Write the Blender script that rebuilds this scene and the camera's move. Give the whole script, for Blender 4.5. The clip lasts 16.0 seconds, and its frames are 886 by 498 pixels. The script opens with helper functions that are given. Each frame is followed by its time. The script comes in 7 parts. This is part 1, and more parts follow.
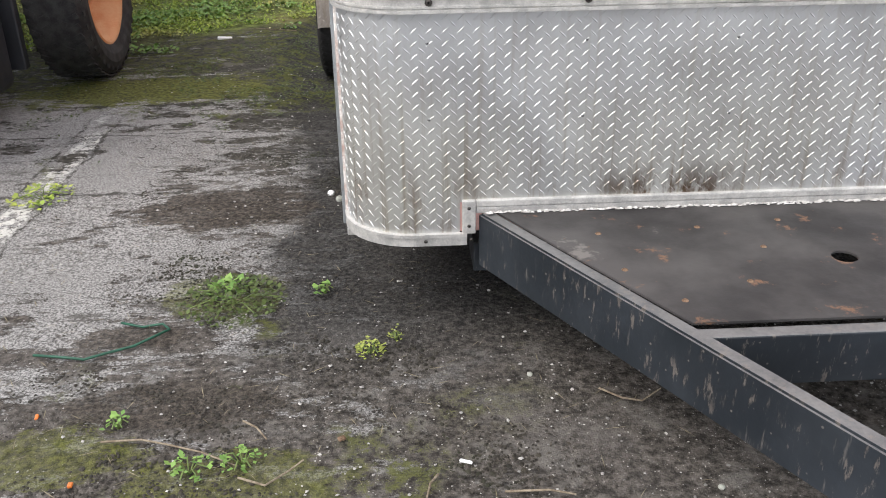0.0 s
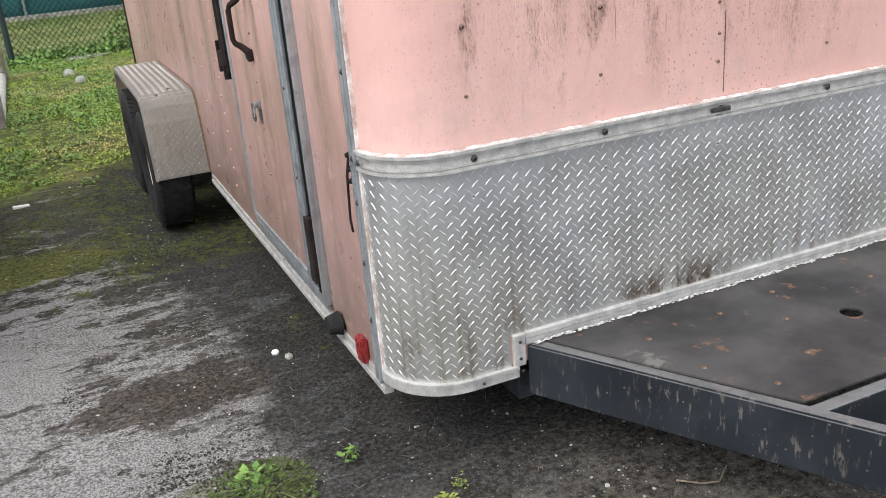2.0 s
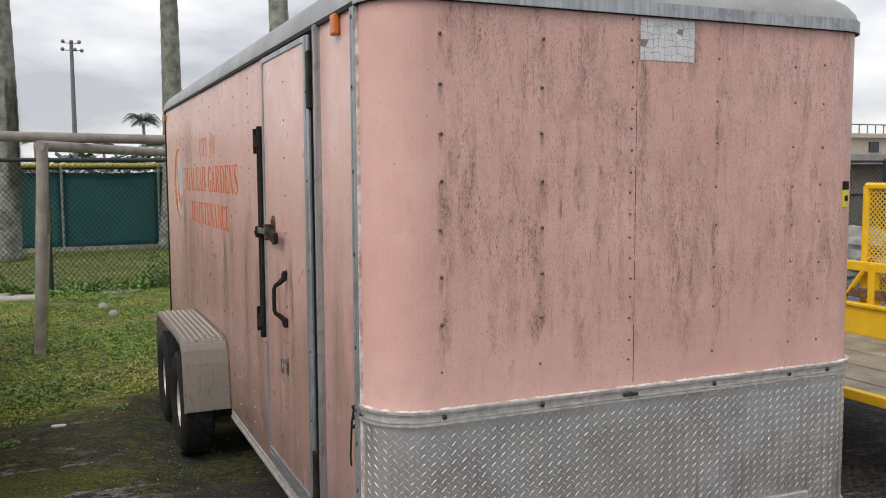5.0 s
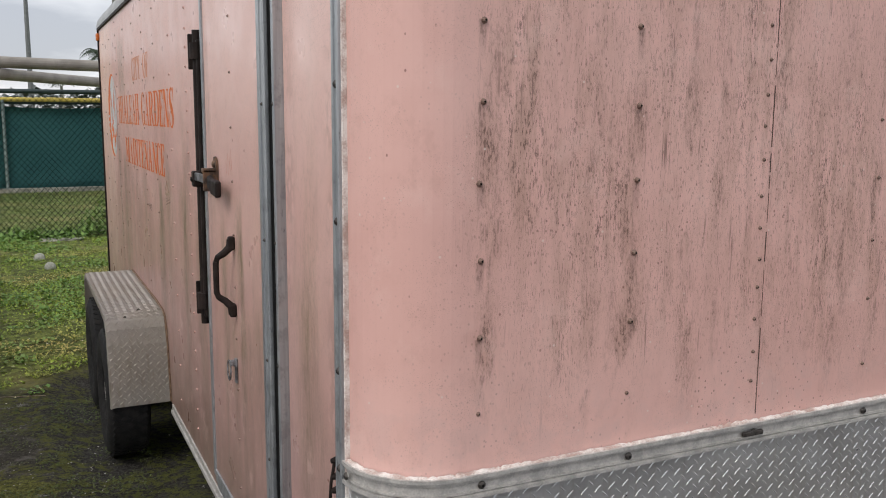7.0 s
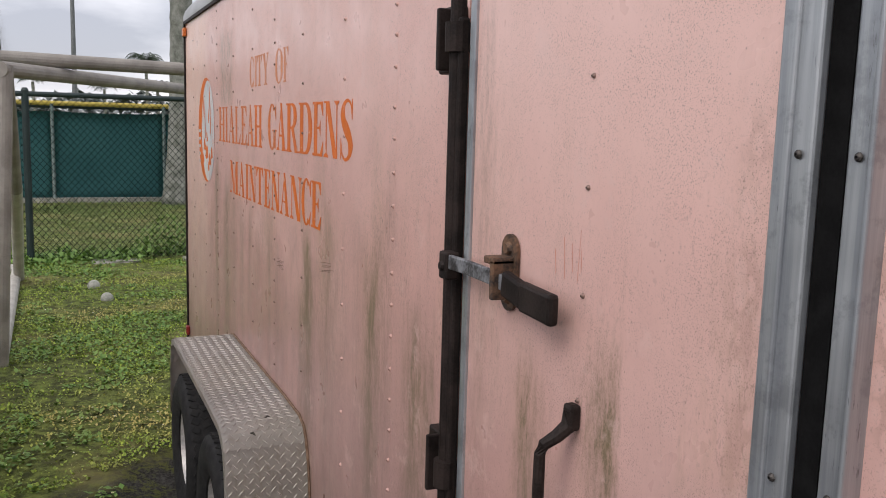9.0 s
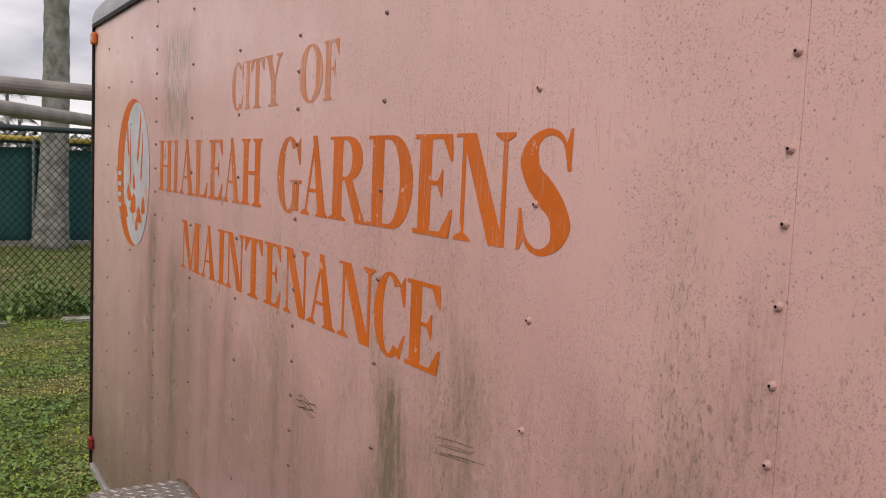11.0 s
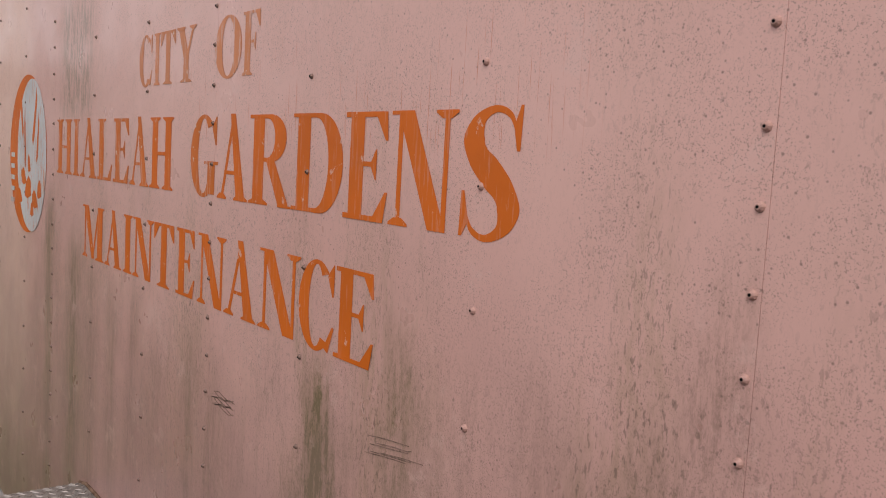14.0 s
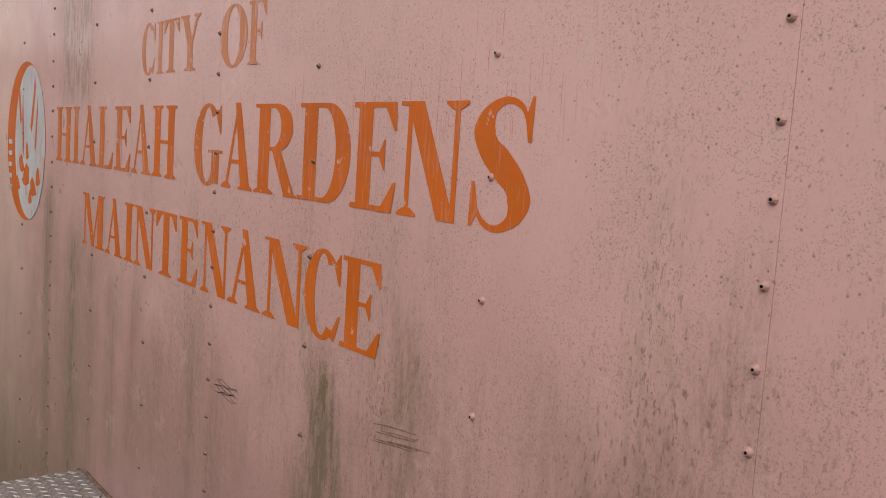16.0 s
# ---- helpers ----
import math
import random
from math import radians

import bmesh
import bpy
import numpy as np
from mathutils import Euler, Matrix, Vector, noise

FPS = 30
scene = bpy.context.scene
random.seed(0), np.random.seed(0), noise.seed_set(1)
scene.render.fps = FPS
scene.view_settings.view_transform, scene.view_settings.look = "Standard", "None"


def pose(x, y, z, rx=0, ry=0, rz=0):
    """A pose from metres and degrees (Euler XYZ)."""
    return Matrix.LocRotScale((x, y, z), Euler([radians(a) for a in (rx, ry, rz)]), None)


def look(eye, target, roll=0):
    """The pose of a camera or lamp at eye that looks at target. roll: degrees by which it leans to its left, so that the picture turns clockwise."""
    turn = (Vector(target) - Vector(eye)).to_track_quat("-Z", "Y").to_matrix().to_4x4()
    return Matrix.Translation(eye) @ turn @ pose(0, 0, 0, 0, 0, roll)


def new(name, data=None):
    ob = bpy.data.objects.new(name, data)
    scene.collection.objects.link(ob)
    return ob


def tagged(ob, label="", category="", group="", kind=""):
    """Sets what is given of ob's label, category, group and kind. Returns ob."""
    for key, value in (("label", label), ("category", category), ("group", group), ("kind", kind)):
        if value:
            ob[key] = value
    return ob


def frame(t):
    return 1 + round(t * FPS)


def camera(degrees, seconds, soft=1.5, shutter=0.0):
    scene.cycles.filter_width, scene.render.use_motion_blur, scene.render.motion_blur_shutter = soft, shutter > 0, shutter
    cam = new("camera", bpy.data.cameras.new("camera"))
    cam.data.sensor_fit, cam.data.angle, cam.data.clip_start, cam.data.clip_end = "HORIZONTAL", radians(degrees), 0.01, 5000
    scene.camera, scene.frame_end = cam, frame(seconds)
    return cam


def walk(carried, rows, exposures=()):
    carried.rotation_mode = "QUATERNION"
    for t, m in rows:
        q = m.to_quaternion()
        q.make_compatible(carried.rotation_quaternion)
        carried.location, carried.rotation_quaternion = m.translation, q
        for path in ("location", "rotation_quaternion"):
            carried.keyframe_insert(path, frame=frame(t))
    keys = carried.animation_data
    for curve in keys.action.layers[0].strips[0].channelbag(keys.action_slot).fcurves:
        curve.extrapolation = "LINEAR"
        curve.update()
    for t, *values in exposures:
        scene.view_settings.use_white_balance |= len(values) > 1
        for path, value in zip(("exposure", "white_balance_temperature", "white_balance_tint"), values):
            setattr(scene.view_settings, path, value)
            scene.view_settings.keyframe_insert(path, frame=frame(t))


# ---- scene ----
cam = camera(53.1, 16.0, soft=1.0)
PATH = [
    (0, (-0.01, 0.637, 1.398), (0.076, 2.434, 0.525), -0.8),
    (0.5, (-0.313, 0.844, 1.452), (-0.099, 2.639, 0.596), -2.6),
    (1, (-0.601, 0.915, 1.476), (-0.123, 2.671, 0.647), -4.6),
    (1.5, (-0.753, 1.005, 1.469), (-0.178, 2.73, 0.635), -6.4),
    (2, (-0.881, 0.879, 1.599), (-0.161, 2.602, 0.881), -5.0),
    (2.5, (-1.019, 0.725, 1.805), (-0.255, 2.502, 1.296), -4.2),
    (3, (-1.024, 0.547, 1.886), (-0.231, 2.364, 1.624), -2.6),
    (3.2, (-1.044, 0.466, 1.888), (-0.252, 2.291, 1.686), -1.8),
    (5.3, (-1.182, 0.018, 1.852), (-0.387, 1.845, 1.679), -0.3),
    (5.5, (-1.117, 0.08, 1.842), (-0.317, 1.904, 1.662), -0.4),
    (6, (-0.91, 0.345, 1.826), (-0.099, 2.16, 1.607), -0.3),
    (6.5, (-0.849, 0.761, 1.79), (-0.016, 2.557, 1.509), 0.3),
    (7, (-0.825, 1.234, 1.805), (0.029, 3.017, 1.505), 0.4),
    (7.5, (-0.83, 1.661, 1.837), (-0.03, 3.47, 1.539), 0.1),
    (8, (-0.919, 2.06, 1.821), (-0.132, 3.875, 1.531), 0.3),
    (8.5, (-0.954, 2.406, 1.805), (-0.164, 4.221, 1.518), 1.0),
    (9, (-0.971, 2.93, 1.852), (-0.179, 4.746, 1.574), 1.6),
    (9.2, (-0.998, 3.107, 1.856), (-0.205, 4.924, 1.596), 1.6),
    (11.3, (-0.973, 4.582, 1.857), (0.084, 6.27, 1.677), 2.5),
    (11.5, (-0.974, 4.616, 1.856), (0.086, 6.302, 1.674), 2.5),
    (12, (-0.973, 4.633, 1.843), (0.106, 6.308, 1.668), 2.9),
    (12.5, (-0.963, 4.63, 1.846), (0.146, 6.284, 1.659), 2.7),
    (13, (-0.963, 4.611, 1.847), (0.189, 6.235, 1.661), 2.9),
    (13.5, (-0.963, 4.595, 1.841), (0.223, 6.193, 1.65), 2.9),
    (14, (-0.959, 4.582, 1.84), (0.249, 6.163, 1.645), 3.2),
    (14.5, (-0.972, 4.57, 1.842), (0.244, 6.145, 1.641), 3.3),
    (15, (-0.977, 4.575, 1.844), (0.243, 6.147, 1.64), 3.5),
    (15.5, (-0.974, 4.583, 1.842), (0.248, 6.153, 1.635), 3.6),
    (16, (-0.985, 4.59, 1.838), (0.238, 6.158, 1.624), 3.7),
]
walk(cam, [(t, look(eye, target, roll)) for t, eye, target, roll in PATH], exposures=((0.0, 1.30, 6450, 11), (1.0, 1.22, 6450, 11), (1.5, 1.20, 6500, 10), (2.0, 1.15, 6300, 9), (2.5, 1.05, 6250, 9), (3.0, 0.74, 6350, 10), (4.2, 0.50, 6600, 11), (5.5, 0.36, 6750, 12), (7.0, 0.42, 6550, 11), (9.0, 0.46, 6500, 15), (11.5, 0.22, 6850, 20), (16.0, 0.15, 6850, 20)))

# ---- light ----
SUN_ELEV, SUN_AZ = 48.0, 241.0
world = bpy.data.worlds.new("overcast_sky")
scene.world = world
world.use_nodes = True
wn, wl = world.node_tree.nodes, world.node_tree.links
wn.clear()
sky = wn.new("ShaderNodeTexSky")
sky.sky_type, sky.sun_disc = "NISHITA", False
sky.sun_elevation, sky.sun_rotation = radians(SUN_ELEV), radians(SUN_AZ)
sky_bg = wn.new("ShaderNodeBackground")
sky_bg.inputs["Strength"].default_value = 0.10
wl.new(sky.outputs[0], sky_bg.inputs["Color"])
w_co = wn.new("ShaderNodeTexCoord")
w_map = wn.new("ShaderNodeMapping")
w_map.inputs["Scale"].default_value = (1.6, 1.6, 5.0)
wl.new(w_co.outputs["Generated"], w_map.inputs["Vector"])
w_noise = wn.new("ShaderNodeTexNoise")
w_noise.inputs["Scale"].default_value, w_noise.inputs["Detail"].default_value = 1.7, 7.0
w_noise.inputs["Roughness"].default_value = 0.52
wl.new(w_map.outputs[0], w_noise.inputs["Vector"])
w_ramp = wn.new("ShaderNodeValToRGB")
for e, (p, c) in zip(w_ramp.color_ramp.elements, ((0.40, (0.42, 0.44, 0.49, 1)), (0.64, (0.97, 0.98, 1.0, 1)))):
    e.position, e.color = p, c
wl.new(w_noise.outputs["Fac"], w_ramp.inputs["Fac"])
cloud_bg = wn.new("ShaderNodeBackground")
cloud_bg.inputs["Strength"].default_value = 1.0
wl.new(w_ramp.outputs["Color"], cloud_bg.inputs["Color"])
w_mix = wn.new("ShaderNodeMixShader")
w_mix.inputs["Fac"].default_value = 0.86
wl.new(sky_bg.outputs[0], w_mix.inputs[1])
wl.new(cloud_bg.outputs[0], w_mix.inputs[2])
w_out = wn.new("ShaderNodeOutputWorld")
wl.new(w_mix.outputs[0], w_out.inputs["Surface"])
sun_data = bpy.data.lights.new("sun", "SUN")
sun_data.energy, sun_data.angle, sun_data.color = 1.25, radians(38), (1.0, 0.95, 0.88)
sun = new("sun", sun_data)
az, el = radians(SUN_AZ), radians(SUN_ELEV)
sun.matrix_world = look((math.sin(az) * 50, math.cos(az) * 50, 50 * math.tan(el)), (0, 0, 0))


# ---- materials ----
class Nodes:
    """Short hand for a material's node tree."""

    def __init__(self, name):
        self.mat = bpy.data.materials.new(name)
        self.mat.use_nodes = True
        self.n, self.l = self.mat.node_tree.nodes, self.mat.node_tree.links
        self.n.clear()
        self.bsdf = self.n.new("ShaderNodeBsdfPrincipled")
        out = self.n.new("ShaderNodeOutputMaterial")
        self.l.new(self.bsdf.outputs[0], out.inputs["Surface"])
        self.co = self.n.new("ShaderNodeTexCoord").outputs["Object"]

    def put(self, value, socket):
        if isinstance(value, bpy.types.NodeSocket):
            self.l.new(value, socket)
        elif isinstance(value, tuple) and len(value) == 3 and socket.type == "RGBA":
            socket.default_value = (*value, 1)
        else:
            socket.default_value = value
        return self

    def mapped(self, scale=(1, 1, 1), loc=(0, 0, 0)):
        m = self.n.new("ShaderNodeMapping")
        m.inputs["Scale"].default_value, m.inputs["Location"].default_value = scale, loc
        self.l.new(self.co, m.inputs["Vector"])
        return m.outputs[0]

    def noise(self, scale, detail=4.0, rough=0.55, stretch=(1, 1, 1), loc=(0, 0, 0)):
        t = self.n.new("ShaderNodeTexNoise")
        t.inputs["Scale"].default_value, t.inputs["Detail"].default_value, t.inputs["Roughness"].default_value = scale, detail, rough
        self.l.new(self.mapped(stretch, loc), t.inputs["Vector"])
        return t.outputs["Fac"]

    def voronoi(self, scale, feature="F1", stretch=(1, 1, 1), out="Distance"):
        t = self.n.new("ShaderNodeTexVoronoi")
        t.feature = feature
        t.inputs["Scale"].default_value = scale
        self.l.new(self.mapped(stretch), t.inputs["Vector"])
        return t.outputs[out]

    def step(self, value, lo, hi, a=0.0, b=1.0):
        t = self.n.new("ShaderNodeMapRange")
        t.interpolation_type = "SMOOTHSTEP"
        self.put(value, t.inputs["Value"])
        for key, v in (("From Min", lo), ("From Max", hi), ("To Min", a), ("To Max", b)):
            self.put(v, t.inputs[key])
        return t.outputs[0]

    def math(self, op, a, b=0.0, c=0.0):
        t = self.n.new("ShaderNodeMath")
        t.operation = op
        for v, s in zip((a, b, c), t.inputs):
            self.put(v, s)
        return t.outputs[0]

    def mul(self, *values):
        r = values[0]
        for v in values[1:]:
            r = self.math("MULTIPLY", r, v)
        return r

    def axis(self, k):
        t = self.n.new("ShaderNodeSeparateXYZ")
        self.l.new(self.co, t.inputs[0])
        return t.outputs[k]

    def mix(self, fac, a, b):
        t = self.n.new("ShaderNodeMix")
        t.data_type = "RGBA"
        self.put(fac, t.inputs[0]).put(a, t.inputs[6]).put(b, t.inputs[7])
        return t.outputs[2]

    def ramp(self, value, stops):
        """Three curves over 0 to 1, from evenly spaced stops, as three sockets."""
        t = self.n.new("ShaderNodeValToRGB")
        els = t.color_ramp.elements
        n = len(stops) - 1
        els[1].position = 1.0
        for k in range(1, n):
            els.new(k / n)
        for e, c in zip(els, stops):
            e.color = (*c, 1)
        self.put(value, t.inputs["Fac"])
        split = self.n.new("ShaderNodeSeparateColor")
        self.l.new(t.outputs["Color"], split.inputs[0])
        return split.outputs[0], split.outputs[1], split.outputs[2]

    def random(self):
        return self.n.new("ShaderNodeObjectInfo").outputs["Random"]

    def island(self):
        return self.n.new("ShaderNodeNewGeometry").outputs["Random Per Island"]

    def bump(self, height, strength=0.3, distance=0.01):
        t = self.n.new("ShaderNodeBump")
        t.inputs["Strength"].default_value, t.inputs["Distance"].default_value = strength, distance
        self.l.new(height, t.inputs["Height"])
        self.l.new(t.outputs[0], self.bsdf.inputs["Normal"])
        return self

    def done(self, color, rough=0.5, metal=0.0, **more):
        self.put(color, self.bsdf.inputs["Base Color"]).put(rough, self.bsdf.inputs["Roughness"]).put(metal, self.bsdf.inputs["Metallic"])
        for key, v in more.items():
            self.put(v, self.bsdf.inputs[key.replace("_", " ")])
        return self.mat


def plain(name, a, b, scale=20.0, rough=0.5, metal=0.0, bump=0.15, fine=180.0, spec=0.5):
    """Two colours mixed by a coarse and a fine grain."""
    m = Nodes(name)
    k = m.math("ADD", m.mul(m.noise(scale, 5), 0.7), m.mul(m.noise(fine, 2), 0.3))
    col = m.mix(m.step(k, 0.35, 0.65), a, b)
    m.bump(m.noise(fine, 3), bump, 0.004)
    return m.done(col, m.step(m.noise(scale * 2, 3), 0.3, 0.7, rough - 0.08, rough + 0.08), metal, Specular_IOR_Level=spec)


PINK, PINK2 = (0.645, 0.368, 0.318), (0.725, 0.440, 0.382)


def pink_front():
    m = Nodes("faded_pink_paint_streaked")
    col = m.mix(m.step(m.noise(1.3, 4), 0.35, 0.7), (0.69, 0.412, 0.363), (0.775, 0.487, 0.432))
    col = m.mix(m.mul(m.step(m.noise(9, 5), 0.5, 0.75), 0.25), col, (0.60, 0.335, 0.285))
    x, z = m.axis(0), m.axis(2)
    # dark run-off below the seams and studs: patches of fine mottled dashes over a brown wash
    zone = m.mul(m.step(m.math("ADD", z, m.mul(m.noise(1.0, 4, 0.65, (9, 9, 1.6)), 0.8)), 1.40, 1.85), m.step(m.math("ADD", x, m.mul(m.noise(4, 4), 0.2)), 0.06, 0.30))
    patch = m.step(m.noise(1.0, 5, 0.65, (6.5, 6.5, 1.7), (0.3, 0, 0)), 0.43, 0.64)
    mottle = m.step(m.noise(1.0, 6, 0.75, (80, 80, 17)), 0.49, 0.60)
    fine = m.step(m.noise(1.0, 4, 0.7, (230, 230, 70)), 0.46, 0.58)
    dash = m.step(m.noise(1.0, 3, 0.6, (300, 300, 55)), 0.57, 0.64)
    thread = m.mul(m.step(m.noise(1.0, 4, 0.6, (120, 120, 5)), 0.60, 0.68), m.step(m.noise(1.0, 3, 0.6, (30, 30, 4), (4, 0, 0)), 0.48, 0.60))
    marks = m.math("MAXIMUM", m.mul(mottle, fine, m.math("ADD", m.mul(patch, 0.85), 0.12)), m.mul(dash, m.math("ADD", m.mul(patch, 0.5), 0.48)))
    stain = m.mul(m.math("MAXIMUM", marks, m.mul(thread, 0.8)), zone, 1.0)
    wash = m.mul(m.math("ADD", m.mul(patch, 0.45), 0.26), m.step(m.noise(1.0, 5, 0.7, (22, 22, 4)), 0.36, 0.62), zone, 0.9)
    for sx, w in ((0.085, 0.060), (0.445, 0.065), (0.915, 0.045), (1.16, 0.055), (1.295, 0.035), (0.735, 0.032), (0.345, 0.035), (0.64, 0.040)):
        near = m.step(m.math("ABSOLUTE", m.math("ADD", m.math("SUBTRACT", x, sx), m.mul(m.math("SUBTRACT", m.noise(1.0, 3, 0.6, (6, 6, 3), (sx * 3, 0, 0)), 0.5), 0.14))), 0.0, w, 1.0, 0.0)
        patchy = m.step(m.noise(1.0, 4, 0.65, (9, 9, 3.2), (sx, 2, 0)), 0.42, 0.58)
        run = m.mul(near, patchy, m.step(z, 1.0, 1.25), m.step(m.noise(1.0, 6, 0.78, (70, 70, 13), (sx * 7, 0, 0)), 0.42, 0.56), m.math("ADD", m.mul(fine, 0.82), 0.18))
        stain = m.math("MAXIMUM", stain, m.mul(run, 1.0))
        wash = m.math("MAXIMUM", wash, m.mul(near, patchy, m.step(z, 1.0, 1.3), 0.42))
    below = m.math("FRACT", m.math("DIVIDE", m.math("SUBTRACT", z, 1.145), 0.1715))
    for sx in (0.065, 0.475):
        drip = m.mul(m.step(m.math("ABSOLUTE", m.math("SUBTRACT", x, sx)), 0.004, 0.013, 1.0, 0.0), m.step(below, 0.45, 0.97), m.step(z, 1.15, 1.3), m.math("ADD", m.mul(fine, 0.6), 0.4))
        stain = m.math("MAXIMUM", stain, m.mul(drip, 0.9))
    col = m.mix(wash, col, (0.385, 0.240, 0.180))
    col = m.mix(m.mul(stain, 0.84), col, (0.092, 0.045, 0.032))
    specks = m.mul(m.step(m.voronoi(70, stretch=(1, 1, 0.8)), 0.10, 0.22, 1.0, 0.0), m.step(m.noise(5, 4), 0.44, 0.58), m.step(x, -0.1, 0.3, 0.3, 1.0), 0.7)
    col = m.mix(specks, col, (0.16, 0.085, 0.065))
    smudge = m.mul(m.step(m.noise(11, 7, 0.72, (1, 1, 0.7), (3, 1, 6)), 0.52, 0.66), 0.25)
    col = m.mix(smudge, col, (0.50, 0.285, 0.235))
    bloom = m.mul(m.step(m.noise(6, 7, 0.72, loc=(8, 8, 1)), 0.54, 0.66), 0.22)
    col = m.mix(bloom, col, (0.80, 0.56, 0.50))
    pepper = m.mul(m.step(m.noise(330, 3, 0.7), 0.60, 0.65), m.step(m.noise(7, 5, 0.7), 0.40, 0.60), 0.5)
    col = m.mix(pepper, col, (0.25, 0.15, 0.115))
    chips = m.mul(m.step(m.voronoi(16), 0.03, 0.06, 1.0, 0.0), 0.6)
    col = m.mix(chips, col, (0.75, 0.66, 0.6))
    # mauve, scuffed and blotched paint low down above the moulding
    lowband = m.mul(m.step(m.math("ADD", z, m.mul(m.noise(3.0, 5), 0.5)), 1.55, 1.25), m.step(m.noise(12, 6, 0.7, loc=(4, 0, 9)), 0.46, 0.60), 0.35)
    col = m.mix(lowband, col, (0.60, 0.41, 0.375))
    dot = m.mul(m.step(m.voronoi(24, stretch=(1, 1, 0.7)), 0.035, 0.075, 1.0, 0.0), m.step(m.noise(3, 3, loc=(6, 6, 6)), 0.42, 0.52), 0.75)
    col = m.mix(dot, col, (0.20, 0.075, 0.055))
    m.bump(m.math("ADD", m.mul(m.noise(2.2, 2), 1.0), m.mul(m.noise(60, 3), 0.05)), 0.08, 0.02)
    return m.done(col, m.step(m.noise(6, 4), 0.3, 0.7, 0.30, 0.46), 0.0)


# place along the wall, half width, upper end, strength; olive is algae, brown is dirt
OLIVE_STREAKS = ((5.955, 0.075, 1.54, 1.2), (6.05, 0.05, 1.36, 0.75), (5.72, 0.055, 1.68, 0.48), (5.64, 0.06, 1.62, 0.32), (6.58, 0.05, 1.50, 0.5), (7.18, 0.05, 1.50, 0.45), (7.60, 0.10, 1.62, 0.7), (7.92, 0.07, 1.74, 0.6), (8.08, 0.07, 1.50, 0.2),
                 (5.27, 0.06, 1.50, 0.95), (4.93, 0.05, 1.50, 0.9), (4.85, 0.04, 1.40, 0.8),
                 (4.30, 0.04, 1.52, 0.9), (4.04, 0.05, 1.58, 1.0), (3.95, 0.05, 1.25, 0.7), (4.16, 0.04, 1.15, 0.8), (3.82, 0.07, 1.32, 0.6), (3.44, 0.07, 1.45, 0.85), (3.29, 0.05, 1.15, 0.6))
BROWN_STREAKS = ((5.86, 0.05, 1.42, 0.6), (6.44, 0.05, 1.42, 0.8), (6.34, 0.06, 1.36, 0.6), (6.80, 0.06, 1.46, 0.4), (7.0, 0.06, 1.52, 0.8), (7.40, 0.09, 1.58, 0.8), (7.75, 0.07, 1.50, 0.6), (5.14, 0.06, 1.86, 0.7), (5.20, 0.08, 1.64, 0.6), (5.40, 0.06, 1.68, 0.45),
                 (5.53, 0.05, 1.64, 0.45), (4.98, 0.05, 1.40, 0.5), (4.51, 0.04, 2.2, 0.6), (4.24, 0.05, 1.50, 0.5), (3.36, 0.06, 1.55, 0.5), (3.55, 0.04, 1.60, 0.4))


def streak_at(y, rows):
    """Olive strength, brown strength and upper end (0 to 1 from 0.8 to 2.4 m) at y."""
    found, top, weight = [], 0.0, 0.0
    for streaks in rows:
        best = 0.0
        for sy, w, z1, s in streaks:
            f = max(0.0, 1.0 - abs(y - sy) / (w * 1.35))
            best = max(best, s * f)
            top, weight = top + f * f * (z1 - 0.8) / 1.6, weight + f * f
        found.append(best)
    return (*found, top / weight if weight > 0 else 0.5)


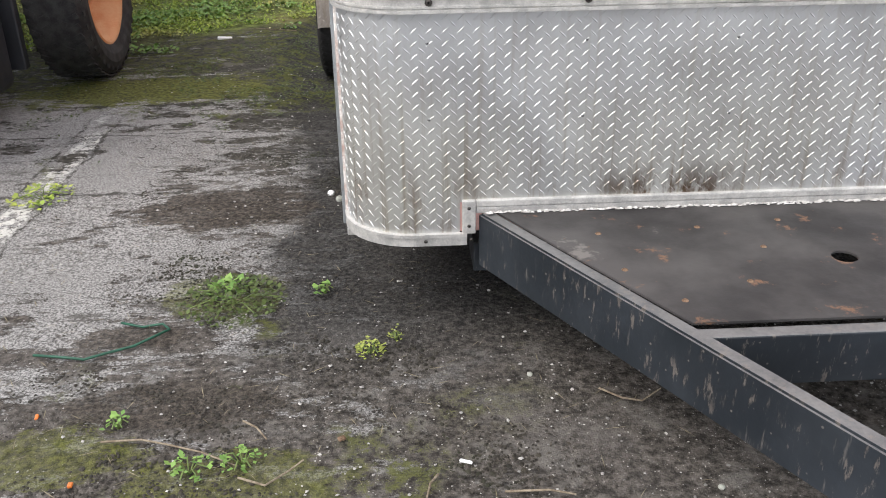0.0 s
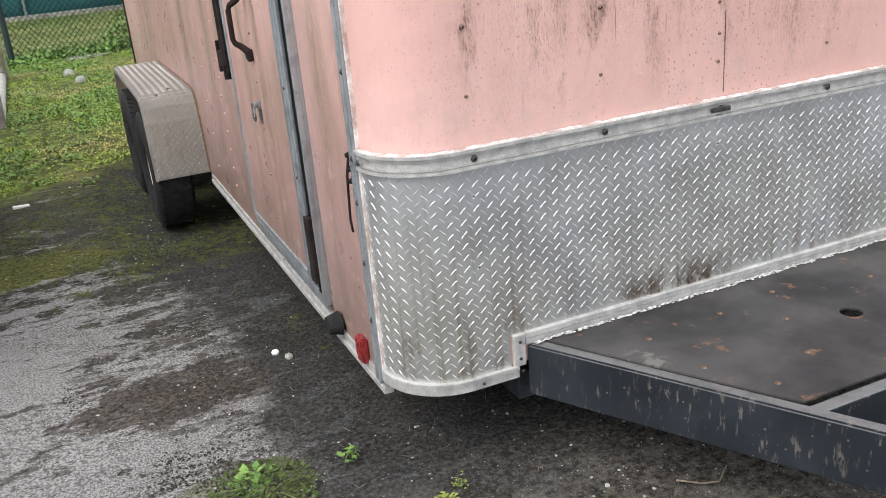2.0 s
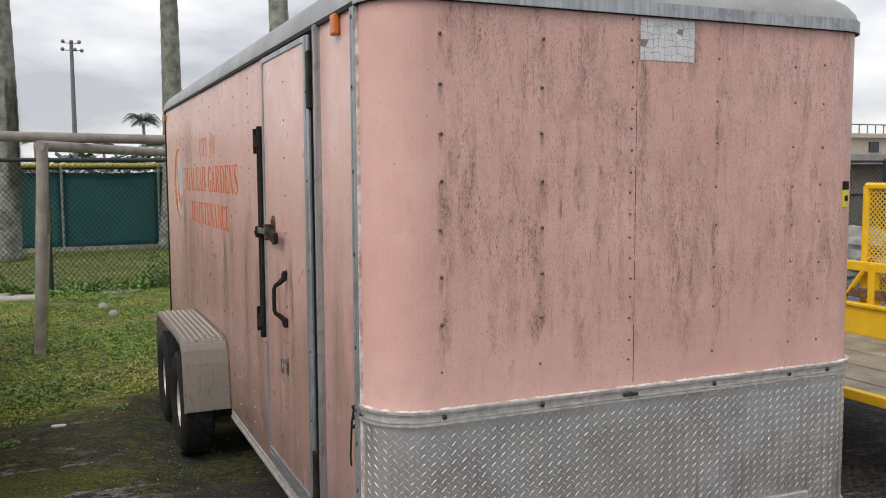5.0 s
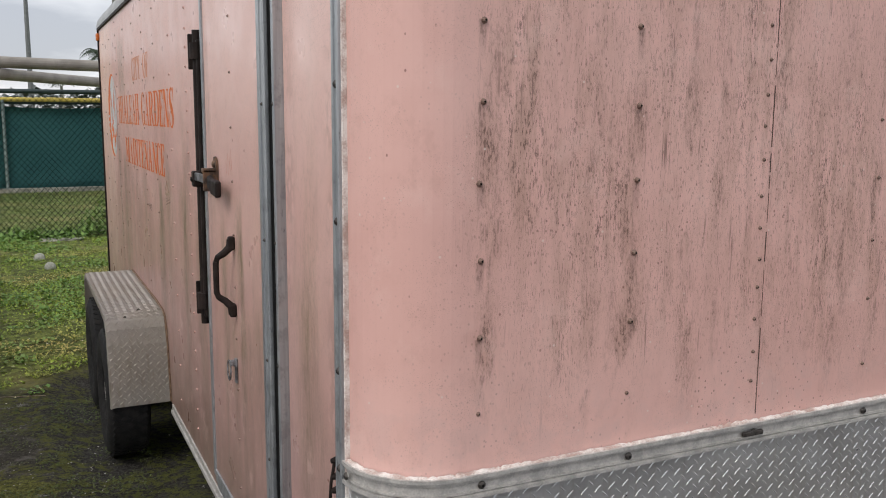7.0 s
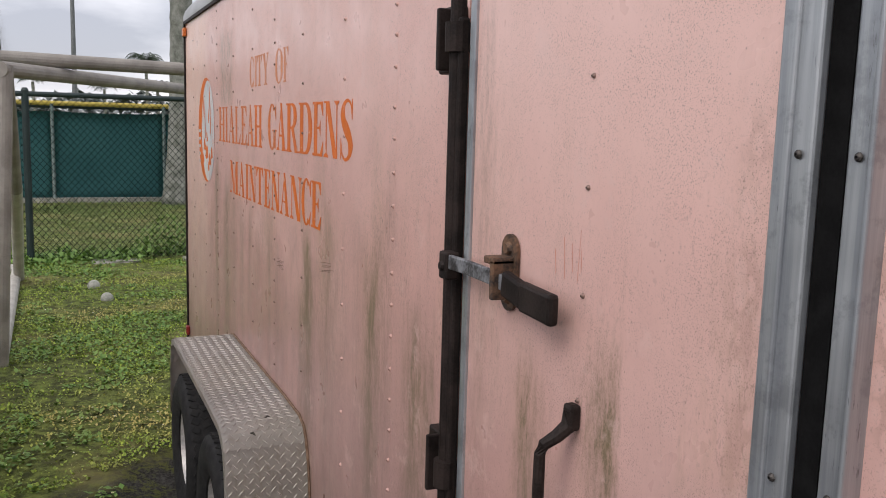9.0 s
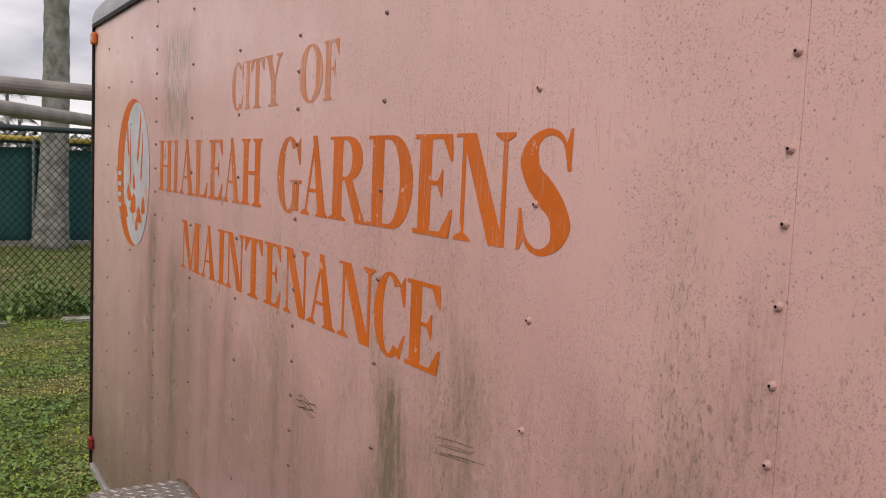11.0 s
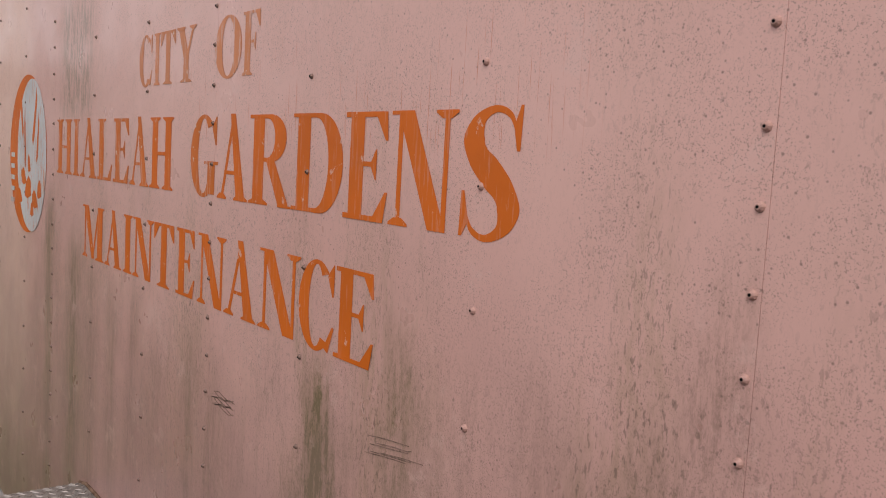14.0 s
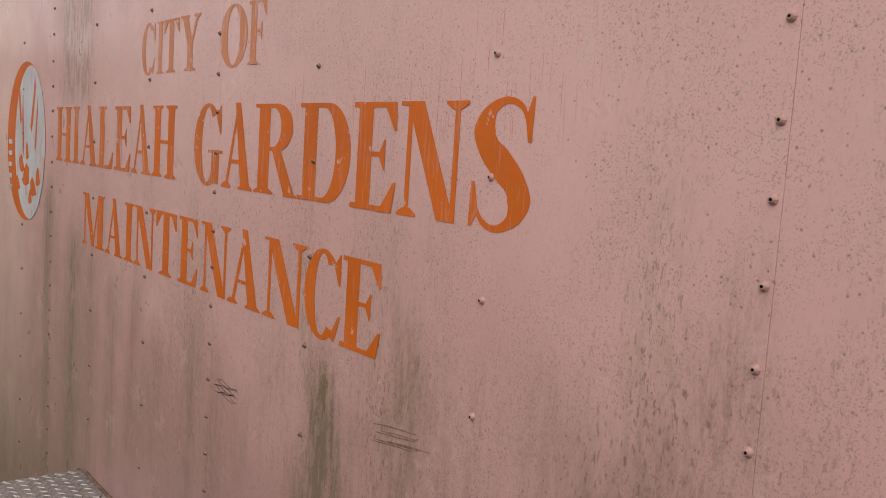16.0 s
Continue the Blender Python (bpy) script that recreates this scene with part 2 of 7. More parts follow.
def pink_side(name, spans, green=0.9, pale=0.42, marks=1.0):
    m = Nodes(name)
    col = m.mix(m.step(m.noise(1.1, 4), 0.35, 0.7), PINK, PINK2)
    col = m.mix(m.mul(m.step(m.noise(7, 5), 0.5, 0.75), 0.25), col, (0.56, 0.32, 0.27))
    z = m.axis(2)
    # paler towards the top: chalked paint, with sky gloss put into the colour
    chalk_and_gloss = m.mul(m.step(m.math("ADD", z, m.mul(m.noise(2.0, 4), 1.2)), 1.5, 2.6), pale)
    col = m.mix(chalk_and_gloss, col, (0.80, 0.535, 0.475))
    low = m.step(m.math("ADD", z, m.mul(m.noise(1.0, 3, 0.6, (4, 4, 0.6)), 0.8)), 1.75, 2.35, 1.0, 0.15)
    low = m.mul(low, m.step(m.axis(1), 6.9, 8.3, 1.0, 0.5))
    band = m.step(m.noise(1.0, 5, 0.65, (4.6, 4.6, 0.8)), 0.45, 0.66)
    mottle = m.step(m.noise(1.0, 6, 0.75, (55, 55, 16)), 0.42, 0.60)
    grain = m.step(m.noise(1.0, 4, 0.7, (230, 230, 130)), 0.44, 0.58)
    algae = m.mul(band, m.math("ADD", m.mul(mottle, 0.46), 0.16), low, green * 0.85)
    col = m.mix(algae, col, (0.285, 0.222, 0.105))
    core = m.mul(m.step(m.noise(1.0, 5, 0.65, (9, 9, 1.3), (2, 3, 0)), 0.55, 0.68), mottle, m.math("ADD", m.mul(grain, 0.7), 0.25), low, green * 0.6)
    col = m.mix(core, col, (0.135, 0.115, 0.042))
    dash = m.mul(m.step(m.noise(1.0, 3, 0.6, (170, 170, 60)), 0.57, 0.64), m.math("ADD", m.mul(band, 0.7), 0.16), low, 0.9 * marks)
    col = m.mix(dash, col, (0.12, 0.085, 0.065))
    blot = m.mul(m.step(m.noise(1.0, 5, 0.7, (120, 120, 85)), 0.58, 0.64), m.step(m.noise(2.6, 5, 0.65, loc=(1, 5, 2)), 0.44, 0.60), m.step(z, 2.1, 1.5, 0.20, 1.0), 0.62 * marks)
    col = m.mix(blot, col, (0.17, 0.115, 0.09))
    yy, rows = m.axis(1), (OLIVE_STREAKS, BROWN_STREAKS)
    olive, brown = (0.118, 0.112, 0.034), (0.19, 0.130, 0.082)
    # run-off streaks: strength and upper end of each, laid out along the wall
    wob = m.mul(m.math("SUBTRACT", m.noise(1.0, 4, 0.6, (2, 9, 4)), 0.5), 0.11)
    fleck = m.math("ADD", m.mul(m.step(m.noise(1.0, 6, 0.76, (60, 60, 12)), 0.42, 0.58), 0.85), 0.15)
    tex = m.mul(fleck, m.math("ADD", m.mul(grain, 0.5), 0.5))
    along_y = m.math("ADD", yy, wob)
    for y0, y1 in spans:
        t = m.math("DIVIDE", m.math("SUBTRACT", along_y, y0), y1 - y0)
        streak_olive, streak_brown, top = m.ramp(t, [streak_at(y0 + (y1 - y0) * k / 31, rows) if 0 < k < 31 else (0, 0, 0.5) for k in range(32)])
        end = m.math("ADD", m.mul(top, 1.6), 0.8)
        span = m.step(z, end, m.math("SUBTRACT", end, 0.22))
        col = m.mix(m.mul(streak_brown, span, m.math("ADD", m.mul(tex, 0.85), 0.12), green * 1.15), col, brown)
        col = m.mix(m.math("MINIMUM", m.mul(streak_olive, span, m.math("ADD", m.mul(tex, 0.95), 0.34), green * 1.5), 0.93), col, olive)
    high = m.mul(m.step(m.math("ABSOLUTE", m.math("SUBTRACT", along_y, 7.60)), 0.10, 0.24, 1.0, 0.0), m.step(m.math("ABSOLUTE", m.math("SUBTRACT", z, 2.10)), 0.12, 0.24, 1.0, 0.0), tex, 0.75)
    col = m.mix(high, col, olive)
    # cream paint on the sheet behind the emblem, grazing sky reflection put into its colour
    cream = m.mul(m.step(yy, 8.05, 8.45), m.step(m.noise(2.2, 4, 0.6, (1, 1, 0.4)), 0.25, 0.55, 0.5, 1.0), 0.75)
    col = m.mix(cream, col, (0.86, 0.60, 0.49))
    # blisters of lifted, paler paint with darker rims beside the door and corner strips
    cell = m.voronoi(34, stretch=(1, 1, 0.62))
    beside = m.step(m.math("MINIMUM", m.math("ABSOLUTE", m.math("SUBTRACT", yy, 3.56)), m.math("MINIMUM", m.math("ABSOLUTE", m.math("SUBTRACT", yy, 3.20)), m.math("ABSOLUTE", m.math("SUBTRACT", yy, 3.74)))), 0.015, 0.075, 1.0, 0.0)
    where = m.mul(beside, m.step(m.noise(7, 4, 0.6, loc=(2, 2, 7)), 0.42, 0.56), m.step(z, 2.1, 1.7, 0.25, 1.0))
    col = m.mix(m.mul(where, m.step(cell, 0.30, 0.42, 1.0, 0.0), 0.24), col, (0.80, 0.57, 0.53))
    col = m.mix(m.mul(where, m.step(cell, 0.42, 0.50), 0.4), col, (0.40, 0.24, 0.19))
    # thin orange scratches where old lettering was scraped off
    scraped = m.mul(m.step(m.noise(1.0, 3, 0.5, (1, 300, 6)), 0.63, 0.68), m.step(m.math("ABSOLUTE", m.math("SUBTRACT", z, 1.95)), 0.06, 0.13, 1.0, 0.0), m.step(yy, 5.25, 5.45), m.step(yy, 6.9, 6.5), m.step(m.noise(4, 3), 0.38, 0.50), 0.8 * marks)
    col = m.mix(scraped, col, (0.60, 0.22, 0.13))
    # mauve grime and shade put into the colour, stronger towards the ground
    grime_and_shade = m.mul(m.step(m.math("ADD", z, m.mul(m.noise(5, 5), 0.8)), 2.35, 0.9), 0.72)
    col = m.mix(grime_and_shade, col, (0.345, 0.222, 0.205))
    # dark foot of the wall: shade near the ground painted into the colour
    foot = m.mul(m.step(m.math("ADD", z, m.mul(m.noise(1.0, 5, 0.65, (14, 14, 4)), 0.5)), 1.05, 0.55), 0.6)
    col = m.mix(foot, col, (0.17, 0.125, 0.09))
    specks = m.mul(m.step(m.voronoi(75), 0.06, 0.17, 1.0, 0.0), m.step(m.noise(3.5, 4), 0.36, 0.52), 0.25 + 0.40 * marks)
    col = m.mix(specks, col, (0.15, 0.10, 0.08))
    scuff = m.mul(m.step(m.noise(9, 7, 0.75), 0.56, 0.66), 0.38)
    col = m.mix(scuff, col, (0.72, 0.5, 0.45))
    pepper = m.mul(m.step(m.noise(380, 3, 0.75), 0.56, 0.62), m.step(m.noise(6, 5, 0.7), 0.36, 0.56), 0.62)
    col = m.mix(pepper, col, (0.24, 0.16, 0.125))
    m.bump(m.math("ADD", m.mul(m.noise(3.0, 2), 1.0), m.mul(m.noise(60, 3), 0.03)), 0.10, 0.02)
    return m.done(col, m.step(m.noise(6, 4), 0.3, 0.7, 0.27, 0.42), 0.0)


def tread_metal(name, base, metal, rust=0.35):
    m = Nodes(name)
    col = m.mix(m.step(m.noise(3.0, 5), 0.35, 0.7), base, tuple(c * 0.82 for c in base))
    z = m.axis(2)
    warm = m.mul(m.step(m.noise(1.6, 3, 0.5, loc=(2, 4, 1)), 0.40, 0.62), m.step(z, 0.95, 0.55, 0.2, 1.0), 0.55)
    col = m.mix(warm, col, (base[0] * 0.93, base[1] * 0.90, base[2] * 0.80))
    run = m.mul(m.step(m.noise(1.0, 4, 0.6, (52, 52, 1.4)), 0.50, 0.68), m.step(z, 0.4, 0.95, 1.0, 0.3), rust)
    col = m.mix(run, col, (0.30, 0.24, 0.15))
    spot = m.mul(m.step(m.math("ABSOLUTE", m.math("SUBTRACT", m.axis(0), 0.74)), 0.05, 0.30, 1.0, 0.0), m.step(z, 0.44, 0.58, 1.0, 0.0), m.step(m.noise(1.0, 5, 0.7, (26, 26, 12)), 0.38, 0.62), rust * 2.2)
    col = m.mix(spot, col, (0.12, 0.075, 0.045))
    smear = m.mul(m.step(m.noise(4.5, 5, 0.6, (1, 1, 0.7)), 0.50, 0.70), 0.18)
    col = m.mix(smear, col, tuple(c * 0.62 for c in base))
    low = m.mul(m.step(m.noise(1.0, 5, 0.7, (18, 18, 7)), 0.5, 0.68), m.step(z, 0.45, 0.62, 1.0, 0.0), rust)
    col = m.mix(low, col, (0.17, 0.11, 0.06))
    m.bump(m.noise(90, 3), 0.06, 0.003)
    return m.done(col, m.step(m.noise(8, 4), 0.3, 0.7, 0.36, 0.52), metal)


def ground_material():
    m = Nodes("worn_asphalt_with_dirt_moss_and_turf_soil")
    x, y = m.axis(0), m.axis(1)
    grain = m.noise(125, 4, 0.8)
    asphalt = m.mix(m.step(grain, 0.42, 0.58), (0.075, 0.072, 0.069), (0.40, 0.388, 0.372))
    asphalt = m.mix(m.mul(m.step(m.noise(48, 6, 0.8, loc=(5, 5, 0)), 0.54, 0.62), 0.45), asphalt, (0.085, 0.08, 0.073))
    asphalt = m.mix(m.mul(m.step(m.voronoi(120), 0.08, 0.2, 1.0, 0.0), 0.5), asphalt, (0.6, 0.59, 0.57))
    asphalt = m.mix(m.mul(m.step(m.noise(1.1, 5), 0.4, 0.7), 0.35), asphalt, (0.20, 0.195, 0.185))
    asphalt = m.mix(m.mul(m.step(m.noise(7.5, 10, 0.80, (0.55, 1.9, 1), (1, 6, 2)), 0.545, 0.58), m.step(m.noise(1.4, 3, loc=(5, 2, 0)), 0.38, 0.55), 0.75), asphalt, (0.060, 0.055, 0.048))
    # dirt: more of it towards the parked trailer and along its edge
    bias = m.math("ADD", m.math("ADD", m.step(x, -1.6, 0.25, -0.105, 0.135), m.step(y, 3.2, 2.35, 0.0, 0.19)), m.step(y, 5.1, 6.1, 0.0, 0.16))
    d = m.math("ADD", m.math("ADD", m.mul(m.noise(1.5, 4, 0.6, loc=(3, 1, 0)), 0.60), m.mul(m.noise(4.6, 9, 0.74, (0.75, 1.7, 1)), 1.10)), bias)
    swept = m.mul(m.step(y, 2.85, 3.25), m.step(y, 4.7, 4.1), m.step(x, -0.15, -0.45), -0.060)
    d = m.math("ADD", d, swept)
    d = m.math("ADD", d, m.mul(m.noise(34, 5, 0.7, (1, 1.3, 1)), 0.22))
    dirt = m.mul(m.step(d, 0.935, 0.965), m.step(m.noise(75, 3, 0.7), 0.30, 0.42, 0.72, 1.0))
    soil = m.mix(m.step(m.noise(30, 6, 0.75), 0.35, 0.68), (0.020, 0.017, 0.014), (0.155, 0.137, 0.120))
    soil = m.mix(m.mul(m.step(m.noise(2.3, 4), 0.5, 0.7), 0.5), soil, (0.165, 0.150, 0.137))
    grit = m.mul(m.step(m.voronoi(110), 0.10, 0.20, 1.0, 0.0), m.step(m.noise(60, 2), 0.50, 0.56))
    soil = m.mix(m.mul(grit, 0.9), soil, (0.50, 0.48, 0.44))
    soil = m.mix(m.step(y, 3.7, 5.0, 0.0, 0.62), soil, m.mix(m.noise(40, 5, 0.7), (0.010, 0.010, 0.007), (0.045, 0.044, 0.030)))
    chip = m.mul(m.step(m.voronoi(42), 0.09, 0.14, 1.0, 0.0), m.step(m.noise(9, 3), 0.50, 0.58))
    soil = m.mix(m.mul(chip, 0.8), soil, (0.58, 0.56, 0.52))
    # worn white line and two cracks
    wob = m.mul(m.math("SUBTRACT", m.noise(3.0, 3), 0.5), 0.10)
    line = m.step(m.math("ABSOLUTE", m.math("ADD", m.math("ADD", x, 1.545), wob)), 0.045, 0.065, 1.0, 0.0)
    line = m.mul(line, m.step(y, 5.15, 5.3, 1.0, 0.0), m.step(m.noise(22, 6, 0.78), 0.47, 0.54), m.step(m.noise(2.6, 3, loc=(0, 7, 0)), 0.36, 0.50))
    asphalt = m.mix(m.mul(line, 0.75), asphalt, (0.66, 0.65, 0.60))
    col = m.mix(dirt, asphalt, soil)
    crackmask = None
    for y0, x1, w in ((4.14, -0.75, 0.022), (4.93, -0.6, 0.012), (1.97, -0.8, 0.010)):
        c = m.step(m.math("ABSOLUTE", m.math("ADD", m.math("SUBTRACT", y, y0), m.mul(m.math("SUBTRACT", m.noise(2.6, 5, 0.7, loc=(0, y0, 0)), 0.5), 0.22))), w * 0.4, w, 1.0, 0.0)
        c = m.mul(c, m.step(x, x1, x1 + 0.25, 1.0, 0.0))
        crackmask = c if crackmask is None else m.math("MAXIMUM", crackmask, c)
    for x0, w in ((-1.47, 0.010), (-1.63, 0.012)):
        c = m.step(m.math("ABSOLUTE", m.math("ADD", m.math("SUBTRACT", x, x0), m.mul(m.math("SUBTRACT", m.noise(3.5, 5, 0.7, loc=(x0, 0, 0)), 0.5), 0.14))), w * 0.4, w, 1.0, 0.0)
        crackmask = m.math("MAXIMUM", crackmask, m.mul(c, m.step(y, 5.1, 5.3, 1.0, 0.0)))
    col = m.mix(m.mul(crackmask, m.step(m.noise(17, 5, 0.7), 0.40, 0.52), 0.85), col, (0.03, 0.028, 0.022))
    peek = m.mul(m.step(m.noise(4.0, 9, 0.77, (0.8, 1.8, 1), (9, 4, 0)), 0.535, 0.57), m.step(x, 0.45, -0.35), m.step(y, 5.4, 4.4), 0.85)
    col = m.mix(peek, col, asphalt)
    # damp, dark film of fine dirt by the trailer, its shade underneath painted in
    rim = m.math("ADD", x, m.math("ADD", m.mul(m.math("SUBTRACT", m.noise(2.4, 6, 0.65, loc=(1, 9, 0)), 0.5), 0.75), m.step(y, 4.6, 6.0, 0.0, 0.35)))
    damp_and_shade = m.mul(m.step(rim, -0.56, -0.40), m.step(x, 2.9, 2.3), m.step(y, 2.55, 3.15), m.step(m.noise(55, 5, 0.75), 0.34, 0.50, 0.55, 1.0), 0.86)
    col = m.mix(damp_and_shade, col, m.mix(m.step(m.noise(60, 5, 0.75), 0.42, 0.60), (0.015, 0.0145, 0.014), (0.060, 0.057, 0.053)))
    pale = m.mul(m.step(m.noise(7, 6, 0.7, loc=(2, 8, 0)), 0.52, 0.64), dirt, m.step(damp_and_shade, 0.2, 0.6, 0.45, 0.10))
    col = m.mix(pale, col, (0.20, 0.187, 0.17))
    patch_wob = m.mul(m.math("SUBTRACT", m.noise(9, 8, 0.72, (0.8, 1.5, 1), (3, 3, 3)), 0.5), 3.6)
    patch_grain = m.step(m.noise(70, 4, 0.7), 0.32, 0.46, 0.55, 1.0)
    patch_moss = m.mix(m.step(m.noise(45, 5, 0.75), 0.38, 0.62), (0.040, 0.044, 0.012), (0.155, 0.160, 0.038))
    patch_soil = m.mix(m.step(m.noise(50, 5, 0.75), 0.40, 0.62), (0.024, 0.020, 0.016), (0.105, 0.088, 0.072))
    # moss on the dirt, thick towards the turf
    mo = m.math("ADD", m.noise(2.1, 6, 0.65, loc=(7, 2, 0)), m.math("ADD", m.step(y, 4.8, 5.9, 0.0, 0.22), m.step(y, 3.1, 2.4, 0.0, 0.09)))
    moss = m.mul(m.step(mo, 0.60, 0.70), m.step(m.noise(15, 8, 0.8), 0.47, 0.55), m.step(x, 0.6, -0.2), 0.9)
    col = m.mix(moss, col, m.mix(m.noise(70, 3), (0.040, 0.046, 0.012), (0.135, 0.145, 0.030)))
    # named patches: moss band at the far edge of the asphalt, weedy dark patch across the crack, mossy foreground
    for px, py, rx, ry, tint, amount in ((-1.45, 5.75, 0.75, 0.30, "moss", 1.0), (-0.72, 3.95, 0.40, 0.22, "soil", 0.95), (-0.60, 3.22, 0.22, 0.17, "moss", 0.5), (-0.85, 2.98, 0.20, 0.07, "soil", 0.9), (-0.62, 2.62, 0.32, 0.12, "soil", 0.85), (-0.90, 2.42, 0.26, 0.12, "moss", 0.55), (-0.42, 2.30, 0.30, 0.13, "moss", 0.60)):
        ex = m.math("DIVIDE", m.math("SUBTRACT", x, px), rx)
        ey = m.math("DIVIDE", m.math("SUBTRACT", y, py), ry)
        d2 = m.math("ADD", m.math("ADD", m.mul(ex, ex), m.mul(ey, ey)), patch_wob)
        k = m.mul(m.step(d2, 0.95, 0.70), patch_grain, amount)
        col = m.mix(k, col, patch_moss if tint == "moss" else patch_soil)
    # turf
    edge = m.math("ADD", y, m.mul(m.math("SUBTRACT", m.noise(1.3, 5, 0.6), 0.5), 1.5))
    edge = m.math("SUBTRACT", edge, m.mul(m.math("MAXIMUM", m.math("ADD", x, 1.5), 0.0), 0.8))
    turf = m.step(edge, 6.85, 7.35)
    earth = m.mix(m.step(m.noise(14, 6, 0.7), 0.4, 0.62), (0.06, 0.07, 0.022), (0.17, 0.21, 0.05))
    earth = m.mix(m.mul(m.step(m.noise(0.9, 5), 0.50, 0.66), 0.6), earth, (0.24, 0.21, 0.085))
    earth = m.mix(m.mul(m.step(m.noise(0.5, 4, loc=(4, 4, 0)), 0.55, 0.66), 0.5), earth, (0.15, 0.12, 0.075))
    col = m.mix(turf, col, earth)
    m.bump(m.math("ADD", m.mul(grain, 0.4), m.mul(m.noise(26, 6, 0.75), m.math("ADD", m.mul(dirt, 1.6), 0.3))), 0.75, 0.012)
    return m.done(col, m.step(dirt, 0, 1, 0.9, 0.95), 0.0, Specular_IOR_Level=0.25)


def leafy(name, a, b, c):
    m = Nodes(name)
    k = m.island()
    col = m.mix(k, a, b)
    col = m.mix(m.step(m.noise(0.8, 4), 0.48, 0.66), col, c)
    return m.done(col, 0.6, 0.0, Specular_IOR_Level=0.3, Subsurface_Weight=0.0)


M_FRONT = pink_front()
M_SIDE = pink_side("faded_pink_paint_with_algae", ((4.64, 5.84), (5.80, 7.00), (6.96, 8.20)))
M_DOOR = pink_side("faded_pink_door_paint", ((3.10, 3.90), (3.86, 4.66)), 0.68, 0.85, 0.45)
M_GUARD = tread_metal("dull_aluminium_tread_plate", (0.66, 0.665, 0.67), 0.85, 0.5)
M_FENDER = tread_metal("greyish_tread_plate_fender", (0.50, 0.465, 0.43), 0.06, 0.35)


def streaked_metal(name, a, b, dark):
    """Weathered extrusion: tarnish drawn out along its length, dark scrapes and dull spots."""
    m = Nodes(name)
    col = m.mix(m.step(m.noise(1.0, 5, 0.6, (60, 60, 2.0)), 0.36, 0.66), a, b)
    col = m.mix(m.mul(m.step(m.noise(14, 6, 0.7), 0.50, 0.62), 0.45), col, tuple(0.5 * (p + q) for p, q in zip(a, dark)))
    col = m.mix(m.mul(m.step(m.noise(1.0, 5, 0.75, (240, 240, 26)), 0.60, 0.65), m.step(m.noise(5, 4), 0.46, 0.58), 0.7), col, dark)
    m.bump(m.noise(40, 4), 0.08, 0.003)
    return m.done(col, m.step(m.noise(12, 5), 0.3, 0.7, 0.34, 0.55), 0.7)


M_ALU = streaked_metal("weathered_aluminium_trim", (0.33, 0.35, 0.37), (0.48, 0.50, 0.51), (0.10, 0.10, 0.10))
M_TRIM = plain("pale_oxidised_trim", (0.38, 0.37, 0.355), (0.60, 0.58, 0.55), 30, 0.5, 0.35, 0.10)
M_BEAD = plain("chalky_white_sealant", (0.42, 0.30, 0.26), (0.80, 0.76, 0.72), 26, 0.8, 0.0, 0.3, 240.0)
M_ROOF = plain("grey_roof_sheet", (0.30, 0.31, 0.31), (0.45, 0.46, 0.46), 4, 0.5, 0.35, 0.05)
M_BLACK = plain("worn_black_steel", (0.011, 0.008, 0.007), (0.032, 0.023, 0.020), 16, 0.62, 0.0, 0.1, spec=0.16)
M_RUST = plain("rusty_steel", (0.10, 0.055, 0.03), (0.26, 0.17, 0.11), 40, 0.75, 0.3, 0.3)
M_DARKRUST = plain("dark_rusty_steel", (0.030, 0.022, 0.018), (0.19, 0.105, 0.06), 34, 0.7, 0.2, 0.3)
M_WORNSTEEL = plain("dark_worn_steel", (0.045, 0.042, 0.042), (0.34, 0.35, 0.37), 30, 0.45, 0.5, 0.1)
M_RUBBER = plain("black_rubber", (0.011, 0.011, 0.012), (0.027, 0.0265, 0.026), 26, 0.8, 0.0, 0.2, spec=0.2)
M_DUSTYRUBBER = plain("dusty_black_rubber", (0.022, 0.022, 0.023), (0.060, 0.059, 0.058), 18, 0.8, 0.0, 0.2, spec=0.25)
M_GAP = plain("dark_rubber_seal", (0.004, 0.004, 0.004), (0.009, 0.009, 0.009), 30, 0.85, spec=0.1)
M_SCREW = plain("dark_screw_head", (0.03, 0.026, 0.024), (0.10, 0.09, 0.08), 60, 0.5, 0.5)
M_RIVET = plain("pink_painted_rivet", (0.42, 0.25, 0.215), (0.58, 0.36, 0.30), 60, 0.5)
M_REDLENS = plain("red_plastic_lens", (0.17, 0.012, 0.014), (0.30, 0.03, 0.03), 30, 0.3)
M_AMBER = plain("orange_plastic_lens", (0.55, 0.13, 0.02), (0.66, 0.20, 0.04), 30, 0.35)
M_PIPE = plain("weathered_grey_pipe", (0.22, 0.20, 0.175), (0.34, 0.315, 0.275), 7, 0.6, 0.0, 0.1)
M_GREENPOST = plain("dark_green_coated_steel", (0.010, 0.022, 0.022), (0.018, 0.036, 0.034), 8, 0.5)
M_WIRE = plain("green_coated_wire", (0.008, 0.014, 0.013), (0.013, 0.021, 0.020), 8, 0.85, spec=0.08)
M_SCREEN = plain("green_windscreen_mesh", (0.050, 0.160, 0.163), (0.072, 0.205, 0.205), 1.2, 0.85, spec=0.2)
M_YELLOWCAP = plain("yellow_plastic_cap", (0.50, 0.38, 0.06), (0.66, 0.52, 0.12), 6, 0.6)
M_GALV = plain("galvanised_steel", (0.16, 0.22, 0.21), (0.26, 0.32, 0.31), 8, 0.5, 0.3)
M_CONCRETE = plain("pale_broken_concrete", (0.20, 0.20, 0.165), (0.44, 0.42, 0.375), 9, 0.9, 0.0, 0.4)
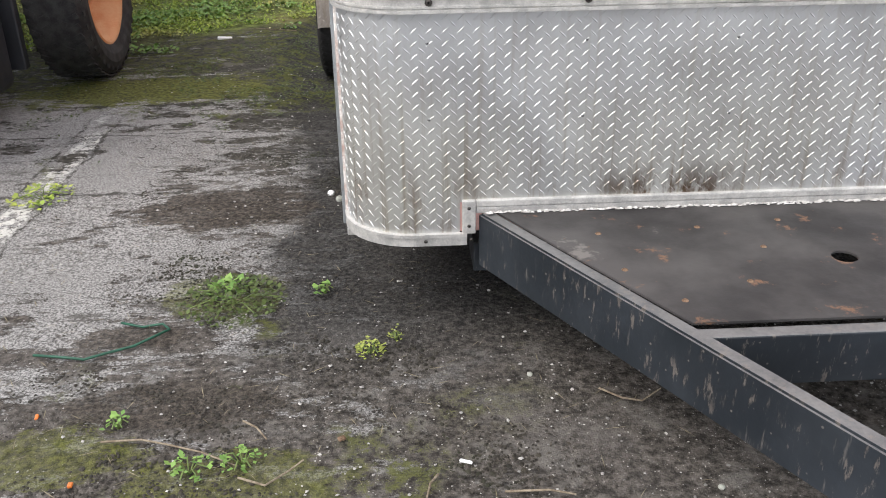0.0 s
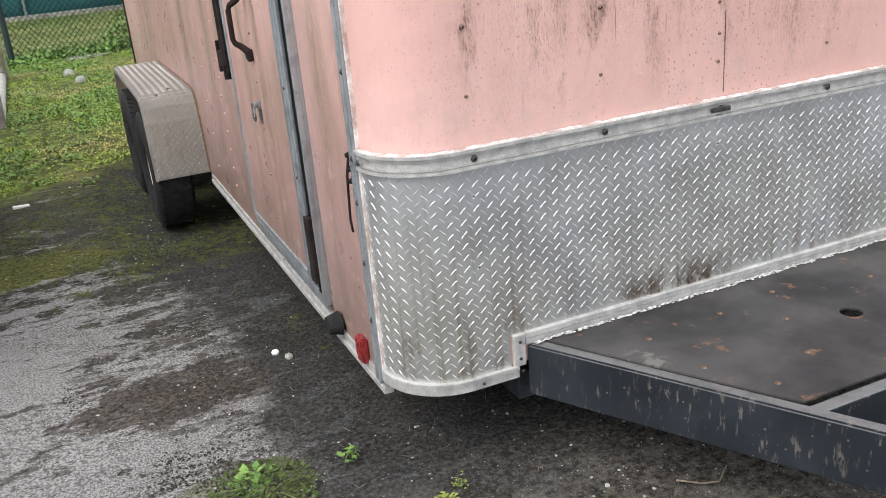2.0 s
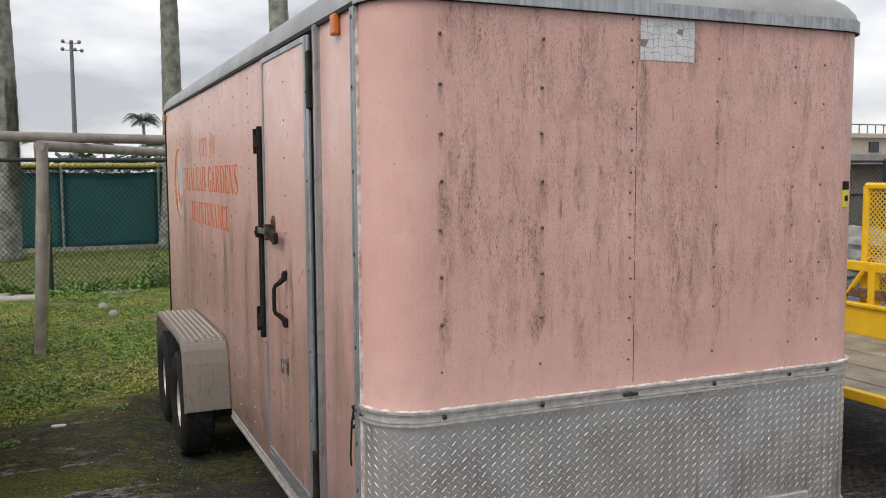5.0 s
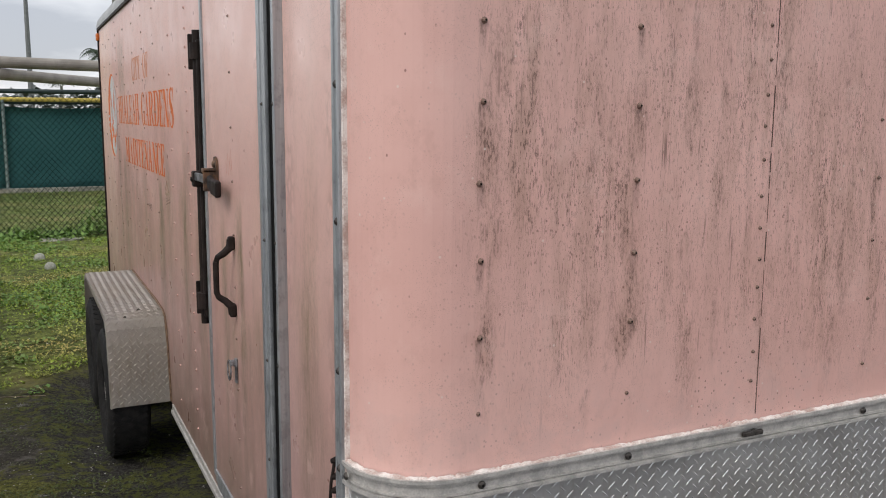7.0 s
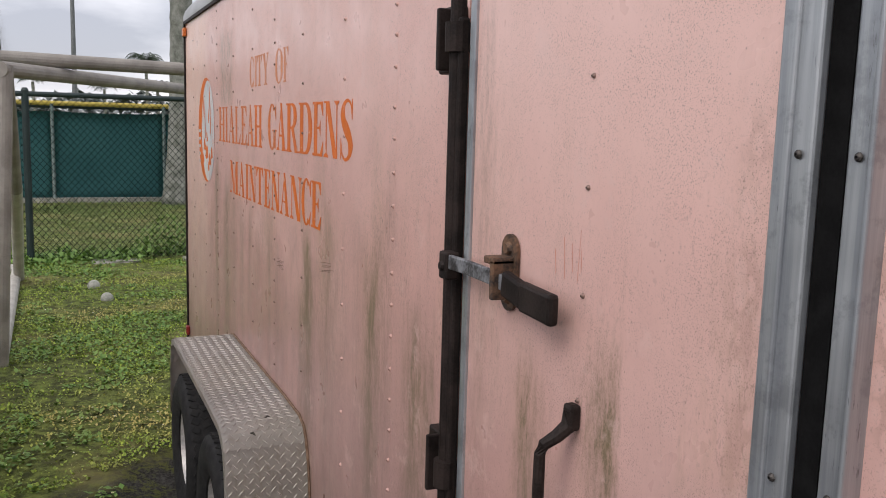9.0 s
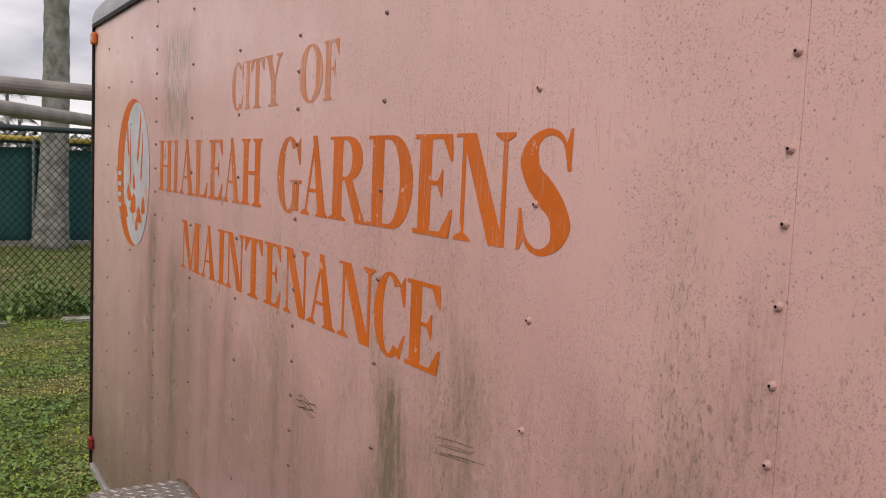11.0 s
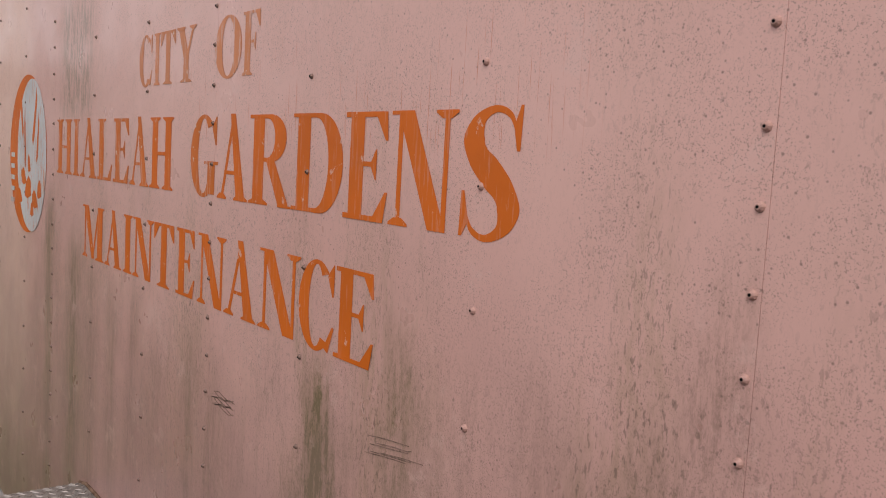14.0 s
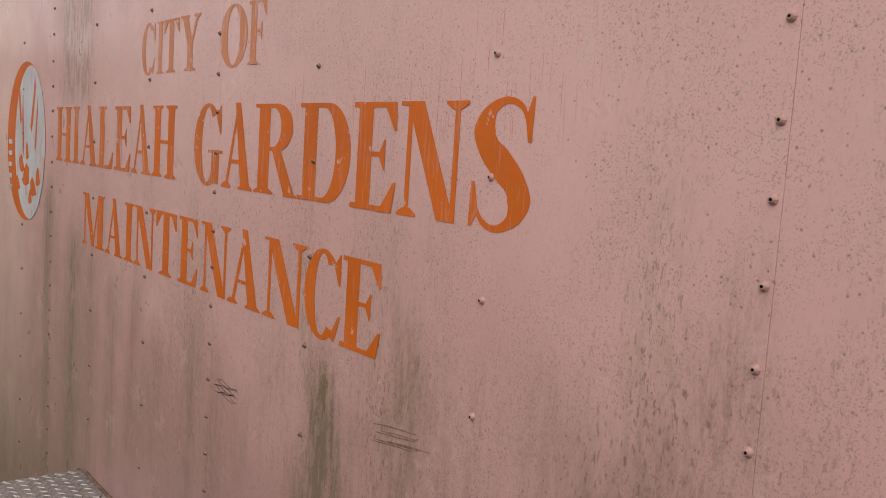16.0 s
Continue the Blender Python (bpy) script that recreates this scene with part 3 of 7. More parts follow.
M_STONE = plain("pale_stone", (0.26, 0.27, 0.23), (0.44, 0.44, 0.39), 30, 0.8)
M_WHITE = plain("white_litter", (0.72, 0.72, 0.70), (0.84, 0.84, 0.82), 30, 0.7)
M_YELLOW = plain("bright_yellow_paint", (0.78, 0.48, 0.015), (0.88, 0.58, 0.03), 6, 0.4, 0.0, 0.05)
M_WOOD = plain("grey_weathered_boards", (0.22, 0.19, 0.145), (0.40, 0.36, 0.29), 5, 0.8, 0.0, 0.3)
M_TARP = plain("blue_grey_tarpaulin", (0.10, 0.17, 0.25), (0.22, 0.30, 0.38), 5, 0.6)
M_TRUNK = plain("grey_palm_trunk", (0.13, 0.14, 0.11), (0.36, 0.36, 0.32), 5, 0.9, 0.0, 0.5, 60)
M_DEADLEAF = plain("dry_palm_leaf", (0.16, 0.14, 0.115), (0.32, 0.29, 0.25), 12, 0.8)
M_PALMLEAF = plain("dark_palm_leaf", (0.015, 0.032, 0.014), (0.04, 0.065, 0.03), 3, 0.6)
# distance haze is mixed into these greyed, lightened leaf colours
M_FARTREE = leafy("hazed_far_foliage", (0.075, 0.092, 0.085), (0.12, 0.14, 0.125), (0.10, 0.115, 0.105))
M_DARKSTEEL = plain("dark_charcoal_paint", (0.016, 0.018, 0.022), (0.034, 0.036, 0.042), 6, 0.5, 0.1, 0.1)
M_RUSTRIM = plain("rusty_cream_rim", (0.55, 0.17, 0.03), (0.74, 0.46, 0.26), 3, 0.7)
M_CREAM = plain("beige_render", (0.46, 0.40, 0.33), (0.55, 0.49, 0.41), 2, 0.9)
M_GREYWALL = plain("grey_concrete_band", (0.25, 0.24, 0.23), (0.34, 0.33, 0.31), 2, 0.9)
M_GLASS = plain("dark_window_glass", (0.02, 0.024, 0.03), (0.04, 0.045, 0.05), 2, 0.15)
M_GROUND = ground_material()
M_GRASS = leafy("mixed_turf_leaves", (0.105, 0.19, 0.028), (0.38, 0.48, 0.07), (0.46, 0.40, 0.14))
M_FARGRASS = leafy("mown_grass", (0.13, 0.20, 0.055), (0.25, 0.33, 0.10), (0.30, 0.31, 0.125))
M_WEED = leafy("fresh_weed_leaves", (0.10, 0.20, 0.044), (0.22, 0.35, 0.085), (0.20, 0.29, 0.075))
M_MOSSLEAF = leafy("mossy_weed_leaves", (0.035, 0.055, 0.013), (0.085, 0.115, 0.027), (0.07, 0.08, 0.024))
M_LIME = leafy("yellow_green_weed_leaves", (0.22, 0.26, 0.05), (0.36, 0.40, 0.10), (0.40, 0.36, 0.10))
M_TWIG = plain("dry_twig", (0.14, 0.105, 0.07), (0.30, 0.25, 0.18), 50, 0.9)
M_CORD = plain("dark_green_cord", (0.01, 0.06, 0.035), (0.02, 0.10, 0.06), 40, 0.5)
M_PEBBLE = leafy("mixed_gravel", (0.16, 0.15, 0.14), (0.5, 0.48, 0.45), (0.28, 0.26, 0.24))


def steel_deck():
    m = Nodes("bare_worn_black_deck_plate")
    col = m.mix(m.step(m.noise(3.2, 5, 0.6), 0.35, 0.68), (0.030, 0.028, 0.028), (0.074, 0.069, 0.067))
    col = m.mix(m.mul(m.step(m.noise(9, 6, 0.7), 0.60, 0.68), 0.8), col, (0.20, 0.11, 0.065))
    col = m.mix(m.mul(m.step(m.noise(4.5, 5, 0.7, loc=(5, 3, 0)), 0.64, 0.70), 0.45), col, (0.26, 0.24, 0.22))
    m.bump(m.noise(50, 5), 0.2, 0.004)
    return m.done(col, m.step(m.noise(5, 5), 0.3, 0.7, 0.50, 0.72), 0.0, Specular_IOR_Level=0.28)


def beam_paint():
    m = Nodes("chalky_black_chassis_paint")
    col = m.mix(m.step(m.noise(2.5, 5, 0.6), 0.35, 0.68), (0.012, 0.016, 0.021), (0.028, 0.034, 0.042))
    drip = m.mul(m.step(m.noise(1.0, 4, 0.65, (42, 42, 6)), 0.60, 0.72), m.step(m.noise(6, 4), 0.45, 0.6), 0.5)
    col = m.mix(drip, col, (0.22, 0.20, 0.18))
    chips = m.mul(m.step(m.voronoi(26), 0.05, 0.10, 1.0, 0.0), 0.5)
    col = m.mix(chips, col, (0.24, 0.21, 0.18))
    # lighter, mottled grey on the flat top
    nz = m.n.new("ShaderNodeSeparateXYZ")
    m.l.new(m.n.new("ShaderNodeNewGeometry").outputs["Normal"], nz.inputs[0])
    top_tone = m.mul(m.step(nz.outputs[2], 0.4, 0.9), m.step(m.noise(14, 6, 0.7), 0.30, 0.60, 0.55, 1.0))
    col = m.mix(top_tone, col, m.mix(m.noise(90, 4), (0.10, 0.098, 0.098), (0.20, 0.195, 0.19)))
    foot = m.mul(m.step(m.noise(1.0, 5, 0.7, (60, 60, 14)), 0.56, 0.64), m.step(m.noise(5, 3), 0.4, 0.55), 0.55)
    col = m.mix(foot, col, (0.20, 0.17, 0.145))
    m.bump(m.noise(60, 4), 0.12, 0.004)
    return m.done(col, m.step(m.noise(7, 4), 0.3, 0.7, 0.38, 0.6), 0.0)


def worn_vinyl(name, base, wear, under=(0.64, 0.42, 0.36)):
    m = Nodes(name)
    col = m.mix(m.step(m.noise(5, 4), 0.35, 0.7), base, tuple(c * 0.86 for c in base))
    where = m.step(m.noise(5.5, 4, 0.6, loc=(0, 3, 1)), 0.36, 0.60)
    scr = m.mul(m.step(m.noise(1.0, 4, 0.65, (150, 150, 11)), 0.56, 0.60), where, wear)
    col = m.mix(scr, col, under)
    chip = m.mul(m.step(m.noise(30, 5, 0.7), 0.635, 0.655), m.math("MINIMUM", m.math("ADD", wear, 0.3), 1.0))
    col = m.mix(chip, col, (0.70, 0.58, 0.52))
    return m.done(col, 0.55, 0.0, Specular_IOR_Level=0.3)


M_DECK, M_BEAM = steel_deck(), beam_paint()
M_LETTER = worn_vinyl("orange_vinyl_lettering", (0.68, 0.15, 0.010), 0.22)
M_LETTERPALE = worn_vinyl("faded_orange_vinyl_lettering", (0.66, 0.26, 0.12), 1.0)
M_LETTERWORN = worn_vinyl("scratched_orange_vinyl_lettering", (0.64, 0.165, 0.025), 0.8)
M_SEALWHITE = worn_vinyl("faded_white_vinyl", (0.58, 0.60, 0.60), 1.0, (0.60, 0.17, 0.03))


# ---- mesh helpers ----
def part(name, bm, material, parent=None, label="", smooth=False, kind=""):
    """Links a bmesh as one mesh object under a thing or a part."""
    me = bpy.data.meshes.new(name)
    bm.to_mesh(me)
    bm.free()
    return place(name, me, material, parent, label, smooth, kind)


def place(name, me, material, parent=None, label="", smooth=False, kind=""):
    if material is not None and not me.materials:
        me.materials.append(material)
    if smooth:
        for p in me.polygons:
            p.use_smooth = True
    ob = new(name, me)
    if parent is not None:
        ob.parent = parent
    return tagged(ob, label, kind=kind)


def thing(name, label, category, group="", kind=""):
    return tagged(new(name), label, category, group, kind)


def box(bm, x0, x1, y0, y1, z0, z1, bevel=0.0, m=None):
    r = bmesh.ops.create_cube(bm, size=1.0)
    vs = r["verts"]
    for v in vs:
        v.co = Vector(((x0 + x1) / 2 + v.co.x * (x1 - x0), (y0 + y1) / 2 + v.co.y * (y1 - y0), (z0 + z1) / 2 + v.co.z * (z1 - z0)))
    if bevel > 0:
        es = list({e for v in vs for e in v.link_edges})
        got = bmesh.ops.bevel(bm, geom=es, offset=bevel, segments=2, affect="EDGES", profile=0.5)
        vs = list({v for f in got["faces"] for v in f.verts} | {v for v in vs if v.is_valid})
    if m is not None:
        bmesh.ops.transform(bm, matrix=m, verts=vs)
    return vs


def tube(bm, pts, r, seg=10, cap=True, radii=None):
    """A round bar along points."""
    pts = [Vector(p) for p in pts]
    rings, up = [], Vector((0.31, 0.17, 0.93)).normalized()
    for i, p in enumerate(pts):
        d = (pts[min(i + 1, len(pts) - 1)] - pts[max(i - 1, 0)]).normalized()
        u = d.cross(up)
        if u.length < 1e-3:
            u = d.cross(Vector((1, 0, 0)))
        u.normalize()
        w = d.cross(u)
        rr = radii[i] if radii else r
        rings.append([bm.verts.new(p + (u * math.cos(a) + w * math.sin(a)) * rr) for a in (2 * math.pi * k / seg for k in range(seg))])
    for a, b in zip(rings, rings[1:]):
        for k in range(seg):
            bm.faces.new((a[k], a[(k + 1) % seg], b[(k + 1) % seg], b[k]))
    if cap:
        bm.faces.new(rings[0][::-1])
        bm.faces.new(rings[-1])


def disc(bm, c, axis, r, h, seg=20, bevel=0.0):
    """A short cylinder with its foot at c, along axis."""
    axis = Vector(axis).normalized()
    q = axis.to_track_quat("Z", "Y").to_matrix().to_4x4()
    got = bmesh.ops.create_cone(bm, cap_ends=True, segments=seg, radius1=r, radius2=max(r - bevel, 0.0005), depth=h)
    bmesh.ops.transform(bm, matrix=Matrix.Translation(Vector(c) + axis * h / 2) @ q, verts=got["verts"])


def extrude_path(bm, pts, z0, z1, depth, seg_z=1):
    """An upright sheet along plan points (the outer face), with depth to the inner side (to the right of the way)."""
    pts = [Vector((p[0], p[1])) for p in pts]
    inner = []
    for i, p in enumerate(pts):
        d = (pts[min(i + 1, len(pts) - 1)] - pts[max(i - 1, 0)]).normalized()
        inner.append(p + Vector((d.y, -d.x)) * depth)
    zs = [z0 + (z1 - z0) * k / seg_z for k in range(seg_z + 1)]
    o = [[bm.verts.new((p.x, p.y, z)) for z in zs] for p in pts]
    n = [[bm.verts.new((p.x, p.y, z)) for z in zs] for p in inner]
    for i in range(len(pts) - 1):
        for k in range(seg_z):
            bm.faces.new((o[i][k], o[i + 1][k], o[i + 1][k + 1], o[i][k + 1]))
            bm.faces.new((n[i][k], n[i][k + 1], n[i + 1][k + 1], n[i + 1][k]))
        bm.faces.new((o[i][0], n[i][0], n[i + 1][0], o[i + 1][0]))
        bm.faces.new((o[i][-1], o[i + 1][-1], n[i + 1][-1], n[i][-1]))
    for i in (0, -1):
        for k in range(seg_z):
            bm.faces.new((o[i][k], o[i][k + 1], n[i][k + 1], n[i][k]))
    bmesh.ops.recalc_face_normals(bm, faces=bm.faces)


def extrude_poly(bm, pts, d):
    """A plate from a flat polygon of 3D points, thickened by the vector d."""
    a = [bm.verts.new(p) for p in pts]
    b = [bm.verts.new(Vector(p) + Vector(d)) for p in pts]
    bm.faces.new(a)
    bm.faces.new(b[::-1])
    for i in range(len(a)):
        j = (i + 1) % len(a)
        bm.faces.new((a[j], a[i], b[i], b[j]))


def arrays_mesh(name, verts, faces):
    me = bpy.data.meshes.new(name)
    me.from_pydata(verts.tolist() if hasattr(verts, "tolist") else verts, [], faces.tolist() if hasattr(faces, "tolist") else faces)
    return me


def tread_bars(name, cells, parent, material):
    """Raised lozenges of a tread plate. cells: origin, along, up, normal for each bar (along is the bar's direction)."""
    prof = ((-1, 0, 0), (-0.2, 0.5, 0), (0.2, 0.5, 0), (1, 0, 0), (0.2, -0.5, 0), (-0.2, -0.5, 0), (-0.55, 0, 1), (0.55, 0, 1))
    fs = ((0, 5, 6), (5, 4, 7, 6), (4, 3, 7), (3, 2, 7), (2, 1, 6, 7), (1, 0, 6))
    vs, faces = [], []
    for o, a, n, half, wide, high in cells:
        o, a, n = Vector(o), Vector(a), Vector(n)
        b = n.cross(a)
        k = len(vs)
        vs += [tuple(o + a * (p[0] * half) + b * (p[1] * wide) + n * (p[2] * high)) for p in prof]
        faces += [tuple(i + k for i in f) for f in fs]
    return place(name, arrays_mesh(name, vs, faces), material, parent, kind="stuff")


def leaf_cloud(name, centres, size, tilt, material, rng, parent=None, label="", long=1.0, wide=0.36):
    """Many small leaves, each a folded quad, at the centres."""
    n = len(centres)
    c = np.asarray(centres, float)
    yaw = rng.uniform(0, 2 * np.pi, n)
    el = rng.uniform(tilt[0], tilt[1], n)
    s = rng.uniform(size[0], size[1], n)
    d = np.stack([np.cos(yaw) * np.cos(el), np.sin(yaw) * np.cos(el), np.sin(el)], 1)
    w = np.stack([-np.sin(yaw), np.cos(yaw), np.zeros(n)], 1)
    up = np.cross(d, w)
    L, W = (s * long)[:, None], (s * wide)[:, None]
    v = np.stack([c, c + d * L * 0.5 + w * W + up * 0.12 * W, c + d * L - up * 0.0, c + d * L * 0.5 - w * W + up * 0.12 * W], 1).reshape(-1, 3)
    f = np.arange(4 * n).reshape(n, 4)
    me = bpy.data.meshes.new(name)
    me.vertices.add(4 * n)
    me.vertices.foreach_set("co", v.ravel())
    me.loops.add(4 * n)
    me.loops.foreach_set("vertex_index", f.ravel())
    me.polygons.add(n)
    me.polygons.foreach_set("loop_start", np.arange(0, 4 * n, 4))
    me.update(calc_edges=True)
    return place(name, me, material, parent, label)


# ---- ground ----
def build_ground():
    bm = bmesh.new()
    near = [(-7 + 0.25 * i) for i in range(61)]
    xs = [-900, -300, -100, -40, -15, *near, 14, 30, 80, 250, 900]
    ys = [-900, -200, -60, -20, -8, *[-4 + 0.25 * i for i in range(101)], 27, 40, 80, 200, 500, 1500]
    grid = []
    for y in ys:
        row = []
        for x in xs:
            z = 0.0
            if -6 < x < 7 and -3 < y < 20:
                z = 0.012 * noise.noise(Vector((x * 0.9, y * 0.9, 0)))
                z += 0.02 * max(0.0, min(1.0, (y - 6.2) / 2)) * (1 + noise.noise(Vector((x * 1.7, y * 1.7, 3))))
                near_wheel = (abs(x + 0.34) < 0.35 or x < -1.6 or x > 1.9) and 4.5 < y < 8
                z = -0.06 if (-0.75 < x < 0.2 and 5.4 < y < 7.6) else (-abs(z) * 0.5 if near_wheel else z)
            row.append(bm.verts.new((x, y, z)))
        grid.append(row)
    for a, b in zip(grid, grid[1:]):
        for i in range(len(xs) - 1):
            bm.faces.new((a[i], a[i + 1], b[i + 1], b[i]))
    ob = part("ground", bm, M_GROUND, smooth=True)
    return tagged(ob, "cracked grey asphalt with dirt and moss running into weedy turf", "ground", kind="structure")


ground = build_ground()

M_SEAM = plain("dirty_seam", (0.03, 0.02, 0.017), (0.16, 0.085, 0.065), 60, 0.8)

# ---- the cargo trailer ----
SX, FY, CR = -0.17, 2.907, 0.190        # side plane, front plane, corner radius
RX, BY = 2.15, 9.13                     # other side, rear
Z0, ZM, ZT = 0.26, 0.975, 2.47          # sill, moulding, eaves
trailer = thing("cargo_trailer", "faded pink enclosed cargo trailer with stained sides and tread-plate nose", "trailer")


def nose(off=0.0, y_from=0.0, n=14):
    """Plan of the rounded nose from the near side round to the far side, off metres outside the skin."""
    pts = [(SX - off, FY + CR + y_from)]
    for k in range(n + 1):
        a = math.pi + (math.pi / 2) * k / n
        pts.append((SX + CR + (CR + off) * math.cos(a), FY + CR + (CR + off) * math.sin(a)))
    for k in range(n + 1):
        a = 1.5 * math.pi + (math.pi / 2) * k / n
        pts.append((RX - CR + (CR + off) * math.cos(a), FY + CR + (CR + off) * math.sin(a)))
    pts.append((RX + off, FY + CR + y_from))
    return pts


def along(pts):
    """Lengths along a plan path, and a function from length to place, direction and outward normal."""
    seg = [0.0]
    for a, b in zip(pts, pts[1:]):
        seg.append(seg[-1] + math.hypot(b[0] - a[0], b[1] - a[1]))

    def at(s):
        for i in range(len(seg) - 1):
            if s <= seg[i + 1] or i == len(seg) - 2:
                f = (s - seg[i]) / max(seg[i + 1] - seg[i], 1e-9)
                a, b = Vector(pts[i]), Vector(pts[i + 1])
                d = (b - a).normalized()
                return a.lerp(b, f), d, Vector((d.y, -d.x)) * 1.0
        return None

    return seg[-1], at


def trailer_shell():
    bm = bmesh.new()
    extrude_path(bm, nose(0.0, 0.05), 0.35, ZT + 0.01, -0.02)
    nose_skin = part("front_panel", bm, M_FRONT, trailer, "pink front sheet with black run-off streaks", smooth=False)
    rng = random.Random(71)
    bm = bmesh.new()
    z = 1.03
    while z < 2.26:
        h = rng.uniform(0.03, 0.16)
        wd = rng.uniform(0.0006, 0.0017)
        box(bm, 0.8935 - wd, 0.8935 + wd, FY - 0.0007, FY + 0.001, z, z + h)
        z += h + rng.uniform(0.002, 0.03)
    part("sheet_seam", bm, M_SEAM, nose_skin, "dark open lap seam")
    # core behind the skins closes the body; the skins lie proud of it
    bm = bmesh.new()
    box(bm, SX + 0.024, RX - 0.024, FY + CR + 0.06, BY - 0.01, Z0 + 0.03, ZT - 0.01)
    part("body", bm, M_SIDE, trailer)
    bm = bmesh.new()
    box(bm, SX + 0.1, RX - 0.1, FY + 0.05, FY + CR + 0.05, 0.33, 0.36)
    part("nose_floor", bm, M_BEAM, trailer)
    panels = []
    for y0, y1 in ((FY + CR + 0.02, 3.60), (4.66, 5.0856), (5.0864, 6.4676), (6.4684, 7.8596), (7.8604, BY)):
        bm = bmesh.new()
        box(bm, SX, SX + 0.02, y0, y1, Z0 + 0.045, ZT)
        panels.append(part("side_panel", bm, M_DOOR if y1 < 4.0 else M_SIDE, trailer))
    for y in (5.086, 6.468, 7.860):
        bm = bmesh.new()
        box(bm, SX + 0.0007, SX + 0.0195, y - 0.0003, y + 0.0003, Z0 + 0.05, ZT - 0.004)
        part("seam_filler", bm, M_SIDE, trailer)
    bm = bmesh.new()
    box(bm, SX, SX + 0.02, 3.60, 4.66, 2.445, ZT)
    part("door_header", bm, M_SIDE, trailer)
    bm = bmesh.new()
    box(bm, RX - 0.02, RX, FY + CR + 0.05, BY, Z0 + 0.045, ZT)
    part("far_side_panel", bm, M_SIDE, trailer)
    bm = bmesh.new()
    box(bm, SX + 0.02, RX - 0.02, BY - 0.008, BY + 0.004, Z0 + 0.04, ZT)
    part("rear_panel", bm, M_SIDE, trailer)
    return nose_skin, panels


nose_skin, side_panels = trailer_shell()


def trailer_roof():
    # a shallow arched sheet with a rounded nose and a rolled edge
    bm = bmesh.new()
    prof = [(-0.012, 0.0), (-0.014, 0.03), (0.0, 0.075), (0.03, 0.115), (0.08, 0.15), (0.2, 0.175), (0.5, 0.19)]
    base = nose(0.0, 0.0)
    cx = (SX + RX) / 2
    rings = []
    for inset, h in prof:
        ring = []
        for (x, y) in [(SX, BY), *[(SX, BY - 0.5 * k) for k in range(1, 12)], *base, *[(RX, BY - 0.5 * k) for k in range(11, 0, -1)], (RX, BY)]:
            nx = x + (inset if x < cx else -inset)
            if abs(x - SX) > CR * 0.99 and abs(x - RX) > CR * 0.99:
                nx = x
            t = min(1.0, max(0.0, (FY + CR - y) / CR))
            ny = y + inset * (t if y < FY + CR else 0.0)
            wave = 0.004 * noise.noise(Vector((x * 3, y * 3, h * 9))) if h > 0.02 else 0
            ring.append(bm.verts.new((nx, ny, ZT + h + wave)))
        rings.append(ring)
    for a, b in zip(rings, rings[1:]):
        for i in range(len(a) - 1):
            bm.faces.new((a[i], a[i + 1], b[i + 1], b[i]))
    bm.faces.new(rings[-1])
    bmesh.ops.recalc_face_normals(bm, faces=bm.faces)
    part("roof", bm, M_ROOF, trailer, "grey metal roof with rolled edges", smooth=True)
    bm = bmesh.new()
    path = [(SX - 0.014, BY), *[(p[0], p[1]) for p in nose(0.014)], (RX + 0.014, BY)]
    extrude_path(bm, path, ZT - 0.012, ZT + 0.006, -0.012)
    part("roof_seal", bm, M_BLACK, trailer)
    bm = bmesh.new()
    extrude_path(bm, [(p[0], p[1]) for p in nose(0.020)], ZT - 0.01, ZT + 0.04, -0.018)
    part("roof_trim", bm, M_ALU, trailer)


trailer_roof()


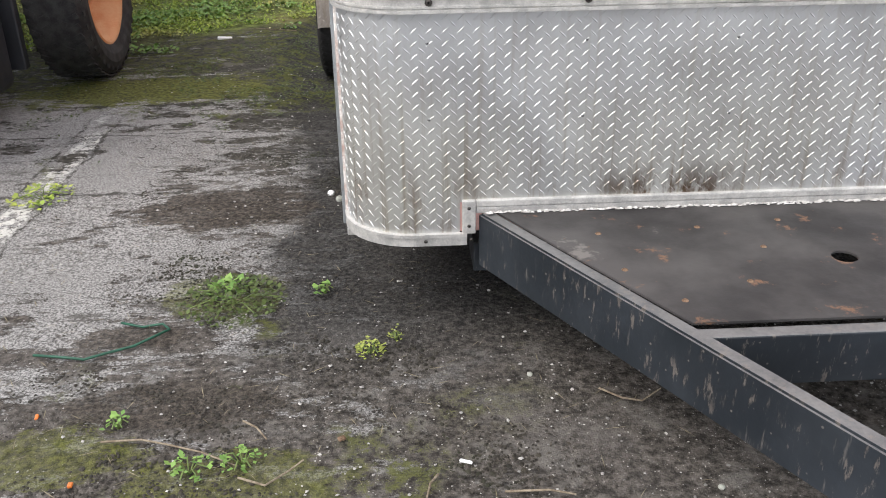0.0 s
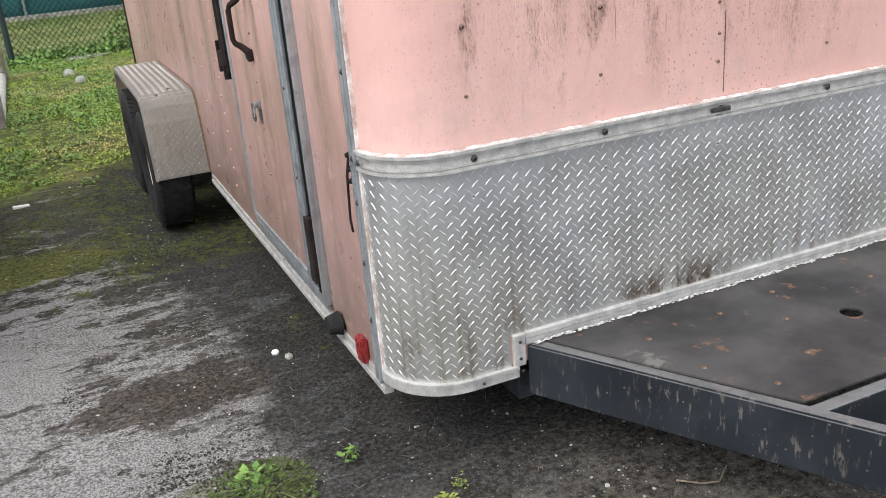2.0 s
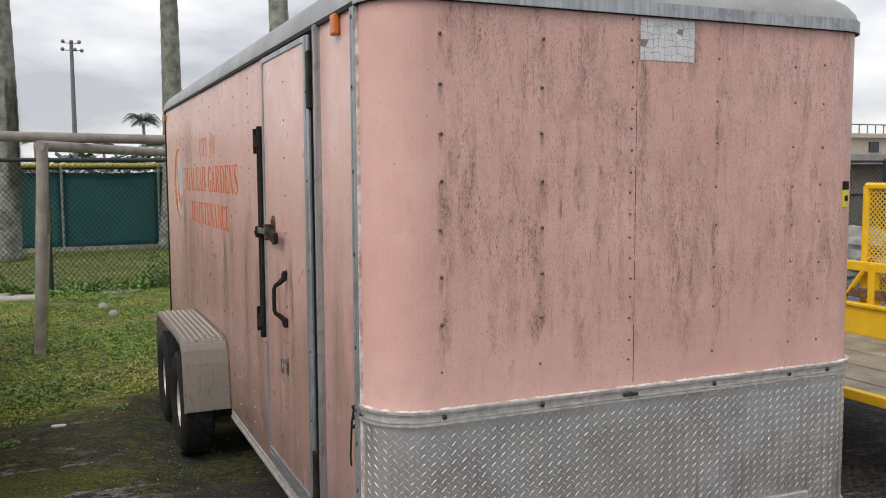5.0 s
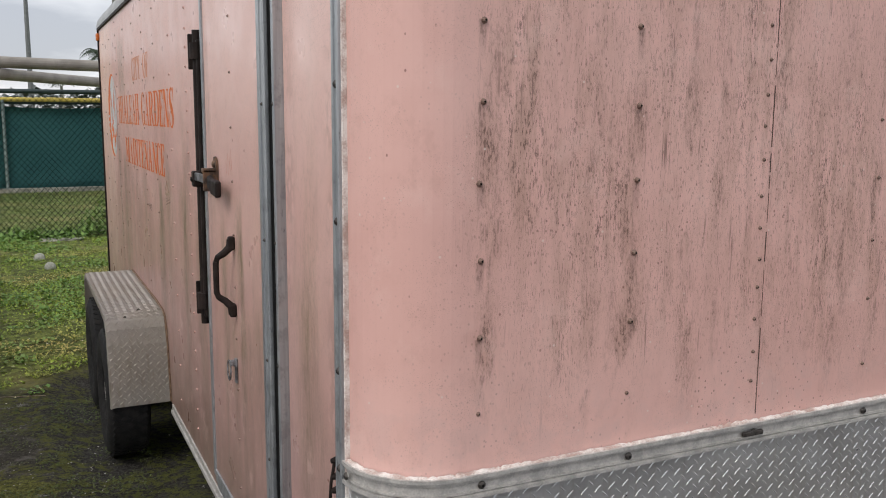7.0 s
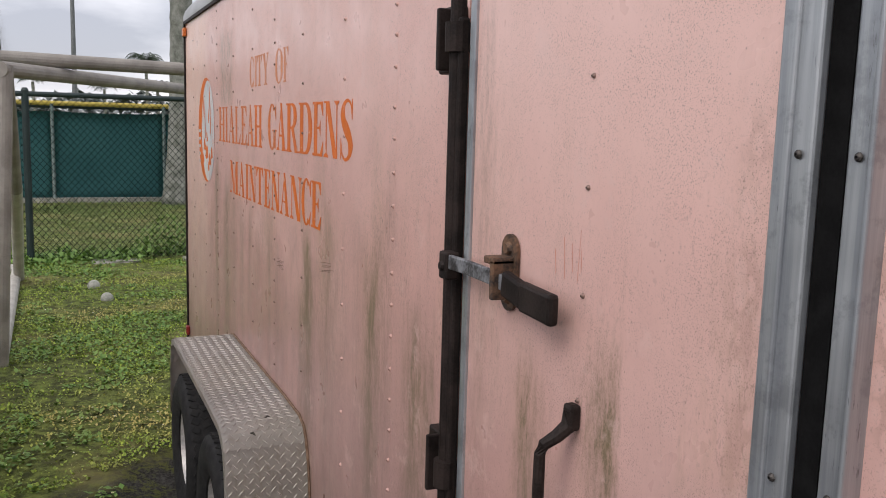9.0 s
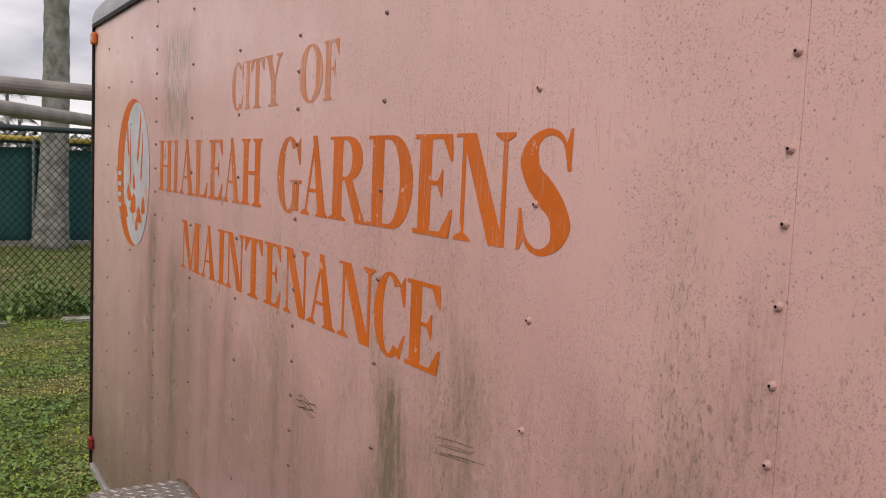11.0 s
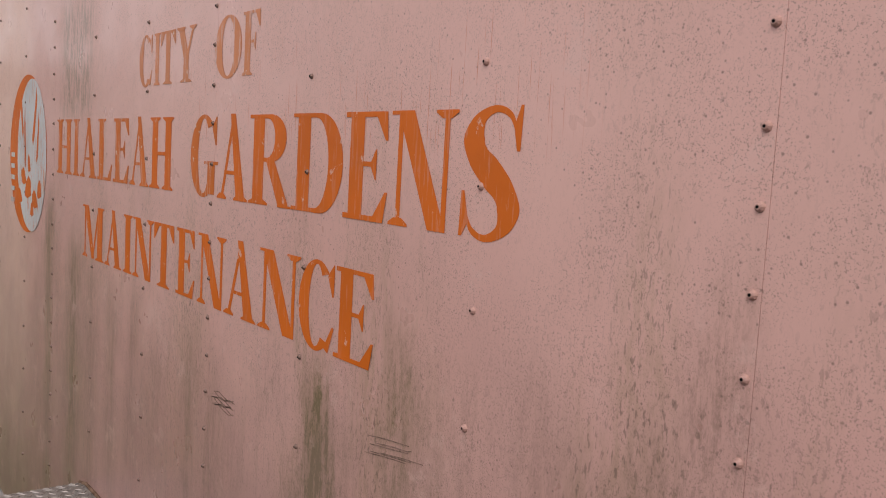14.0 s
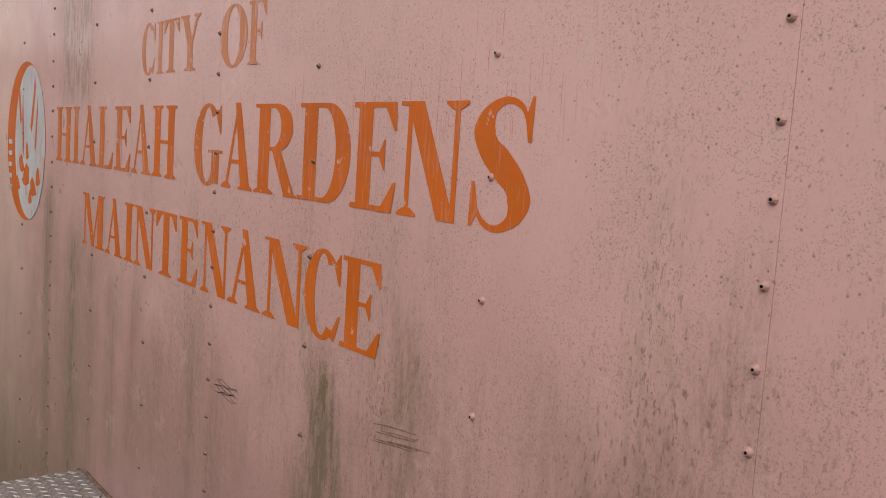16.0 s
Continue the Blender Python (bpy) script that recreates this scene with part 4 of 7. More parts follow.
def trailer_trims():
    # moulding between paint and tread plate: a band with two ribs
    bm = bmesh.new()
    extrude_path(bm, nose(0.009), ZM - 0.012, ZM + 0.036, -0.009)
    for z0, z1, off in ((0.029, 0.038, 0.020), (0.022, 0.027, 0.015), (-0.004, 0.001, 0.014), (-0.016, -0.007, 0.019)):
        extrude_path(bm, nose(off), ZM + z0, ZM + z1, -off + 0.006)
    moulding = part("moulding", bm, M_TRIM, trailer, "pale ribbed metal moulding")
    # ragged bead of old white sealant along its upper edge
    rng = random.Random(17)
    L, at = along(nose(0.003))
    vs, fs = [], []
    n = 420
    for k in range(n + 1):
        p, d, out = at(L * k / n)
        h = 0.0075 * (0.35 + 0.65 * abs(noise.noise(Vector((k * 0.21, 3, 0))))) * (1.4 if rng.random() < 0.9 else 0.5)
        w = 0.010 + 0.004 * rng.random()
        for dz, o in ((-0.002, 0.0), (-0.002, w), (h * 0.6, w * 0.8), (h, 0.0)):
            vs.append((p.x + out.x * o, p.y + out.y * o, ZM + 0.038 + dz))
    for k in range(n):
        fs += [(4 * k + i, 4 * k + i + 1, 4 * k + i + 5, 4 * k + i + 4) for i in range(3)]
    place("sealant_bead", arrays_mesh("sealant_bead", vs, fs), M_BEAD, moulding, "chalky white sealant with rusty chips")
    # foot moulding at both corners, up and over the drawbar
    L, at = along(nose(0.014))
    for side in (0, 1):
        pts = []
        k = 0
        while k <= 40:
            s = (CR * math.pi / 2 + 0.188 - SX - CR) * k / 40
            p, d, n = at(s if side == 0 else L - s)
            pts.append((p.x, p.y))
            k += 1
        if side:
            pts = pts[::-1]
        bm = bmesh.new()
        extrude_path(bm, pts, 0.312, 0.346, -0.016)
        extrude_path(bm, [(a, b - 0.004) for a, b in pts], 0.338, 0.348, -0.014)
        xn = 0.153 if side == 0 else RX + SX - 0.153
        w = 0.038 if side == 0 else -0.038
        box(bm, min(xn, xn + w), max(xn, xn + w), FY - 0.016, FY, 0.347, 0.447, 0.003)
        part("foot_moulding", bm, M_TRIM, trailer)
    bm = bmesh.new()
    box(bm, 0.192, RX + SX - 0.192, FY - 0.016, FY, 0.428, 0.448, 0.003)
    box(bm, 0.192, RX + SX - 0.192, FY - 0.013, FY, 0.408, 0.427, 0.002)
    part("base_trim", bm, M_TRIM, trailer)
    # upright strip between nose sheet and side, with a rubber line
    bm = bmesh.new()
    box(bm, SX - 0.017, SX, FY + CR + 0.004, FY + CR + 0.040, 0.30, ZT - 0.014, 0.004)
    box(bm, SX - 0.022, SX, FY + CR - 0.003, FY + CR + 0.008, 0.30, ZT - 0.014, 0.004)
    box(bm, SX - 0.021, SX, FY + CR + 0.030, FY + CR + 0.036, 0.30, ZT - 0.014, 0.003)
    box(bm, SX - 0.019, SX, FY + CR + 0.039, FY + CR + 0.047, 0.30, ZT - 0.014, 0.003)
    corner = part("corner_trim", bm, M_ALU, trailer, "ribbed blue-grey aluminium corner strip")
    bm = bmesh.new()
    rng = random.Random(41)
    n, vs, fs = 160, [], []
    for k in range(n + 1):
        z = 0.31 + (ZT - 0.35) * k / n
        w = 0.0012 + 0.0018 * abs(noise.noise(Vector((0, 4, z * 9)))) + rng.uniform(0, 0.0008)
        vs += [(SX - 0.014, FY + CR - 0.002, z), (SX - 0.010, FY + CR - 0.003 - w, z), (SX + 0.002, FY + CR - 0.003 - w * 1.3, z)]
    for k in range(n):
        fs += [(3 * k + i, 3 * k + i + 1, 3 * k + i + 4, 3 * k + i + 3) for i in range(2)]
    bm.from_mesh(arrays_mesh("corner_sealant", vs, fs))
    part("corner_sealant", bm, M_BEAD, corner, "cracked pale sealant")
    # sill rails along the side
    bm = bmesh.new()
    box(bm, SX - 0.012, SX + 0.02, FY + CR, 5.83, Z0, Z0 + 0.022, 0.003)
    box(bm, SX - 0.006, SX + 0.02, FY + CR, 5.83, Z0 + 0.024, Z0 + 0.05, 0.003)
    part("sill_rail", bm, M_TRIM, trailer)
    bm = bmesh.new()
    box(bm, SX - 0.012, SX + 0.02, 7.6, BY, Z0, Z0 + 0.03, 0.003)
    part("rear_sill_rail", bm, M_TRIM, trailer)
    bm = bmesh.new()
    box(bm, SX - 0.012, SX + 0.002, BY - 0.012, BY + 0.012, Z0, ZT, 0.004)
    part("rear_corner_trim", bm, M_BLACK, trailer)


trailer_trims()


def trailer_guard():
    P = nose(0.004)
    L, at = along(P)
    s0 = CR * math.pi / 2
    cut0, cut1 = s0 + (0.153 - SX - CR), L - s0 - (0.153 - SX - CR)
    sheets = []
    for a, b, z in ((cut0, cut1, 0.44), (0.0, cut0, 0.33), (cut1, L, 0.33)):
        n = 26
        bm = bmesh.new()
        extrude_path(bm, [tuple(at(a + (b - a) * k / n)[0]) for k in range(n + 1)], z, ZM, -0.004)
        sheets.append(part("stone_guard", bm, M_GUARD, trailer, "silver tread plate stone guard with rusty streaks at its foot"))
    guard = sheets[0]
    cells, col_pitch, pitch = [], 0.0202, 0.0333
    cols = int(L / col_pitch)
    for i in range(cols):
        s = 0.012 + i * col_pitch
        p, d, n2 = at(s)
        lo = 0.44 if cut0 < s < cut1 else 0.35
        z = 0.365 + (pitch / 2 if i % 2 else 0)
        while z < ZM - 0.02:
            if z > lo + 0.012:
                ang = radians(42 if i % 2 else 138)
                a = Vector((d.x * math.cos(ang), d.y * math.cos(ang), math.sin(ang)))
                cells.append(((p.x + n2.x * 0.0, p.y + n2.y * 0.0, z), a, (n2.x, n2.y, 0), 0.0135, 0.0044, 0.0014))
            z += pitch
    tread_bars("raised_tread", cells, guard, M_GUARD)
    return guard


guard = trailer_guard()


def trailer_drawbar():
    deck_z, bot = 0.405, 0.240
    ax, ay = 0.198, 2.905
    dx, dy = 0.488, -0.873          # direction of the drawbar in plan
    cx = (SX + RX) / 2
    length = (cx - ax) / dx
    for side in (1, -1):
        bm = bmesh.new()
        inner = Vector((-dy, dx)) * 0.052
        pts = [(ax, ay), (ax + dx * length, ay + dy * length), (ax + dx * length, ay + dy * length + 0.09), (ax + inner.x * 1.1, ay + 0.0)]
        if side < 0:
            pts = [(2 * cx - x, y) for x, y in pts][::-1]
        extrude_poly(bm, [(x, y, deck_z) for x, y in pts], (0, 0, bot - deck_z))
        bmesh.ops.recalc_face_normals(bm, faces=bm.faces)
        es = [e for e in bm.edges if e.is_manifold]
        bmesh.ops.bevel(bm, geom=es, offset=0.006, segments=2, affect="EDGES")
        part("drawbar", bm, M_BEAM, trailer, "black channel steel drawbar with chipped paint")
    bm = bmesh.new()
    y1 = 2.235
    xa = ax + dx * (ay - y1) / -dy
    box(bm, xa + 0.03, 2 * cx - xa - 0.03, 2.212, 2.252, bot + 0.035, deck_z - 0.004, 0.004)
    part("cross_member", bm, M_BEAM, trailer)
    # deck plate with a round hole, rimmed corners, small holes
    bm = bmesh.new()
    hole = (1.078, 2.55)
    out = [(ax + 0.05, 2.900), (xa + 0.035, 2.262), (2 * cx - xa - 0.035, 2.262), (2 * cx - ax - 0.05, 2.900)]
    vo = [bm.verts.new((x, y, deck_z + 0.005)) for x, y in out]
    seg = 24
    vh = [bm.verts.new((hole[0] + 0.032 * math.cos(2 * math.pi * k / seg), hole[1] + 0.032 * math.sin(2 * math.pi * k / seg), deck_z + 0.005)) for k in range(seg)]
    es = [bm.edges.new((vo[i], vo[(i + 1) % 4])) for i in range(4)] + [bm.edges.new((vh[i], vh[(i + 1) % seg])) for i in range(seg)]
    bmesh.ops.triangle_fill(bm, use_beauty=True, edges=es)
    for f in [f for f in bm.faces if (f.calc_center_median().xy - Vector(hole)).length < 0.031 and all(v in vh for v in f.verts)]:
        bm.faces.remove(f)
    got = bmesh.ops.extrude_face_region(bm, geom=bm.faces[:])
    bmesh.ops.translate(bm, vec=(0, 0, -0.006), verts=[v for v in got["geom"] if isinstance(v, bmesh.types.BMVert)])
    bmesh.ops.recalc_face_normals(bm, faces=bm.faces)
    deck = part("deck_plate", bm, M_DECK, trailer, "worn blackened steel deck plate with rust spots")
    bm = bmesh.new()
    disc(bm, (0, 0, 0), (0, 0, 1), 0.0085, 0.003, 10, 0.003)
    me = bpy.data.meshes.new("bolt")
    bm.to_mesh(me)
    bm.free()
    me.materials.append(M_RUST)
    for x, y in ((0.50, 2.73), (0.77, 2.75), (1.0, 2.78), (0.62, 2.36), (0.80, 2.44), (1.1, 2.33), (1.32, 2.7), (1.45, 2.5), (0.52, 2.52), (0.9, 2.62)):
        ob = new("bolt", me)
        ob.parent = deck
        ob.location = (x, y, deck_z + 0.005)


trailer_drawbar()


def rivet_mesh(name, r, h, material):
    bm = bmesh.new()
    disc(bm, (0, 0, 0), (0, 0, 1), r, h * 0.45, 10, r * 0.15)
    disc(bm, (0, 0, h * 0.45), (0, 0, 1), r * 0.85, h * 0.55, 10, r * 0.4)
    old = set(bm.faces)
    disc(bm, (0, 0, h * 0.9), (0, 0, 1), r * 0.3, h * 0.14, 8)
    for f in bm.faces:
        f.material_index = 0 if f in old else 1
    me = bpy.data.meshes.new(name)
    bm.to_mesh(me)
    bm.free()
    me.materials.append(material)
    me.materials.append(M_GAP)
    return me


M_GUARDSCREW = plain("dull_grey_screw", (0.16, 0.16, 0.16), (0.34, 0.34, 0.34), 60, 0.5, 0.5)
M_BRONZE = plain("brown_stained_rivet", (0.13, 0.085, 0.065), (0.30, 0.20, 0.165), 60, 0.5, 0.3)
R_SMALL, R_BIG, R_SCREW = rivet_mesh("rivet", 0.0054, 0.0052, M_BRONZE), rivet_mesh("large_rivet", 0.0062, 0.0056, M_RIVET), rivet_mesh("screw", 0.010, 0.006, M_SCREW)
R_DARK = rivet_mesh("frame_screw", 0.0055, 0.004, M_SCREW)
R_GUARD = rivet_mesh("guard_screw", 0.0046, 0.003, M_GUARDSCREW)
R_DOOR = rivet_mesh("door_rivet", 0.0046, 0.005, M_BRONZE)
R_FRONT = rivet_mesh("front_rivet", 0.0075, 0.008, M_BRONZE)
TO_FRONT, TO_SIDE = pose(0, 0, 0, 90, 0, 0), pose(0, 0, 0, 0, -90, 0)


def stud(me, name, parent, p, m):
    ob = new(name, me)
    ob.parent = parent
    ob.matrix_basis = Matrix.Translation(p) @ m
    return ob


def trailer_rivets():
    rng = random.Random(5)
    j = lambda s=0.004: rng.uniform(-s, s)
    # front studs: two bold columns, then fine seam rivets and sparse columns
    for x, big in ((0.065, True), (0.475, True)):
        for k in range(9):
            z = 1.145 + 0.1715 * k
            if z < 2.42:
                stud(R_FRONT if k > 0 else R_SMALL, "rivet", nose_skin, (x + j(), FY, z + j()), TO_FRONT)
    for k in range(17):
        stud(R_SMALL, "rivet", nose_skin, (0.872 + j(), FY, 1.115 + 0.083 * k + j(0.008)), TO_FRONT)
    for x in (1.29, 1.70, 1.86):
        for k in range(9):
            stud(R_SMALL, "rivet", nose_skin, (x + j(), FY, 1.13 + 0.168 * k + j(0.01)), TO_FRONT)
    # moulding screws
    for x in (0.07, 0.474, 0.876, 1.29, 1.70, 1.92):
        stud(R_SCREW, "screw", nose_skin, (x, FY - 0.014, ZM + 0.011), TO_FRONT)
    stud(R_SCREW, "screw", nose_skin, (SX - 0.018, FY + CR - 0.03, ZM + 0.01), TO_SIDE)
    for x, z in ((0.05, 0.328), (0.172, 0.425), (0.172, 0.372), (0.178, 0.33)):
        stud(R_DARK, "screw", guard, (x, FY - 0.018, z), TO_FRONT)
    for x in (0.068, 0.474, 0.876, 1.29, 1.7):
        for z in (0.875, 0.68):
            stud(R_GUARD, "screw", guard, (x + j(), FY - 0.004, z + j(0.01)), TO_FRONT)
    # corner strip screws
    for z in (2.42, 2.172, 1.869, 1.566, 1.22, 0.985, 0.86, 0.68, 0.5):
        stud(R_SCREW, "screw", trailer, (SX - 0.017, FY + CR + 0.019, z), TO_SIDE)
    # side studs
    vz = [2.395, 2.31, 2.235, 2.15, 2.075, 1.995, 1.893, 1.813, 1.724, 1.637, 1.549, 1.46, 1.375, 1.29, 1.2, 1.115, 1.03, 0.945, 0.86, 0.775, 0.69, 0.6, 0.51, 0.42]
    for z in vz:
        stud(R_BIG, "rivet", side_panels[1], (SX, 5.096 + j(0.002), z), TO_SIDE)
    for y, dense, p in ((5.537, 0, 2), (6.037, 0, 2), (6.478, 1, 3), (6.912, 0, 3), (7.385, 0, 3), (7.868, 1, 4), (8.29, 0, 4), (8.76, 0, 4)):
        lo = 0.80 if 5.75 < y < 7.62 else 0.3
        zz = 1.46 - 0.1735 * 6
        while zz < 2.43:
            if zz > lo:
                stud(R_BIG if y < 5.9 else R_SMALL, "rivet", side_panels[p], (SX, y + j(0.003), zz + j(0.003)), TO_SIDE)
            zz += 0.0868 if dense else 0.1735


trailer_rivets()


def trailer_door():
    y0, y1, z0, z1 = 3.720, 4.575, 0.42, 2.435
    bm = bmesh.new()
    box(bm, SX - 0.028, SX + 0.02, y0 - 0.002, y1, z0, z1, 0.004)
    door = part("door", bm, M_DOOR, trailer, "pink side door with worn black latch and grab handle")
    bm = bmesh.new()
    box(bm, SX - 0.036, SX - 0.02, 3.672, y0 + 0.004, z0, z1, 0.004)
    box(bm, SX - 0.041, SX - 0.02, 3.702, y0 + 0.006, z0, z1, 0.003)
    box(bm, SX - 0.036, SX - 0.02, y1 - 0.02, y1 + 0.004, z0, z1, 0.003)
    box(bm, SX - 0.034, SX - 0.02, y0, y1, z1 - 0.022, z1 + 0.004, 0.003)
    box(bm, SX - 0.034, SX - 0.02, y0 - 0.04, y1, z0 - 0.004, z0 + 0.022, 0.003)
    part("door_edging", bm, M_ALU, door)
    bm = bmesh.new()
    box(bm, SX - 0.022, SX + 0.019, 3.638, 3.672, z0 - 0.03, z1 + 0.008)
    box(bm, SX - 0.006, SX + 0.019, 3.68, y1 + 0.03, z1 + 0.006, z1 + 0.02)
    part("door_seal", bm, M_GAP, trailer)
    bm = bmesh.new()
    box(bm, SX - 0.024, SX + 0.004, 3.602, 3.636, z0 - 0.06, z1 + 0.03, 0.004)
    box(bm, SX - 0.029, SX + 0.004, 3.598, 3.606, z0 - 0.06, z1 + 0.03, 0.003)
    box(bm, SX - 0.008, SX + 0.004, y1 + 0.006, y1 + 0.05, z0 - 0.06, z1 + 0.02, 0.003)
    box(bm, SX - 0.020, SX + 0.004, 3.636, y1 + 0.05, z0 - 0.055, z0 - 0.03, 0.003)
    box(bm, SX - 0.014, SX + 0.004, 3.636, y1 + 0.05, z0 - 0.085, z0 - 0.057, 0.003)
    part("door_frame", bm, M_ALU, trailer)
    for z in (2.25, 0.55):
        bm = bmesh.new()
        box(bm, SX - 0.040, SX - 0.01, 3.640, 3.688, z - 0.12, z + 0.12, 0.006)
        part("hinge", bm, M_BLACK, door)
    for k in range(12):
        stud(R_DOOR, "rivet", door, (SX - 0.028, 4.13, 2.284 - 0.175 * k), TO_SIDE)
    for y, zs in ((3.69, (2.2, 1.83, 1.45, 1.1, 0.8)), (3.618, (2.2, 1.83, 1.45, 1.1))):
        for z in zs:
            stud(R_DARK, "screw", door, (SX - (0.038 if y > 3.65 else 0.026), y, z), TO_SIDE)
    # locking bar with its two guides
    bm = bmesh.new()
    tube(bm, [(SX - 0.036, 4.636, 1.005), (SX - 0.036, 4.636, 2.105)], 0.017, 12)
    box(bm, SX - 0.044, SX - 0.022, 4.606, 4.640, 1.03, 2.07, 0.006)
    bar = part("locking_bar", bm, M_BLACK, trailer, "black upright locking bar with worn paint")
    for z in (2.03, 1.095):
        bm = bmesh.new()
        box(bm, SX - 0.030, SX, 4.665, 4.752, z - 0.07, z + 0.07, 0.005)
        box(bm, SX - 0.058, SX - 0.02, 4.690, 4.704, z - 0.065, z + 0.065, 0.004)
        tube(bm, [(SX - 0.04, 4.63, z - 0.03), (SX - 0.04, 4.63, z + 0.03)], 0.026, 12)
        for dz in (-0.045, 0.045):
            disc(bm, (SX - 0.030, 4.728, z + dz), (-1, 0, 0), 0.009, 0.006, 8, 0.003)
        part("bar_guide", bm, M_BLACK, bar)
    # lever, clevis and keeper plate on the door
    zc = 1.562
    bm = bmesh.new()
    box(bm, SX - 0.076, SX - 0.045, 4.575, 4.615, zc - 0.028, zc + 0.030, 0.005)
    disc(bm, (SX - 0.076, 4.595, zc), (-1, 0, 0), 0.011, 0.006, 10, 0.003)
    part("clevis", bm, M_BLACK, bar)
    bm = bmesh.new()
    pts = [(SX - 0.066, 4.60, zc + 0.010), (SX - 0.064, 4.50, zc + 0.012), (SX - 0.062, 4.39, zc + 0.010), (SX - 0.062, 4.33, zc + 0.006)]
    for (a, b) in zip(pts, pts[1:]):
        a, b = Vector(a), Vector(b)
        m = Matrix.Translation((a + b) / 2) @ (b - a).to_track_quat("Y", "Z").to_matrix().to_4x4()
        box(bm, -0.005, 0.005, -(b - a).length / 2 - 0.004, (b - a).length / 2 + 0.004, -0.015, 0.015, 0.003, m)
    part("lever", bm, M_WORNSTEEL, bar, "bare worn steel lever")
    bm = bmesh.new()
    pts = [(SX - 0.062, 4.335, zc + 0.008), (SX - 0.066, 4.26, zc - 0.002), (SX - 0.072, 4.15, zc - 0.004)]
    for i, (a, b) in enumerate(zip(pts, pts[1:])):
        a, b = Vector(a), Vector(b)
        m = Matrix.Translation((a + b) / 2) @ (b - a).to_track_quat("Y", "Z").to_matrix().to_4x4()
        h = 0.024 + 0.003 * i
        box(bm, -0.010, 0.010, -(b - a).length / 2 - 0.005, (b - a).length / 2 + 0.005, -h, h, 0.007, m)
    part("lever_grip", bm, M_BLACK, bar, "black plastic lever grip")
    bm = bmesh.new()
    yk = 4.375
    extrude_poly(bm, [(SX - 0.030, yk + 0.030 * math.cos(a), 1.655 - 0.03 + 0.030 * math.sin(a)) for a in [math.pi * k / 8 for k in range(9)]] +
                 [(SX - 0.030, yk + 0.030 * math.cos(a), 1.51 + 0.03 + 0.030 * math.sin(a)) for a in [math.pi + math.pi * k / 8 for k in range(9)]], (-0.007, 0, 0))
    box(bm, SX - 0.080, SX - 0.032, yk - 0.020, yk + 0.020, 1.60, 1.614, 0.003)
    box(bm, SX - 0.080, SX - 0.032, yk - 0.020, yk - 0.006, 1.535, 1.61, 0.003)
    for z in (1.628, 1.535):
        disc(bm, (SX - 0.037, yk, z), (-1, 0, 0), 0.013, 0.008, 10, 0.004)
    bmesh.ops.recalc_face_normals(bm, faces=bm.faces)
    part("keeper_plate", bm, M_DARKRUST, door, "rusty latch keeper plate")
    # grab handle
    bm = bmesh.new()
    x0 = SX - 0.030
    yh = 4.13
    path = [(x0 - 0.012, yh, 1.395), (x0 - 0.014, yh, 1.368), (x0 - 0.032, yh + 0.006, 1.350), (x0 - 0.052, yh + 0.012, 1.336), (x0 - 0.058, yh + 0.014, 1.320), (x0 - 0.058, yh + 0.014, 1.27),
            (x0 - 0.058, yh + 0.014, 1.220), (x0 - 0.052, yh + 0.012, 1.204), (x0 - 0.032, yh + 0.006, 1.190), (x0 - 0.014, yh, 1.172), (x0 - 0.012, yh, 1.145)]
    tube(bm, path, 0.013, 10, radii=[0.012, 0.014, 0.012, 0.0105, 0.010, 0.010, 0.010, 0.0105, 0.012, 0.014, 0.012])
    box(bm, x0 - 0.02, x0 + 0.002, yh - 0.013, yh + 0.013, 1.36, 1.405, 0.006)
    box(bm, x0 - 0.02, x0 + 0.002, yh - 0.013, yh + 0.013, 1.135, 1.18, 0.006)
    part("grab_handle", bm, M_BLACK, door, "black cast grab handle", smooth=False)
    bm = bmesh.new()
    box(bm, x0 - 0.006, x0 + 0.002, 4.128, 4.150, 0.905, 0.99, 0.003)
    box(bm, x0 - 0.022, x0, 4.131, 4.148, 0.965, 0.985, 0.003)
    tube(bm, [(x0 - 0.02, 4.165 + 0.024 * math.cos(a), 0.945 + 0.034 * math.sin(a)) for a in [2 * math.pi * k / 14 for k in range(15)]], 0.003, 6)
    part("hasp_ring", bm, M_WORNSTEEL, door, "small dark hasp with a wire ring")


trailer_door()


